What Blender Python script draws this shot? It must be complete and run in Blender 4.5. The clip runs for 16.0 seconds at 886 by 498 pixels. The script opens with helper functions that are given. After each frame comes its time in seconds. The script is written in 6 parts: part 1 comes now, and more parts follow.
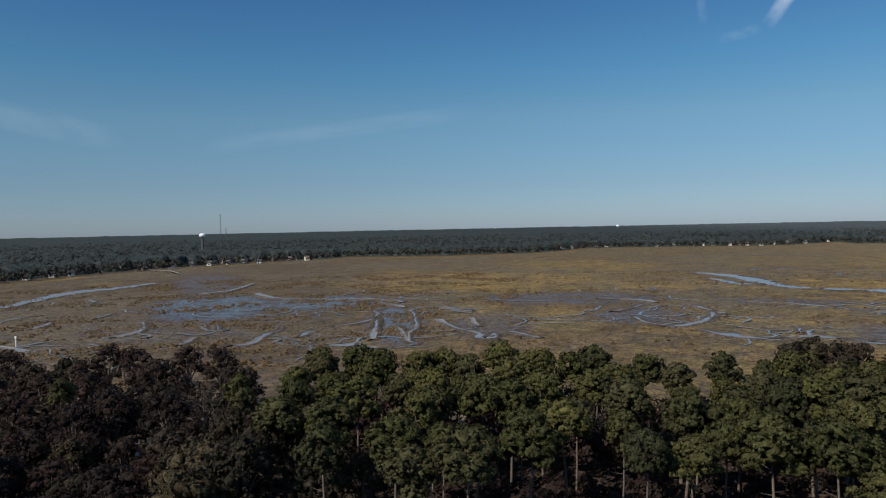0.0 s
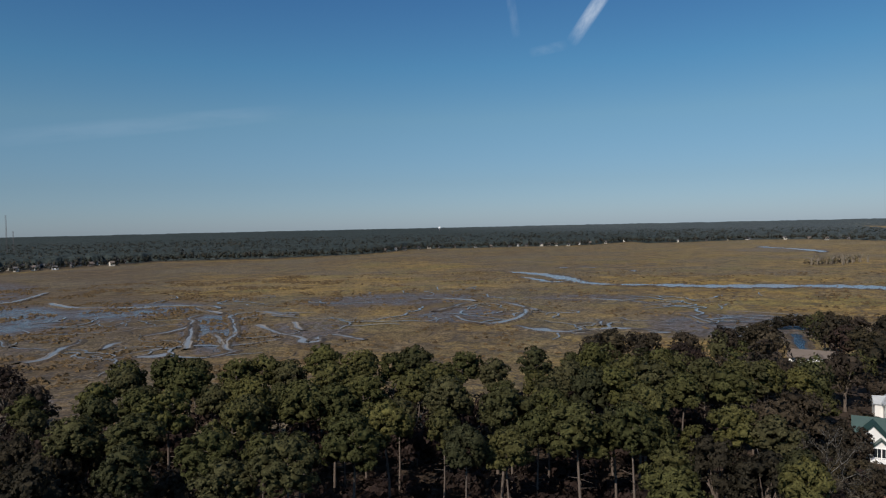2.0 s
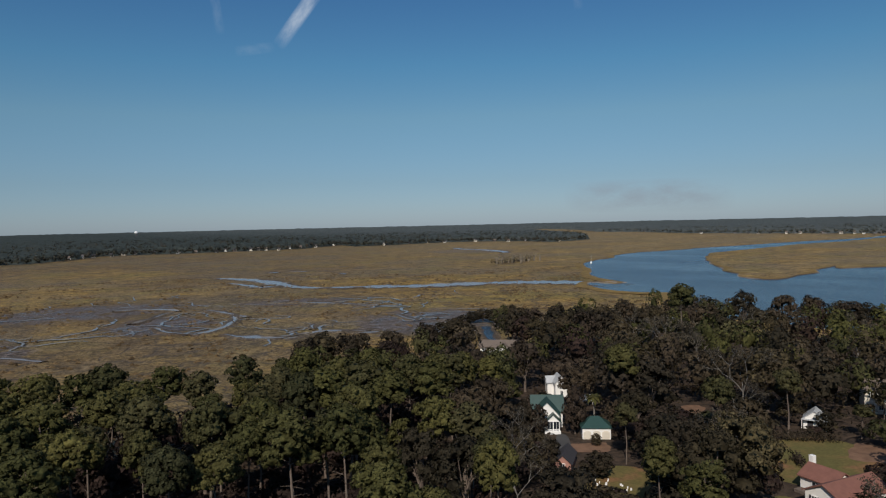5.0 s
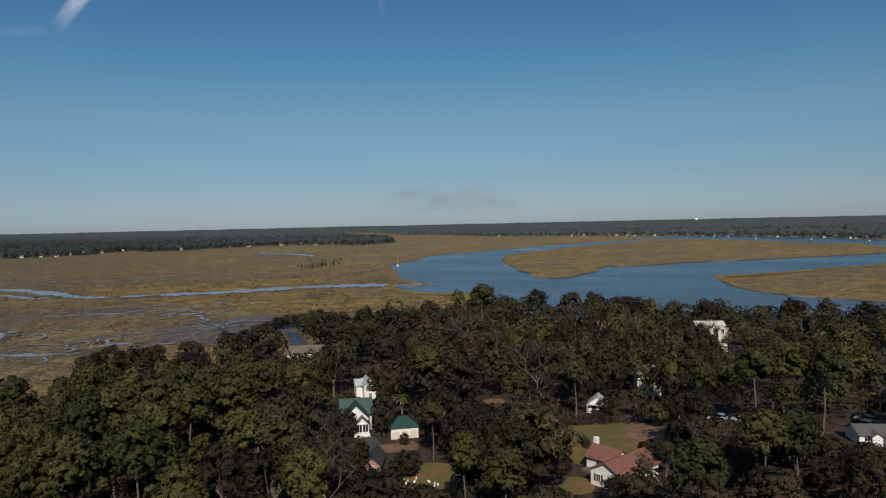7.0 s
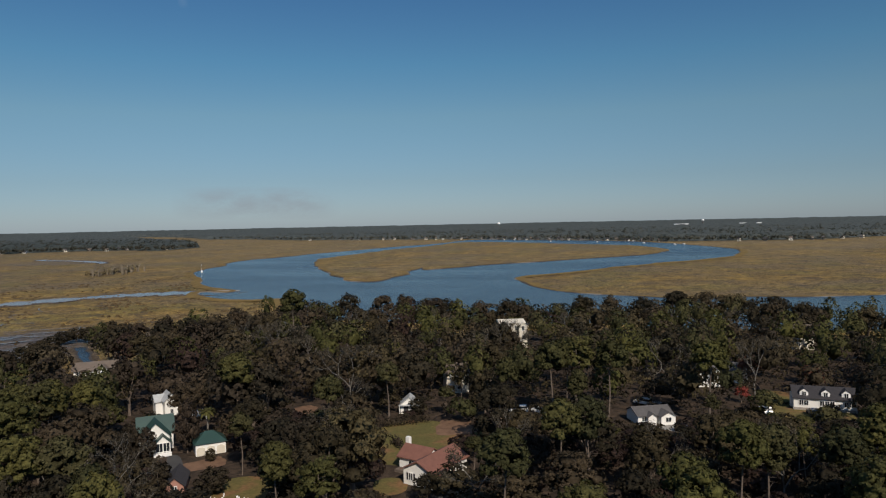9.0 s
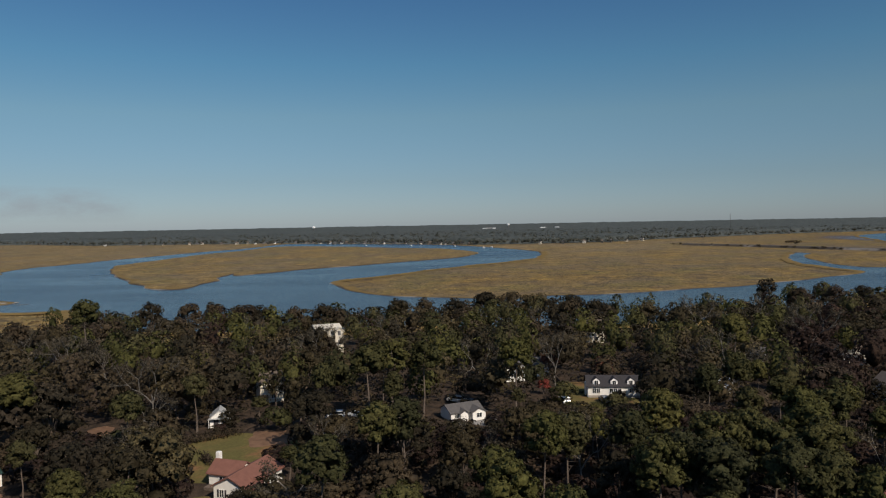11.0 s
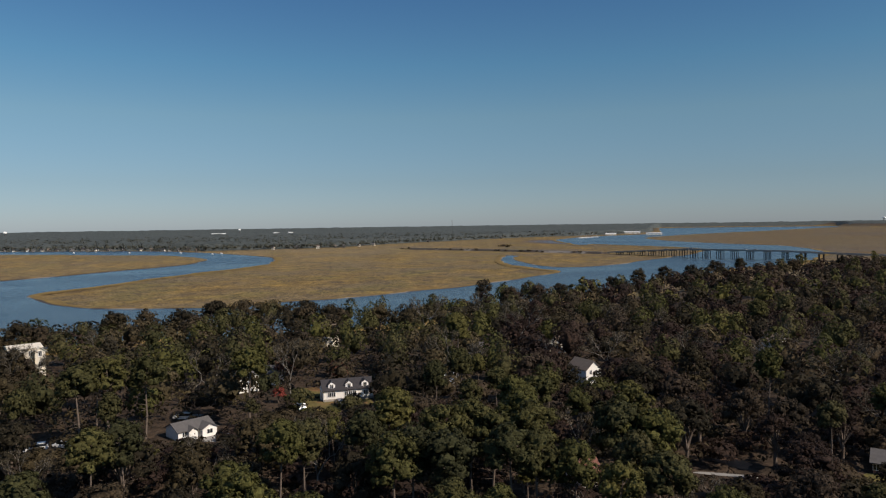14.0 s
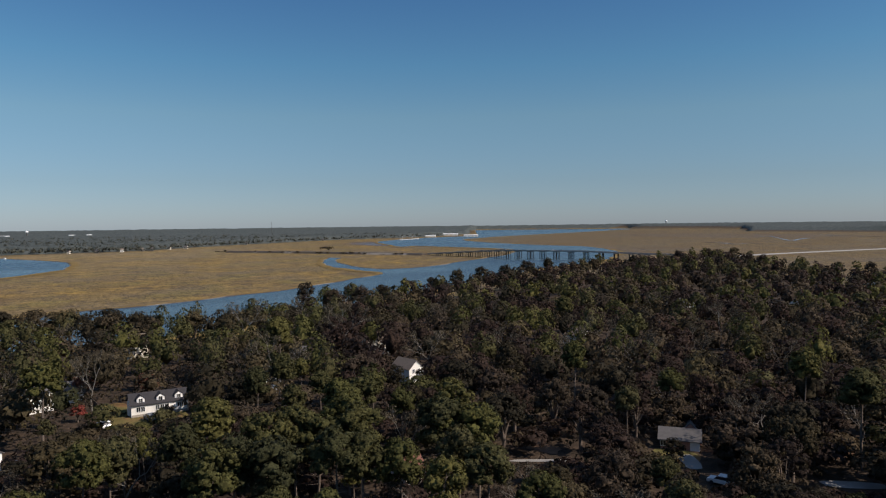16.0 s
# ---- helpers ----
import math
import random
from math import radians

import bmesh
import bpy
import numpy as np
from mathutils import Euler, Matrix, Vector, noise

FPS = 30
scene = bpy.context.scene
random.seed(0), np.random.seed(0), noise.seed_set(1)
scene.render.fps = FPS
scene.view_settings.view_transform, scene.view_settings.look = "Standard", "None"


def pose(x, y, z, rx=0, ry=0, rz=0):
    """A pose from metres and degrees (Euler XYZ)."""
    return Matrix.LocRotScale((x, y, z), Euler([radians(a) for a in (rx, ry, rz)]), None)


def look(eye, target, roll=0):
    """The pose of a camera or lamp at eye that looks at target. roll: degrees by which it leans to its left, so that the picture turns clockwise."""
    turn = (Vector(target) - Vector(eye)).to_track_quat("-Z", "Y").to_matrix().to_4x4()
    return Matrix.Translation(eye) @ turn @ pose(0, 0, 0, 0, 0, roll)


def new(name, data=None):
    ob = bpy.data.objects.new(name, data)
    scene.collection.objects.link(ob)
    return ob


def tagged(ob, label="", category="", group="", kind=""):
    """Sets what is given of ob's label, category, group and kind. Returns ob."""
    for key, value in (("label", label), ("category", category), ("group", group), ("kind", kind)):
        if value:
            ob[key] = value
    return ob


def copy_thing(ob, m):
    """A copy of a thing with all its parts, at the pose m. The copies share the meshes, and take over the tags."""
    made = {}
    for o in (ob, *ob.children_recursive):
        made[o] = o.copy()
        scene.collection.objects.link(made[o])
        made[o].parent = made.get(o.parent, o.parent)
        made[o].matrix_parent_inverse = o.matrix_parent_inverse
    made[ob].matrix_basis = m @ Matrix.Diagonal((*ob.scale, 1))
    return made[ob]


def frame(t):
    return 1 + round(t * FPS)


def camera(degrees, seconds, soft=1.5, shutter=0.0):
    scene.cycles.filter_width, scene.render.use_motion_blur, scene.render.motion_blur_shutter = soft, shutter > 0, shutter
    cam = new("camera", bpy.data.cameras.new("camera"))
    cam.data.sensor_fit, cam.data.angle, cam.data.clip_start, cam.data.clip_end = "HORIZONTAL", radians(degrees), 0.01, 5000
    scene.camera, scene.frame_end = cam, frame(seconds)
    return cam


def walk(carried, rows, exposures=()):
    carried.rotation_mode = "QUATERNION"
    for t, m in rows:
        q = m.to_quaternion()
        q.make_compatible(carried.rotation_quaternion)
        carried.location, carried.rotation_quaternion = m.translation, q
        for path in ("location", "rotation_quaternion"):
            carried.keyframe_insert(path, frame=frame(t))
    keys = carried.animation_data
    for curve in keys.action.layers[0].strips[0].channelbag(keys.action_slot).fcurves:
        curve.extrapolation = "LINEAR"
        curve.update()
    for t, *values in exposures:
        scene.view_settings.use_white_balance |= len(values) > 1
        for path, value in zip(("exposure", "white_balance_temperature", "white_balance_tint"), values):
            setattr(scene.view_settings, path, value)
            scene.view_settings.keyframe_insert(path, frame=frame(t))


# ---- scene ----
from mathutils.geometry import tessellate_polygon

# ---------------------------------------------------------------- camera and its walk
EYE = 48.0
PATH = [
    (0.0, 0.00, 0.00, -0.01, -1.81, 1.17), (0.5, 0.21, 0.17, -3.48, -1.84, 1.19), (1.0, 0.39, 0.33, -7.02, -1.87, 1.21), (1.5, 0.55, 0.49, -10.65, -1.91, 1.23),
    (2.0, 0.69, 0.63, -14.37, -1.94, 1.25), (2.5, 0.82, 0.77, -18.18, -1.98, 1.26), (3.0, 0.93, 0.90, -22.05, -2.01, 1.28), (3.5, 1.02, 1.02, -25.97, -2.04, 1.29),
    (4.0, 1.11, 1.12, -29.93, -2.07, 1.29), (4.5, 1.18, 1.22, -33.90, -2.10, 1.30), (5.0, 1.25, 1.30, -37.88, -2.13, 1.30), (5.5, 1.30, 1.37, -41.85, -2.15, 1.29),
    (6.0, 1.36, 1.43, -45.80, -2.17, 1.29), (6.5, 1.40, 1.48, -49.73, -2.18, 1.28), (7.0, 1.45, 1.51, -53.64, -2.20, 1.26), (7.5, 1.49, 1.54, -57.53, -2.20, 1.25),
    (8.0, 1.53, 1.56, -61.39, -2.20, 1.22), (8.5, 1.56, 1.57, -65.23, -2.20, 1.20), (9.0, 1.60, 1.58, -69.05, -2.20, 1.18), (9.5, 1.63, 1.58, -72.85, -2.19, 1.15),
    (10.0, 1.66, 1.57, -76.64, -2.18, 1.12), (10.5, 1.69, 1.57, -80.40, -2.17, 1.08), (11.0, 1.72, 1.56, -84.14, -2.16, 1.05), (11.5, 1.75, 1.56, -87.85, -2.14, 1.01),
    (12.0, 1.78, 1.56, -91.52, -2.12, 0.98), (12.5, 1.80, 1.56, -95.15, -2.11, 0.94), (13.0, 1.82, 1.58, -98.74, -2.09, 0.90), (13.5, 1.84, 1.61, -102.28, -2.08, 0.86),
    (14.0, 1.86, 1.65, -105.80, -2.07, 0.82), (14.5, 1.86, 1.72, -109.32, -2.07, 0.79), (15.0, 1.86, 1.80, -112.87, -2.07, 0.75), (15.5, 1.86, 1.91, -116.52, -2.08, 0.72),
    (16.0, 1.84, 2.05, -120.38, -2.09, 0.68)]
cam = camera(64.94, 16.0, 1.2)
walk(cam, [(t, pose(x, y, EYE, 90 + p, r, a)) for t, x, y, a, p, r in PATH], [(0.0, 0.12, 6180, 11), (3.5, -0.07, 6300, 11), (7.0, -0.11, 6500, 10.5), (9.5, -0.07, 6720, 11), (12.0, 0.0, 6880, 12.5), (14.0, 0.17, 6880, 13.5), (16.0, 0.28, 6680, 14)])

# ---------------------------------------------------------------- sky and sun
SUN_AZ, SUN_EL = 229.0, 40.0
world = bpy.data.worlds.new("sky")
scene.world = world
world.use_nodes = True
wn = world.node_tree.nodes
wn.clear()
sky = wn.new("ShaderNodeTexSky")
sky.sky_type, sky.sun_disc = "NISHITA", False
sky.sun_elevation, sky.sun_rotation = radians(SUN_EL), radians(SUN_AZ)
sky.altitude, sky.air_density, sky.dust_density, sky.ozone_density = 0, 1.0, 0.2, 2.0
bg = wn.new("ShaderNodeBackground")
bg.inputs["Strength"].default_value = 0.09
wout = wn.new("ShaderNodeOutputWorld")
# a drier, bluer air than the model's
wco = wn.new("ShaderNodeTexCoord")
wsep = wn.new("ShaderNodeSeparateXYZ")
wramp = wn.new("ShaderNodeValToRGB")
wmix = wn.new("ShaderNodeMix")
wmix.data_type, wmix.blend_type = "RGBA", "MULTIPLY"
wmix.inputs[0].default_value = 1.0
# the last stop brightens the unseen upper sky to fill the woods' shade
AIR = [(0.0, (0.395, 0.52, 0.81)), (0.06, (0.415, 0.53, 0.685)), (0.15, (0.487, 0.655, 0.70)), (0.22, (0.38, 0.665, 0.76)), (0.32, (0.32, 0.59, 0.775)), (1.0, (1.30, 1.36, 1.36))]
while len(wramp.color_ramp.elements) < len(AIR):
    wramp.color_ramp.elements.new(0.5)
for el, (at_pos, col) in zip(wramp.color_ramp.elements, AIR):
    el.position, el.color = at_pos, (*col, 1)
for a, b in ((wco.outputs["Generated"], wsep.inputs[0]), (wsep.outputs["Z"], wramp.inputs["Fac"]), (sky.outputs["Color"], wmix.inputs[6]), (wramp.outputs["Color"], wmix.inputs[7]), (wmix.outputs[2], bg.inputs["Color"])):
    world.node_tree.links.new(a, b)
world.node_tree.links.new(bg.outputs["Background"], wout.inputs["Surface"])
sun = new("sun", bpy.data.lights.new("sun", "SUN"))
sun.data.energy, sun.data.angle, sun.data.color = 3.9, radians(0.5), (1.0, 0.91, 0.79)
sa, se = radians(SUN_AZ), radians(SUN_EL)
sun.matrix_world = look((500 * math.sin(sa) * math.cos(se), 500 * math.cos(sa) * math.cos(se), 500 * math.sin(se)), (0, 0, 0))


# ---------------------------------------------------------------- materials
class Mat:
    """A node material in the making."""

    def __init__(self, name):
        self.m = bpy.data.materials.new(name)
        self.m.use_nodes = True
        self.t = self.m.node_tree
        self.p = self.t.nodes["Principled BSDF"]
        self.out = self.t.nodes["Material Output"]

    def node(self, kind, **inputs):
        n = self.t.nodes.new(kind)
        for k, v in inputs.items():
            self.set(n, k.replace("_", " "), v)
        return n

    def set(self, n, key, v):
        if isinstance(v, bpy.types.NodeSocket):
            self.t.links.new(v, n.inputs[key])
        else:
            n.inputs[key].default_value = v

    def coords(self, scale=(1, 1, 1), kind="Object"):
        c = self.node("ShaderNodeTexCoord")
        m = self.node("ShaderNodeMapping", Vector=c.outputs[kind])
        m.inputs["Scale"].default_value = scale
        return m.outputs["Vector"]

    def noise(self, vec, scale, detail=4.0, rough=0.55, out="Fac"):
        n = self.node("ShaderNodeTexNoise", Vector=vec, Scale=scale, Detail=detail, Roughness=rough)
        return n.outputs[out]

    def ramp(self, fac, stops):
        r = self.node("ShaderNodeValToRGB", Fac=fac)
        e = r.color_ramp.elements
        while len(e) < len(stops):
            e.new(0.5)
        for el, (pos, col) in zip(e, stops):
            el.position = pos
            el.color = (*col, 1) if not isinstance(col, (int, float)) else (col, col, col, 1)
        return r.outputs["Color"]

    def mix(self, fac, a, b, mode="MIX"):
        n = self.t.nodes.new("ShaderNodeMix")
        n.data_type, n.blend_type = "RGBA", mode
        for idx, v in ((0, fac), (6, a), (7, b)):
            if isinstance(v, bpy.types.NodeSocket):
                self.t.links.new(v, n.inputs[idx])
            elif idx == 0:
                n.inputs[0].default_value = v
            else:
                n.inputs[idx].default_value = (*v, 1)
        return n.outputs[2]

    def math(self, op, a, b=0.0):
        n = self.t.nodes.new("ShaderNodeMath")
        n.operation = op
        for i, v in enumerate((a, b)):
            if isinstance(v, bpy.types.NodeSocket):
                self.t.links.new(v, n.inputs[i])
            else:
                n.inputs[i].default_value = v
        return n.outputs[0]

    def bump(self, height, strength=0.5, distance=0.1):
        b = self.node("ShaderNodeBump", Height=height, Strength=strength, Distance=distance)
        self.t.links.new(b.outputs["Normal"], self.p.inputs["Normal"])

    def base(self, v, rough=0.8, spec=0.3, metal=0.0):
        self.set(self.p, "Base Color", v if isinstance(v, bpy.types.NodeSocket) else (*v, 1))
        self.set(self.p, "Roughness", rough)
        self.set(self.p, "Specular IOR Level", spec)
        self.set(self.p, "Metallic", metal)
        return self.m

    def attr(self, name):
        n = self.t.nodes.new("ShaderNodeAttribute")
        n.attribute_name = name
        return n.outputs["Fac"]


def plain(name, col, rough=0.7, vary=0.15, scale=1.5, spec=0.3, metal=0.0):
    """Paint, metal or board with stains at two scales."""
    k = Mat(name)
    v = k.coords()
    a = k.noise(v, scale, 5)
    b = k.noise(v, scale * 9, 3)
    lo = tuple(c * (1 - vary) for c in col)
    hi = tuple(min(1, c * (1 + vary * 0.6)) for c in col)
    c = k.mix(k.math("MULTIPLY", b, 0.5), k.ramp(a, [(0.3, lo), (0.7, hi)]), tuple(c * (1 - vary * 0.7) for c in col))
    k.bump(b, 0.15, 0.02)
    return k.base(c, rough, spec, metal)


def foliage_mat(name, tones, through_light=0.24, speckle=0.3):
    """Leaves: every tree takes its own tone from the row of colours, every clump is a little lighter or darker."""
    k = Mat(name)
    info = k.node("ShaderNodeObjectInfo")
    geo = k.node("ShaderNodeNewGeometry")
    own = k.math("FRACT", k.math("ADD", info.outputs["Random"], k.attr("tone")))
    col = k.ramp(own, [(q / (len(tones) - 1), (c[0] * 1.06, c[1] * 0.985, c[2] * 0.92)) for q, c in enumerate(tones)])
    v = k.coords()
    lump = k.ramp(k.noise(v, 0.45, 3), [(0.3, 0.72), (0.7, 1.22)])
    col = k.mix(1.0, col, lump, "MULTIPLY")
    grain = k.ramp(geo.outputs["Random Per Island"], [(0.0, 0.93 - speckle), (0.5, 0.93), (1.0, 0.93 + speckle)])
    col = k.mix(1.0, col, grain, "MULTIPLY")
    fine = k.noise(v, 2.6, 3, 0.6)
    col = k.mix(1.0, col, k.ramp(fine, [(0.36, 0.72), (0.62, 1.2)]), "MULTIPLY")
    k.bump(fine, 0.5, 0.3)
    k.base(col, 0.8, 0.12)
    tr = k.node("ShaderNodeBsdfTranslucent", Color=col)
    mx = k.node("ShaderNodeMixShader", Fac=through_light)
    k.t.links.new(k.p.outputs[0], mx.inputs[1])
    k.t.links.new(tr.outputs[0], mx.inputs[2])
    k.t.links.new(mx.outputs[0], k.out.inputs["Surface"])
    return k.m


def ground_mat():
    """Cordgrass marsh cut by hair-fine drains, bare mud with pools, and leaf litter under trees."""
    k = Mat("marsh_and_soil")
    v = k.coords()
    mud, gold, soil, outer = k.attr("mud"), k.attr("gold"), k.attr("soil"), k.attr("outer")
    n1 = k.noise(v, 0.012, 6, 0.6)
    n2 = k.noise(v, 0.06, 6, 0.62)
    n3 = k.noise(v, 0.4, 5, 0.65)
    warp = k.node("ShaderNodeMix")
    warp.data_type = "VECTOR"
    warp.inputs[0].default_value = 0.9
    k.t.links.new(v, warp.inputs[4])
    add = k.node("ShaderNodeVectorMath")
    add.operation = "MULTIPLY_ADD"
    k.t.links.new(k.noise(v, 0.03, 3, 0.5, "Color"), add.inputs[0])
    add.inputs[1].default_value = (30, 30, 0)
    k.t.links.new(v, add.inputs[2])
    k.t.links.new(add.outputs[0], warp.inputs[5])
    bent = warp.outputs[1]

    def veins(scale, wide):
        n = k.noise(bent, scale, 4, 0.55)
        return k.ramp(k.math("ABSOLUTE", k.math("SUBTRACT", n, 0.5)), [(0.0, 1.0), (wide, 0.0)])

    v1, v2 = veins(0.022, 0.018), veins(0.075, 0.03)
    grass = k.mix(k.ramp(n2, [(0.36, 0.0), (0.62, 1.0)]), (0.054, 0.040, 0.031), (0.118, 0.087, 0.060))
    golden = k.mix(k.ramp(n2, [(0.35, 0.0), (0.6, 1.0)]), (0.20, 0.126, 0.034), (0.37, 0.238, 0.060))
    grass = k.mix(k.math("MULTIPLY", gold, k.ramp(k.math("ADD", k.math("MULTIPLY", n1, 0.4), k.math("MULTIPLY", k.noise(v, 0.035, 6, 0.68), 0.6)), [(0.42, 0.4), (0.57, 1.15)])), grass, golden)
    grey = k.mix(k.ramp(n3, [(0.35, 0.0), (0.65, 1.0)]), (0.085, 0.070, 0.050), (0.200, 0.160, 0.104))
    grass = k.mix(k.ramp(k.noise(bent, 0.0075, 6, 0.6), [(0.44, 0.0), (0.60, 0.75)]), grass, grey)
    olive = k.mix(k.ramp(n2, [(0.35, 0.0), (0.65, 1.0)]), (0.120, 0.098, 0.034), (0.240, 0.190, 0.056))
    grass = k.mix(k.math("MULTIPLY", gold, k.ramp(k.noise(bent, 0.016, 5, 0.6), [(0.50, 0.0), (0.62, 0.8)])), grass, olive)
    wet = k.mix(k.ramp(n3, [(0.4, 0.0), (0.6, 1.0)]), (0.066, 0.053, 0.047), (0.128, 0.104, 0.094))
    edge = k.math("ADD", k.math("MULTIPLY", k.math("SUBTRACT", n2, 0.5), 1.2), k.math("MULTIPLY", k.math("SUBTRACT", n3, 0.5), 0.7))
    m = k.ramp(k.math("ADD", mud, edge), [(0.42, 0.0), (0.56, 1.0)])
    marsh = k.mix(m, grass, wet)
    n4 = k.noise(v, 0.17, 5, 0.7)
    marsh = k.mix(k.math("MULTIPLY", gold, k.ramp(n4, [(0.5, 0.0), (0.68, 0.38)])), marsh, (0.27, 0.205, 0.12))
    marsh = k.mix(k.ramp(n4, [(0.32, 0.75), (0.48, 0.0)]), marsh, (0.062, 0.048, 0.026))
    marsh = k.mix(k.ramp(n3, [(0.34, 0.7), (0.54, 0.0)]), marsh, (0.045, 0.033, 0.021))
    straw = k.mix(k.ramp(n2, [(0.38, 0.0), (0.6, 1.0)]), (0.20, 0.148, 0.078), (0.31, 0.24, 0.145))
    marsh = k.mix(k.math("MULTIPLY", outer, k.ramp(k.noise(k.coords((0.004, 0.012, 1)), 1.0, 5, 0.6), [(0.38, 0.25), (0.6, 1.0)])), marsh, straw)
    n5 = k.noise(v, 0.95, 4, 0.7)
    marsh = k.mix(1.0, marsh, k.ramp(n5, [(0.38, 0.55), (0.62, 1.42)]), "MULTIPLY")
    drain = k.math("MAXIMUM", v1, k.math("MULTIPLY", v2, k.ramp(n1, [(0.4, 0.2), (0.6, 0.9)])))
    marsh = k.mix(k.math("MULTIPLY", drain, 0.75), marsh, (0.055, 0.046, 0.04))
    litter = k.mix(k.ramp(n3, [(0.35, 0.0), (0.65, 1.0)]), (0.032, 0.025, 0.019), (0.078, 0.054, 0.038))
    col = k.mix(soil, k.mix(1.0, marsh, (1.13, 1.12, 1.1), "MULTIPLY"), litter)
    pool = k.ramp(k.noise(bent, 0.11, 5, 0.65), [(0.40, 0.0), (0.48, 1.0)])
    shine = k.math("MULTIPLY", k.math("MAXIMUM", k.math("MULTIPLY", k.ramp(mud, [(0.5, 0.0), (0.85, 1.0)]), k.math("MULTIPLY", m, pool)), k.math("MULTIPLY", v2, k.ramp(mud, [(0.42, 0.0), (0.6, 1.0)]))), k.math("SUBTRACT", 1.0, soil))
    k.bump(k.math("SUBTRACT", k.math("ADD", n3, k.math("MULTIPLY", n2, 2.0)), k.math("MULTIPLY", drain, 0.8)), 0.8, 0.6)
    k.base(col, k.math("SUBTRACT", 0.9, k.math("MULTIPLY", shine, 0.72)), k.math("ADD", 0.12, k.math("MULTIPLY", shine, 0.5)))
    return k.m


def water_mat(name, deep, ripple, rough=0.12, spec=0.5):
    k = Mat(name)
    v = k.coords()
    broad = k.noise(k.coords((0.012, 0.004, 1)), 1.0, 4)
    fine = k.noise(v, 0.8, 4, 0.6)
    gust = k.ramp(broad, [(0.35, 0.0), (0.65, 1.0)])
    k.bump(k.math("MULTIPLY", fine, k.math("ADD", 0.6, gust)), ripple, 0.35)
    k.base(k.mix(gust, deep, tuple(c * 1.4 for c in deep)), k.math("ADD", rough, k.math("MULTIPLY", gust, 0.08)), spec)
    return k.m


M_GROUND = ground_mat()
M_WATER = water_mat("tidal_water", (0.026, 0.042, 0.058), 1.0, 0.2)
# pale base holds the horizon sky's reflection, with specular turned down
M_CREEK = water_mat("creek_water", (0.17, 0.158, 0.15), 0.15, 0.2, 0.2)
M_REED = Mat("cordgrass")
_v = M_REED.coords()
_n = M_REED.noise(_v, 0.09, 5, 0.6)
_f = M_REED.noise(_v, 1.2, 4)
_c = M_REED.mix(M_REED.ramp(_n, [(0.35, 0.0), (0.65, 1.0)]), (0.165, 0.112, 0.043), (0.28, 0.188, 0.064))
M_REED.bump(_f, 0.6, 0.4)
M_REED = M_REED.base(M_REED.mix(M_REED.math("MULTIPLY", _f, 0.5), _c, (0.07, 0.05, 0.024)), 0.9, 0.1)
M_TUSSOCK = foliage_mat("dry_cordgrass", [(0.090, 0.064, 0.034), (0.150, 0.106, 0.052), (0.115, 0.083, 0.040), (0.075, 0.055, 0.031)], 0.05)
M_BANK = Mat("bank_mud")
_v = M_BANK.coords()
_n = M_BANK.noise(_v, 0.3, 5, 0.6)
_f = M_BANK.noise(_v, 0.022, 4, 0.6)
_c = M_BANK.mix(_n, (0.042, 0.034, 0.027), (0.085, 0.068, 0.054))
M_BANK.bump(_n, 0.4, 0.3)
M_BANK = M_BANK.base(M_BANK.mix(M_BANK.ramp(_f, [(0.52, 0.0), (0.6, 0.85)]), _c, (0.24, 0.215, 0.185)), 0.75, 0.25)
M_PINE = foliage_mat("pine_needles", [(0.062, 0.068, 0.026), (0.096, 0.099, 0.034), (0.044, 0.049, 0.025), (0.118, 0.116, 0.040), (0.070, 0.073, 0.031), (0.084, 0.082, 0.040)], 0.26)
M_OAK = foliage_mat("oak_leaves", [(0.047, 0.041, 0.027), (0.030, 0.028, 0.020), (0.068, 0.058, 0.033), (0.079, 0.063, 0.043), (0.035, 0.033, 0.023), (0.063, 0.050, 0.039), (0.097, 0.084, 0.045)], 0.26)
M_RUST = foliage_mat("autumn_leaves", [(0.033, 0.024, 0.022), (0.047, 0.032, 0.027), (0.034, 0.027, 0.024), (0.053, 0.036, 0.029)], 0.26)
M_REDLEAF = foliage_mat("red_brown_leaves", [(0.168, 0.087, 0.070), (0.210, 0.105, 0.078), (0.140, 0.078, 0.068)], 0.15)
M_FAR = foliage_mat("far_leaves", [(0.030, 0.034, 0.027), (0.044, 0.047, 0.036), (0.023, 0.027, 0.023), (0.060, 0.056, 0.044), (0.036, 0.042, 0.032), (0.078, 0.074, 0.056)], 0.08, 0.2)
# far river hardwoods, their leaf tones lightened and greyed to show haze
M_HAZEWOODS = foliage_mat("hazed_hardwoods", [(0.064, 0.071, 0.060), (0.086, 0.092, 0.078), (0.054, 0.064, 0.054), (0.104, 0.105, 0.088)], 0.1, 0.2)
M_CANOPY = Mat("far_canopy")
_v = M_CANOPY.coords()
_a = M_CANOPY.noise(_v, 0.09, 5, 0.7)
_b = M_CANOPY.noise(_v, 0.006, 4, 0.6)
_f = M_CANOPY.ramp(_a, [(0.41, 0.0), (0.6, 1.0)])
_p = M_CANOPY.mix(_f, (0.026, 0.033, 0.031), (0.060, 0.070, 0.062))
# haze put into the colour: the canopy turns paler and bluer eastward
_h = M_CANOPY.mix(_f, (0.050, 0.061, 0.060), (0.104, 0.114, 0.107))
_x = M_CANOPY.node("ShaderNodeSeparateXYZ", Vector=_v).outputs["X"]
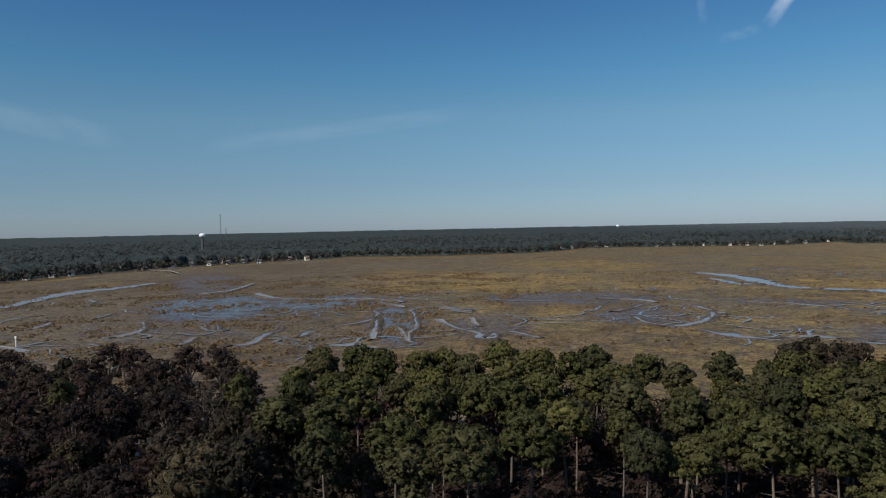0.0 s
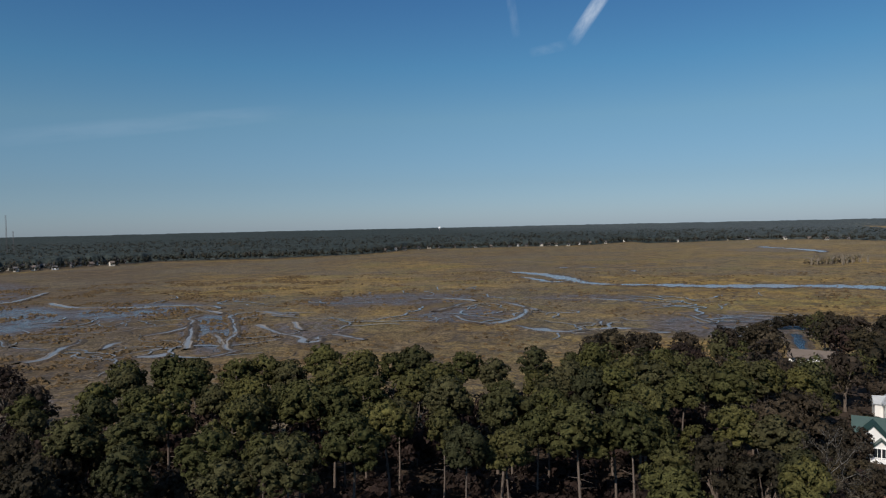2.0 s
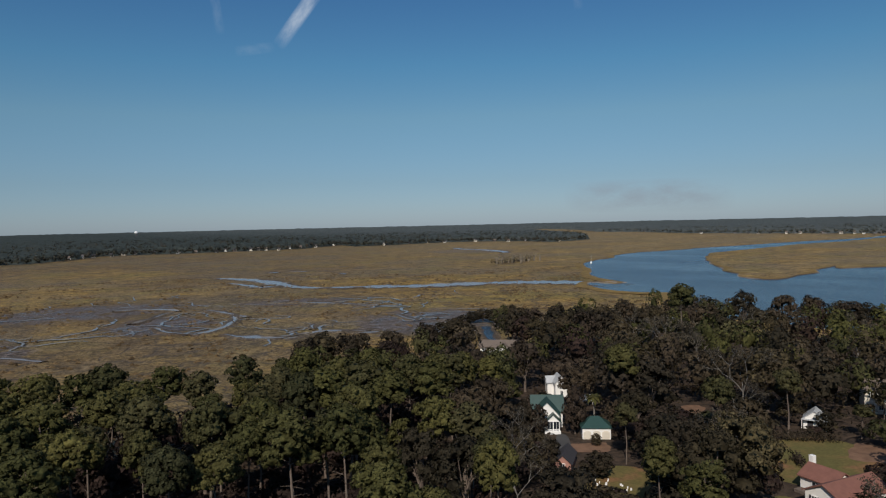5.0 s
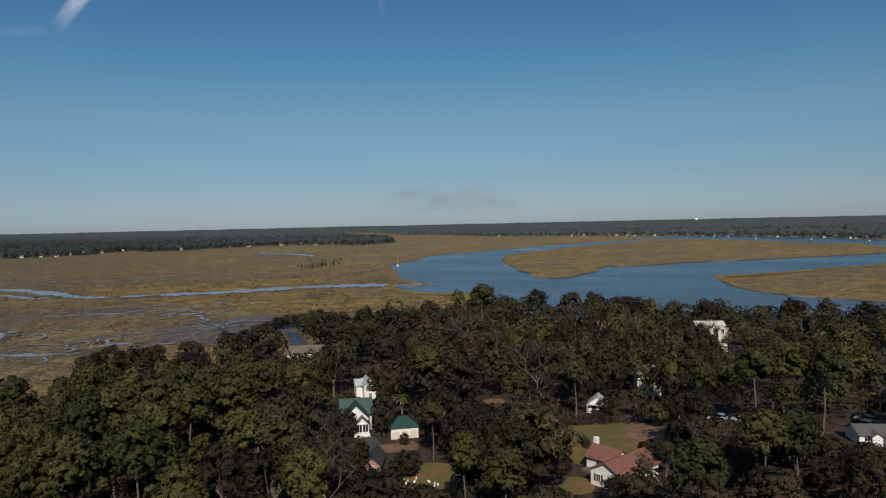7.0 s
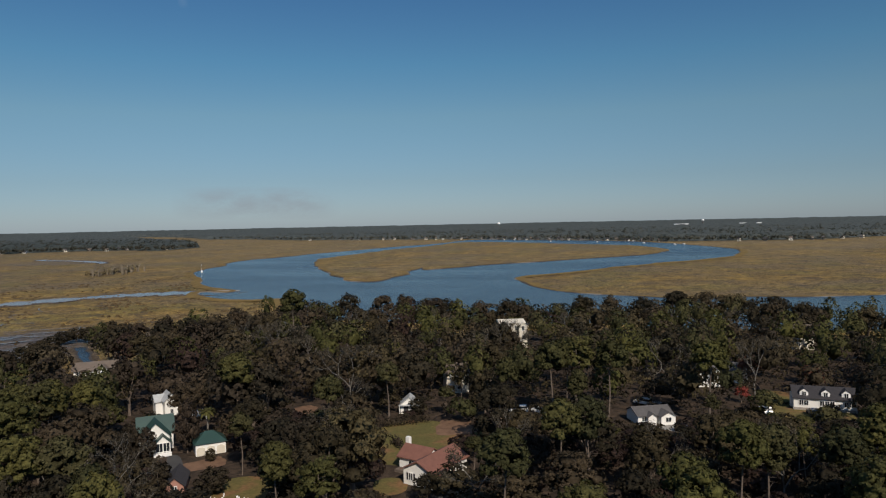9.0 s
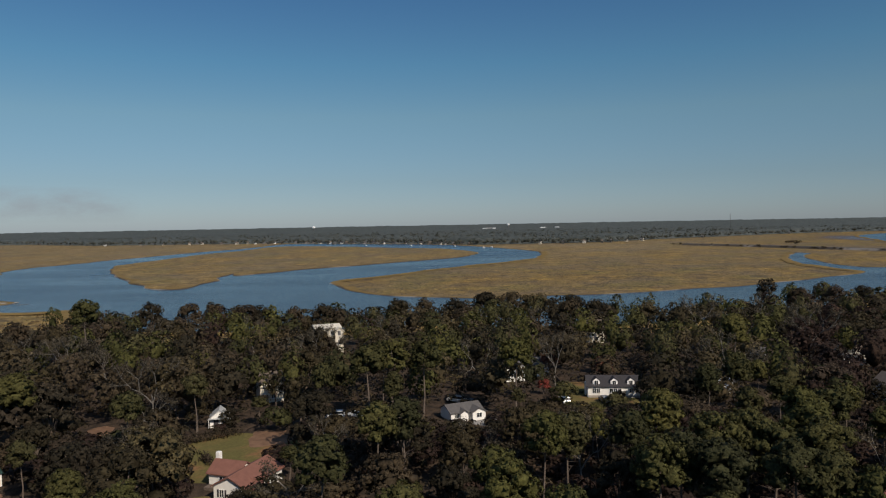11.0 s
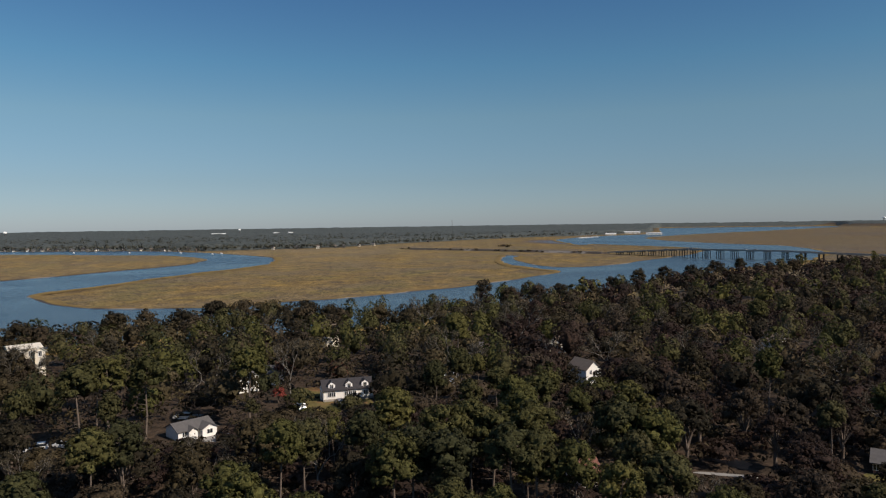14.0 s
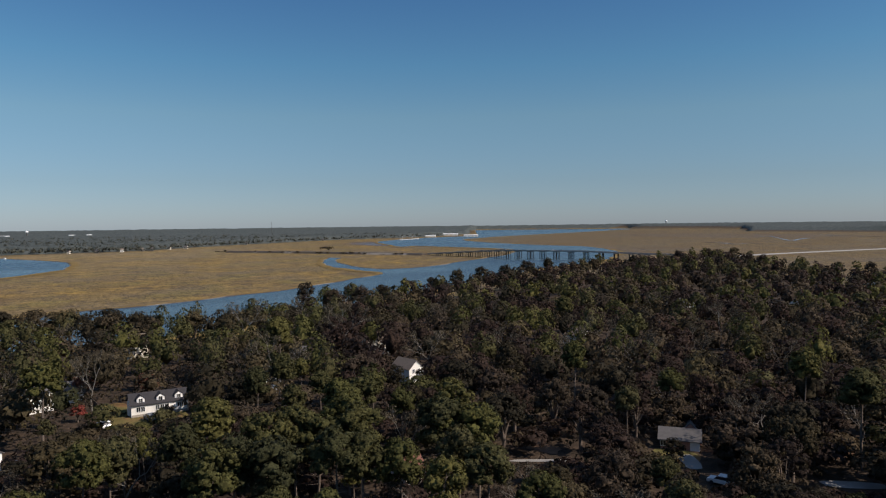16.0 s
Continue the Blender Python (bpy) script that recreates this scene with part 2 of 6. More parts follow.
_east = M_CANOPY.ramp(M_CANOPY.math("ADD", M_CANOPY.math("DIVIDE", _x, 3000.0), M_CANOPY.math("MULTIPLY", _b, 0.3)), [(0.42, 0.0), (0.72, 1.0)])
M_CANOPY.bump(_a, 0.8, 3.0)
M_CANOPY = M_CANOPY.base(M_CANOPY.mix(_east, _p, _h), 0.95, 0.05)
M_BARK = plain("bark", (0.16, 0.125, 0.10), 0.9, 0.35, 2.0)
M_PALE = plain("pale_bark", (0.38, 0.34, 0.295), 0.9, 0.3, 2.0)
M_LIMB = plain("grey_limb_bark", (0.20, 0.182, 0.16), 0.9, 0.35, 2.0)
M_MOSS = foliage_mat("hanging_moss", [(0.085, 0.078, 0.056), (0.115, 0.102, 0.076), (0.07, 0.064, 0.05)])
M_WHITE = plain("white_siding", (0.86, 0.84, 0.79), 0.6, 0.06)
M_CREAM = plain("cream_siding", (0.70, 0.64, 0.53), 0.7, 0.12)
M_TRIM = plain("white_trim", (0.87, 0.86, 0.83), 0.5, 0.05)
M_GREENROOF = plain("green_metal_roof", (0.026, 0.062, 0.052), 0.45, 0.15, 0.8, 0.5)
M_REDROOF = plain("red_tile_roof", (0.21, 0.095, 0.07), 0.85, 0.2, 0.9)
M_GREYROOF = plain("grey_shingle_roof", (0.115, 0.108, 0.106), 0.9, 0.2, 1.2)
M_DARKROOF = plain("dark_shingle_roof", (0.045, 0.042, 0.045), 0.9, 0.2, 1.2)
M_TANROOF = plain("tan_shingle_roof", (0.165, 0.132, 0.108), 0.9, 0.2, 1.2)
M_TIN = plain("pale_tin_roof", (0.44, 0.45, 0.45), 0.5, 0.12, 0.8, 0.4)
M_SOIL = plain("red_brown_soil", (0.20, 0.115, 0.070), 0.95, 0.45, 0.5)
M_GLASS = plain("window_glass", (0.02, 0.025, 0.03), 0.08, 0.2, 1.0, 0.6)
M_BRICK = plain("pink_brick", (0.42, 0.22, 0.17), 0.85, 0.2, 3.0)
M_CONC = plain("bridge_concrete", (0.30, 0.285, 0.265), 0.85, 0.2, 0.3)
M_ASPH = plain("asphalt", (0.07, 0.068, 0.066), 0.9, 0.2, 0.5)
M_LAWN = Mat("lawn")
_v = M_LAWN.coords()
_a = M_LAWN.noise(_v, 0.12, 4)
M_LAWN.bump(M_LAWN.noise(_v, 3.0, 4), 0.6, 0.1)
M_LAWN = M_LAWN.base(M_LAWN.mix(M_LAWN.noise(_v, 1.5, 4), M_LAWN.ramp(_a, [(0.42, (0.165, 0.148, 0.052)), (0.52, (0.22, 0.165, 0.062)), (0.6, (0.33, 0.165, 0.085))]), (0.07, 0.06, 0.025)), 0.95, 0.1)


# ---------------------------------------------------------------- mesh helpers
def rng_of(k):
    return np.random.default_rng(k)


def arr_mesh(name, verts, faces, mats, smooth=False, index=None, normals=None):
    me = bpy.data.meshes.new(name)
    me.from_pydata([tuple(v) for v in verts] if not isinstance(verts, list) else verts, [], faces if isinstance(faces, list) else faces.tolist())
    for m in mats:
        me.materials.append(m)
    if index is not None:
        me.polygons.foreach_set("material_index", index)
    if smooth or normals is not None:
        me.polygons.foreach_set("use_smooth", [True] * len(me.polygons))
    me.update()
    if normals is not None:
        me.normals_split_custom_set_from_vertices(normals.tolist())
    return me


def part(name, bm, material, parent, label=""):
    me = bpy.data.meshes.new(name)
    bmesh.ops.recalc_face_normals(bm, faces=bm.faces)
    bm.to_mesh(me)
    bm.free()
    me.materials.append(material)
    ob = new(name, me)
    ob.parent = parent
    if label:
        tagged(ob, label)
    return ob


def at(az, d):
    return d * math.sin(radians(az)), d * math.cos(radians(az))


def box(bm, x0, x1, y0, y1, z0, z1):
    r = bmesh.ops.create_cube(bm, size=1)
    for v in r["verts"]:
        v.co = Vector(((x0 + x1) / 2 + v.co.x * (x1 - x0), (y0 + y1) / 2 + v.co.y * (y1 - y0), (z0 + z1) / 2 + v.co.z * (z1 - z0)))
    return r["verts"]


def prism(bm, profile, y0, y1):
    """An x-z profile drawn out along y."""
    a = [bm.verts.new((x, y0, z)) for x, z in profile]
    b = [bm.verts.new((x, y1, z)) for x, z in profile]
    bm.faces.new(a)
    bm.faces.new(b[::-1])
    for i in range(len(a)):
        j = (i + 1) % len(a)
        bm.faces.new((a[i], b[i], b[j], a[j]))


def spline(pts, closed, step):
    """Points along a smooth line through pts (Catmull-Rom), about step apart."""
    p = np.array(pts, float)
    n = len(p)
    out = []
    for i in range(n if closed else n - 1):
        a, b, c, d = (p[(i + k) % n] if closed else p[min(max(i + k, 0), n - 1)] for k in (-1, 0, 1, 2))
        m = max(2, int(np.hypot(*(c - b)[:2]) / step) + 1)
        for s in np.arange(m) / m:
            out.append(0.5 * (2 * b + (c - a) * s + (2 * a - 5 * b + 4 * c - d) * s * s + (3 * b - a - 3 * c + d) * s ** 3))
    if not closed:
        out.append(p[-1])
    return np.array(out)


def wander(line, size, amount, seed):
    """Small natural bends in a shoreline."""
    o = np.zeros_like(line)
    for i, q in enumerate(line):
        v = noise.noise_vector(Vector((q[0] / size, q[1] / size, seed)))
        o[i, 0], o[i, 1] = v.x * amount, v.y * amount
    return line + o


def sheet(name, outline, z, mat):
    tri = tessellate_polygon([[Vector((x, y, 0)) for x, y in outline]])
    me = arr_mesh(name, [(x, y, z) for x, y in outline], [list(t) for t in tri], [mat])
    if me.polygons and me.polygons[0].normal.z < 0:
        me.flip_normals()
    return new(name, me)


def lip(name, outline, closed, profile, mats, index, parent=None):
    """A strip along a line: profile rows are (offset to the line's left, height)."""
    p = np.array(outline)
    n = len(p)
    t = (np.roll(p, -1, 0) - np.roll(p, 1, 0)) if closed else np.gradient(p, axis=0)
    t /= np.maximum(np.hypot(t[:, 0], t[:, 1]), 1e-6)[:, None]
    nr = np.stack([-t[:, 1], t[:, 0]], 1)
    verts, faces, idx = [], [], []
    k = len(profile)
    for i in range(n):
        w = 0.65 + 0.8 * abs(noise.noise(Vector((p[i, 0] / 14, p[i, 1] / 14, 3))))
        for o, h in profile:
            q = p[i] + nr[i] * o * w
            verts.append((q[0], q[1], h * (w if h > 0.3 else 1)))
    for i in range(n if closed else n - 1):
        j = (i + 1) % n
        for a in range(k - 1):
            faces.append((i * k + a, j * k + a, j * k + a + 1, i * k + a + 1))
            idx.append(index[a])
    ob = new(name, arr_mesh(name, verts, faces, mats, True, idx))
    ob.parent = parent
    return ob


def area_sign(p):
    p = np.array(p)
    return np.sign(np.sum(p[:, 0] * np.roll(p[:, 1], -1) - np.roll(p[:, 0], -1) * p[:, 1]))


# ---------------------------------------------------------------- the lie of the land
# where the village woods end, by bearing and distance
EDGE = [(-60, 215), (-33, 212), (-22, 190), (-16.5, 172), (-15, 140), (-13.5, 140), (-11, 165), (-7, 170), (-3, 156), (5, 166), (12, 162), (18, 150), (22, 160),
        (28, 196), (35, 222), (39, 244), (44, 270), (50, 290), (53, 298), (57, 330), (62, 305), (68, 300), (74, 290), (80, 300), (90, 305), (100, 300), (106, 315), (110, 370),
        (116, 385), (120, 430), (125, 500), (130, 600), (136, 700), (142, 860), (146, 640), (150, 560), (160, 560), (180, 600)]
# the foot of the woods across the marsh
FRONT = [(-60, 700), (-32.6, 806), (-25.5, 908), (-17.4, 1030), (-9, 1129), (-8.4, 1170), (-3.9, 1140), (0.7, 1130), (7.6, 1184), (10.4, 1290), (11.7, 1398), (18.6, 1403),
         (26.5, 1451), (29.5, 1648), (30.6, 1525), (33.6, 1544), (38.1, 1686), (41.2, 1684), (44.5, 1640), (46.7, 1525), (48.4, 1600), (49.6, 1690), (50.0, 2720), (53.6, 2560), (54.9, 2400), (57.6, 2180),
         (61.3, 2072), (68.2, 1926), (71.5, 1890), (75.1, 1745), (79.5, 1640), (86.7, 1430), (92.4, 1440), (97.1, 1480), (101.7, 1689), (106.3, 1886), (112.6, 2240),
         (116.5, 2365), (119, 2530), (121, 2790), (122.3, 2880), (123, 4860), (135, 4860), (136, 4420), (138, 4250), (141, 4150), (143.5, 3900), (144.2, 3013), (152.8, 2763), (180, 2500)]
EDGE_A, EDGE_D = np.array(EDGE).T
FRONT_A, FRONT_D = np.array(FRONT).T


def bearing(x, y):
    return np.degrees(np.arctan2(x, y))


def land_height(x, y):
    a, d = bearing(x, y), np.hypot(x, y)
    a = np.where(a < -90, a + 360, a)
    s = np.clip((np.interp(a, EDGE_A, EDGE_D) + 6 - d) / 24, 0, 1)
    far = np.clip((d - np.interp(a, FRONT_A, FRONT_D)) / 120, 0, 1)
    rise = np.clip((d - 2300) / 2600, 0, 1) ** 1.3 * 19
    return 2.5 * s * s * (3 - 2 * s) + far * (1.5 + rise), s, far


def in_glade(a, d):
    """The marsh that lies open behind the wooded point."""
    return (a > 44) & (a < 50) & (d > np.interp(a, [44, 46, 48.8, 49.8], [3300, 2600, 2150, 1700])) & (d < np.interp(a, [44, 46, 48.5, 50], [3300, 3450, 3150, 2720]))


def wave(x, y, size, seed):
    v = np.empty(len(x))
    for i in range(len(x)):
        v[i] = noise.noise(Vector((x[i] / size, y[i] / size, seed)))
    return v


def blob(x, y, cx, cy, rx, ry):
    return np.clip(1.25 - ((x - cx) / rx) ** 2 - ((y - cy) / ry) ** 2, 0, 1)


# wet mud and golden grass on the northern marsh: bearing, distance, half width in degrees, half depth, strength
MUD_BY_BEARING = [(-18.6, 470, 5.9, 98, 1.0), (-9.9, 467, 6.4, 59, 0.85), (-4.1, 358, 3.0, 87, 0.95), (-18.8, 688, 3.9, 205, 0.6), (10.2, 463, 11.5, 57, 0.6), (15.7, 376, 5.0, 47, 0.65), (26.4, 456, 6.7, 30, 0.55),
                  (-20.7, 401, 13.1, 163, 0.45), (37, 345, 9, 62, 0.62), (46, 330, 7, 40, 0.5), (3.4, 335, 5.1, 54, 0.55), (20.1, 992, 13.7, 179, 0.35)]
GOLD_BY_BEARING = [(4.2, 619, 14.0, 144, 1.0), (15.6, 570, 18.5, 56, 1.0), (3.2, 425, 2.8, 43, 0.9), (9.0, 380, 2.6, 33, 0.9), (26.4, 363, 6.7, 25, 0.85), (-3.5, 705, 3.6, 116, 0.6), (11.1, 800, 8.3, 208, 0.8),
                   (24.5, 944, 8.8, 178, 0.6), (29.1, 618, 3.7, 37, 0.9), (38, 440, 14, 34, 0.95), (41, 620, 12, 70, 0.9), (44, 800, 8, 90, 0.7), (-26.1, 718, 1.3, 66, 0.6), (-18.9, 681, 1.6, 74, 0.5)]


def build_ground():
    az = np.concatenate([np.arange(-180, -44, 8.0), np.arange(-44, 165, 0.58), np.arange(165, 180, 5.0)])
    rad = [0.0, 20.0, 40.0]
    while rad[-1] < 4985:
        rad.append(min(4990.0, rad[-1] * 1.018))
    rad = np.array(rad[1:])
    A, Rr = np.meshgrid(np.radians(az), rad)
    x, y = (Rr * np.sin(A)).ravel(), (Rr * np.cos(A)).ravel()
    z, s, far = land_height(x, y)
    d = np.hypot(x, y)
    near = (d < 1300) & (d > 120)
    bump = np.zeros(len(x))
    bump[near] = wave(x[near], y[near], 9, 1) * 0.35 + wave(x[near], y[near], 30, 2) * 0.3
    z = z + bump * (1 - s) * np.clip((1400 - d) / 900, 0, 1) - 0.25 * (1 - s) * (1 - far)
    az_ = bearing(x, y)
    mud = 0.12 + 0.22 * np.clip((6 - az_) / 16, 0, 1) * np.clip((800 - d) / 250, 0, 1)
    for zone in MUD_BY_BEARING:
        mud = np.maximum(mud, zone[4] * blob(az_, d, *zone[:4]))
    for cx, cy, rx, ry, w in ((380, 700, 130, 60, 0.4), (420, 900, 300, 50, 0.35), (760, 900, 120, 120, 0.5), (690, -300, 60, 30, 0.7), (1480, -760, 330, 130, 0.8), (1500, -1900, 700, 420, 0.45), (900, -900, 260, 160, 0.42)):
        mud = np.maximum(mud, w * blob(x, y, cx, cy, rx, ry))
    gold = 0.42 - 0.25 * np.clip((6 - az_) / 18, 0, 1) + 0.42 * np.clip((az_ - 22) / 20, 0, 1) - 0.5 * np.clip((az_ - 116) / 10, 0, 1)
    for zone in GOLD_BY_BEARING:
        gold = np.maximum(gold, zone[4] * blob(az_, d, *zone[:4]))
    for cx, cy, rx, ry, w in ((330, 480, 120, 90, 0.9), (330, 330, 60, 60, 1.0), (560, 700, 250, 160, 0.75), (600, -60, 300, 260, 0.7), (900, -200, 400, 300, 0.6), (780, -420, 200, 80, 0.8), (1700, -1500, 900, 600, 0.2)):
        gold = np.maximum(gold, w * blob(x, y, cx, cy, rx, ry))
    gold = np.maximum(gold, np.clip(1.3 - np.abs(d - np.interp(az_, FRONT_A, FRONT_D) + 4) / 16, 0, 1))
    n, m = len(az), len(rad)
    i = np.arange(n * m).reshape(m, n)
    q = np.stack([i[:-1, :], np.roll(i, -1, 1)[:-1, :], np.roll(i, -1, 1)[1:, :], i[1:, :]], -1).reshape(-1, 4)[:, ::-1]
    verts = np.stack([x, y, z], 1).tolist() + [(0, 0, 2.5)]
    faces = q.tolist() + [(n * m, i[0, (j + 1) % n], i[0, j]) for j in range(n)]
    me = arr_mesh("ground", verts, [tuple(int(v) for v in f) for f in faces], [M_GROUND], True)
    # the marsh turns paler and straw-coloured with distance, between two bearings
    outer = 0.42 * np.clip((d - 620) / 700, 0, 1) * np.clip((az_ - 22) / 25, 0, 1) * np.clip((112 - az_) / 14, 0, 1)
    for nm, val in (("mud", mud), ("gold", gold), ("outer", outer), ("soil", np.maximum(s, np.where(in_glade(az_, d), 0, far)))):
        at_ = me.attributes.new(nm, "FLOAT", "POINT")
        at_.data.foreach_set("value", np.append(val, 1.0).astype(np.float32))
    if me.polygons[n * m // 2].normal.z < 0:
        me.flip_normals()
    return tagged(new("ground", me), "tidal marsh of brown cordgrass and mud running to wooded land", "ground", kind="structure")


build_ground()

# ---------------------------------------------------------------- water
RIVER = [(413, 354), (378, 304), (373, 281), (381, 263), (351, 232), (305, 185), (302, 132), (312, 83), (318, 45), (320, 1), (325, -50), (346, -99), (372, -139), (425, -218),
         (468, -283), (521, -366), (570, -448), (620, -560), (690, -660), (763, -730), (811, -700), (870, -645), (803, -546), (770, -497), (686, -385), (671, -326), (698, -308),
         (786, -319), (890, -350), (935, -372), (950, -358), (806, -303), (718, -284), (655, -293), (622, -289), (568, -240), (538, -203), (516, -172), (485, -119), (459, -62),
         (438, 8), (440, 49)]
RIVER_BEND = [(455, 85), (476, 108), (515, 134), (543, 145), (582, 149), (639, 119), (721, 79), (799, 31), (890, -20), (997, -33), (1115, -31), (1200, 4), (1331, 57), (1500, 158),
              (1610, 288), (1690, 430), (1740, 578), (1455, 575), (1240, 598), (1093, 604), (1009, 610), (917, 606), (782, 603), (690, 553), (623, 528), (525, 448), (444, 362),
              (431, 333), (415, 328)]
ISLE = [(766, 470), (857, 507), (935, 514), (1111, 532), (1318, 527), (1521, 531), (1473, 392), (1350, 249), (1265, 138), (1144, 79), (1048, 58), (926, 88), (872, 128), (765, 204),
        (694, 246), (649, 266), (675, 284), (639, 278), (602, 270), (551, 261), (516, 258), (514, 272), (538, 302), (634, 379)]
BAY = [(738, -706), (745, -640), (827, -592), (940, -690), (1041, -740), (1202, -722), (1326, -705), (1300, -660), (1447, -703), (1705, -791), (1897, -941), (2090, -1167), (2215, -1408),
       (2459, -1600), (3000, -1950), (4080, -2640), (3800, -3030), (3500, -3370), (3290, -3570), (3000, -3000), (2480, -2200), (2150, -1640), (1900, -1273), (1706, -1064),
       (1399, -953), (1168, -925), (1019, -917), (849, -819)]
GRASS_LIP = [(-2.5, -0.1), (0.0, 0.12), (0.8, 0.45), (2.4, 0.7), (6.0, 0.5), (11.0, -0.2)]
LIP_IDX = [0, 0, 1, 1, 1]


def within(p, ring):
    x, y = ring[:, 0], ring[:, 1]
    x2, y2 = np.roll(x, -1), np.roll(y, -1)
    cut = (y > p[1]) != (y2 > p[1])
    return bool(np.sum(cut & (p[0] < (x2 - x) * (p[1] - y) / np.where(cut, y2 - y, 1.0) + x)) % 2)


def water_body(name, line, other, label, z):
    """A sheet of water with grassy banks, but none where it runs into the other water."""
    ob = tagged(sheet(name, line, z, M_WATER), label, "water", kind="structure")
    s = -area_sign(line)
    wet = np.array([within(p, other) for p in line])
    start = int(np.argmax(wet))
    ring, wet = np.roll(line, -start, 0), np.roll(wet, -start)
    outer = np.nonzero(~wet)[0]
    for run in np.split(outer, np.nonzero(np.diff(outer) > 1)[0] + 1):
        if len(run) > 3:
            lip("grassy_bank", ring[run], False, [(s * o, h + z) for o, h in GRASS_LIP], [M_BANK, M_REED], LIP_IDX, ob)


river_line = wander(spline(RIVER + RIVER_BEND, True, 9), 45, 7, 5)
bay_line = wander(spline(BAY, True, 9), 45, 7, 5)
water_body("river", river_line, bay_line, "blue tidal river winding between marshes", 0.32)
water_body("bay", bay_line, river_line, "wide pale blue bay beyond the bridge", 0.29)
isle_line = wander(spline(ISLE, True, 9), 45, 7, 8)
isle = tagged(sheet("marsh_island", isle_line, 0.95, M_GROUND), "golden marsh island in the river bend", "marsh", kind="structure")
for nm, val in (("gold", 0.95), ("mud", 0.16), ("outer", 0.2)):
    isle.data.attributes.new(nm, "FLOAT", "POINT").data.foreach_set("value", [val] * len(isle.data.vertices))
lip("grassy_bank", isle_line, True, [(-area_sign(isle_line) * o, h) for o, h in ((3.5, 0.2), (1.5, 0.4), (0.3, 0.9), (-2, 1.25), (-6, 1.15), (-11, 0.9))], [M_BANK, M_REED], LIP_IDX, isle)

# winding creeks by stretch of marsh: x, y, width
CREEKS_WEST = [
    [(-294, 458, 10.7), (-297, 483, 11.3), (-301, 509, 14.2), (-306, 548, 19.3), (-303, 576, 23.8), (-299, 591, 27.1), (-288, 605, 20.9), (-281, 632, 17.9), (-275, 663, 8.8)],
    [(-193, 300, 2.4), (-181, 291, 3.9), (-171, 284, 5.7), (-171, 288, 1.8)],
    [(-156, 303, 2.2), (-152, 300, 4.6), (-148, 295, 1.8)],
    [(-152, 320, 2.3), (-150, 328, 4.3), (-150, 339, 3.7), (-155, 357, 2.4), (-163, 373, 1.2)],
    [(-210, 355, 1.9), (-212, 367, 4.4), (-216, 381, 1.6)],
    [(-261, 505, 2.7), (-244, 487, 3.9)],
    [(-198, 397, 2.1), (-200, 416, 2.2)],
    [(-189, 533, 7.7), (-175, 558, 9.2), (-172, 595, 5.8), (-174, 631, 3.3)]]
CREEKS_FLAT = [
    [(-145, 533, 4.9), (-134, 513, 7.6), (-119, 493, 7.6), (-96, 481, 6.9), (-72, 476, 11.4), (-57, 477, 7.2), (-40, 466, 5.9), (-32, 461, 5.5), (-27, 446, 4.1)],
    [(-42, 459, 1.1), (-39, 445, 3.2), (-33, 437, 3.7), (-25, 417, 2.7)],
    [(-55, 343, 1.6), (-50, 348, 5.1), (-43, 355, 4.1), (-38, 368, 3.2), (-38, 389, 2.5), (-41, 403, 2), (-37, 416, 2.3)],
    [(-37, 377, 1.9), (-34, 344, 2.6), (-33, 316, 3.3), (-32, 300, 3.3)],
    [(-18, 394, 2.7), (-15, 362, 2.7), (-14, 335, 2.3), (-16, 322, 1.9), (-17, 306, 1.6), (-16, 293, 1.9), (-12, 287, 3.9)],
    [(-24, 342, 0.8), (-20, 323, 0.9), (-18, 306, 0.8)],
    [(-20, 277, 2.3), (-17, 279, 2.7), (-11, 288, 2.4)]]
CREEKS_NEAR = [
    [(-88, 289, 6.4), (-83, 294, 4.5), (-82, 306, 4.4), (-83, 319, 3.9), (-80, 331, 1.3), (-81, 344, 0.5)],
    [(-65, 310, 1.7), (-64, 323, 4.5), (-61, 328, 4.7)],
    [(-48, 287, 5.5), (-42, 286, 10.8), (-39, 292, 3.5)],
    [(-113, 295, 2.2), (-113, 304, 3), (-114, 315, 1.4)],
    [(-117, 356, 0.6), (-110, 337, 1.3), (-106, 333, 1.5)],
    [(-5, 360, 4.7), (1, 344, 3.6), (6, 328, 3.2), (13, 315, 2.1), (18, 298, 10.4), (22, 309, 2.9)],
    [(-1, 419, 2.5), (8, 400, 6.1), (15, 393, 6.3)],
    [(14, 364, 1.9), (15, 346, 2.2), (16, 332, 1)],
    [(29, 316, 1.9), (35, 304, 4.4), (40, 294, 2.6)]]
CREEKS_MIDDLE = [
    [(141, 408, 3), (144, 390, 4.9), (144, 374, 2.9), (138, 358, 2.7), (130, 342, 4.4), (119, 329, 4.3), (111, 322, 7.8), (105, 320, 8.2), (102, 318, 4.3)],
    [(144, 374, 4.9), (145, 364, 4.2), (144, 359, 1.5)],
    [(105, 320, 4.3), (100, 328, 3.7), (97, 338, 3.2), (97, 351, 2.7), (97, 355, 1.7)],
    [(114, 309, 1.9), (116, 299, 3.4), (120, 294, 9.9), (122, 287, 7.7), (129, 281, 4.5), (137, 281, 2.1), (144, 286, 1.5)],
    [(151, 294, 0.8), (156, 304, 1.7), (159, 307, 1)],
    [(93, 378, 2.2), (102, 389, 2.1), (113, 404, 2.3), (120, 412, 2.8)],
    [(99, 446, 3.5), (113, 443, 6.4), (125, 427, 6.8), (127, 417, 3.1)]]
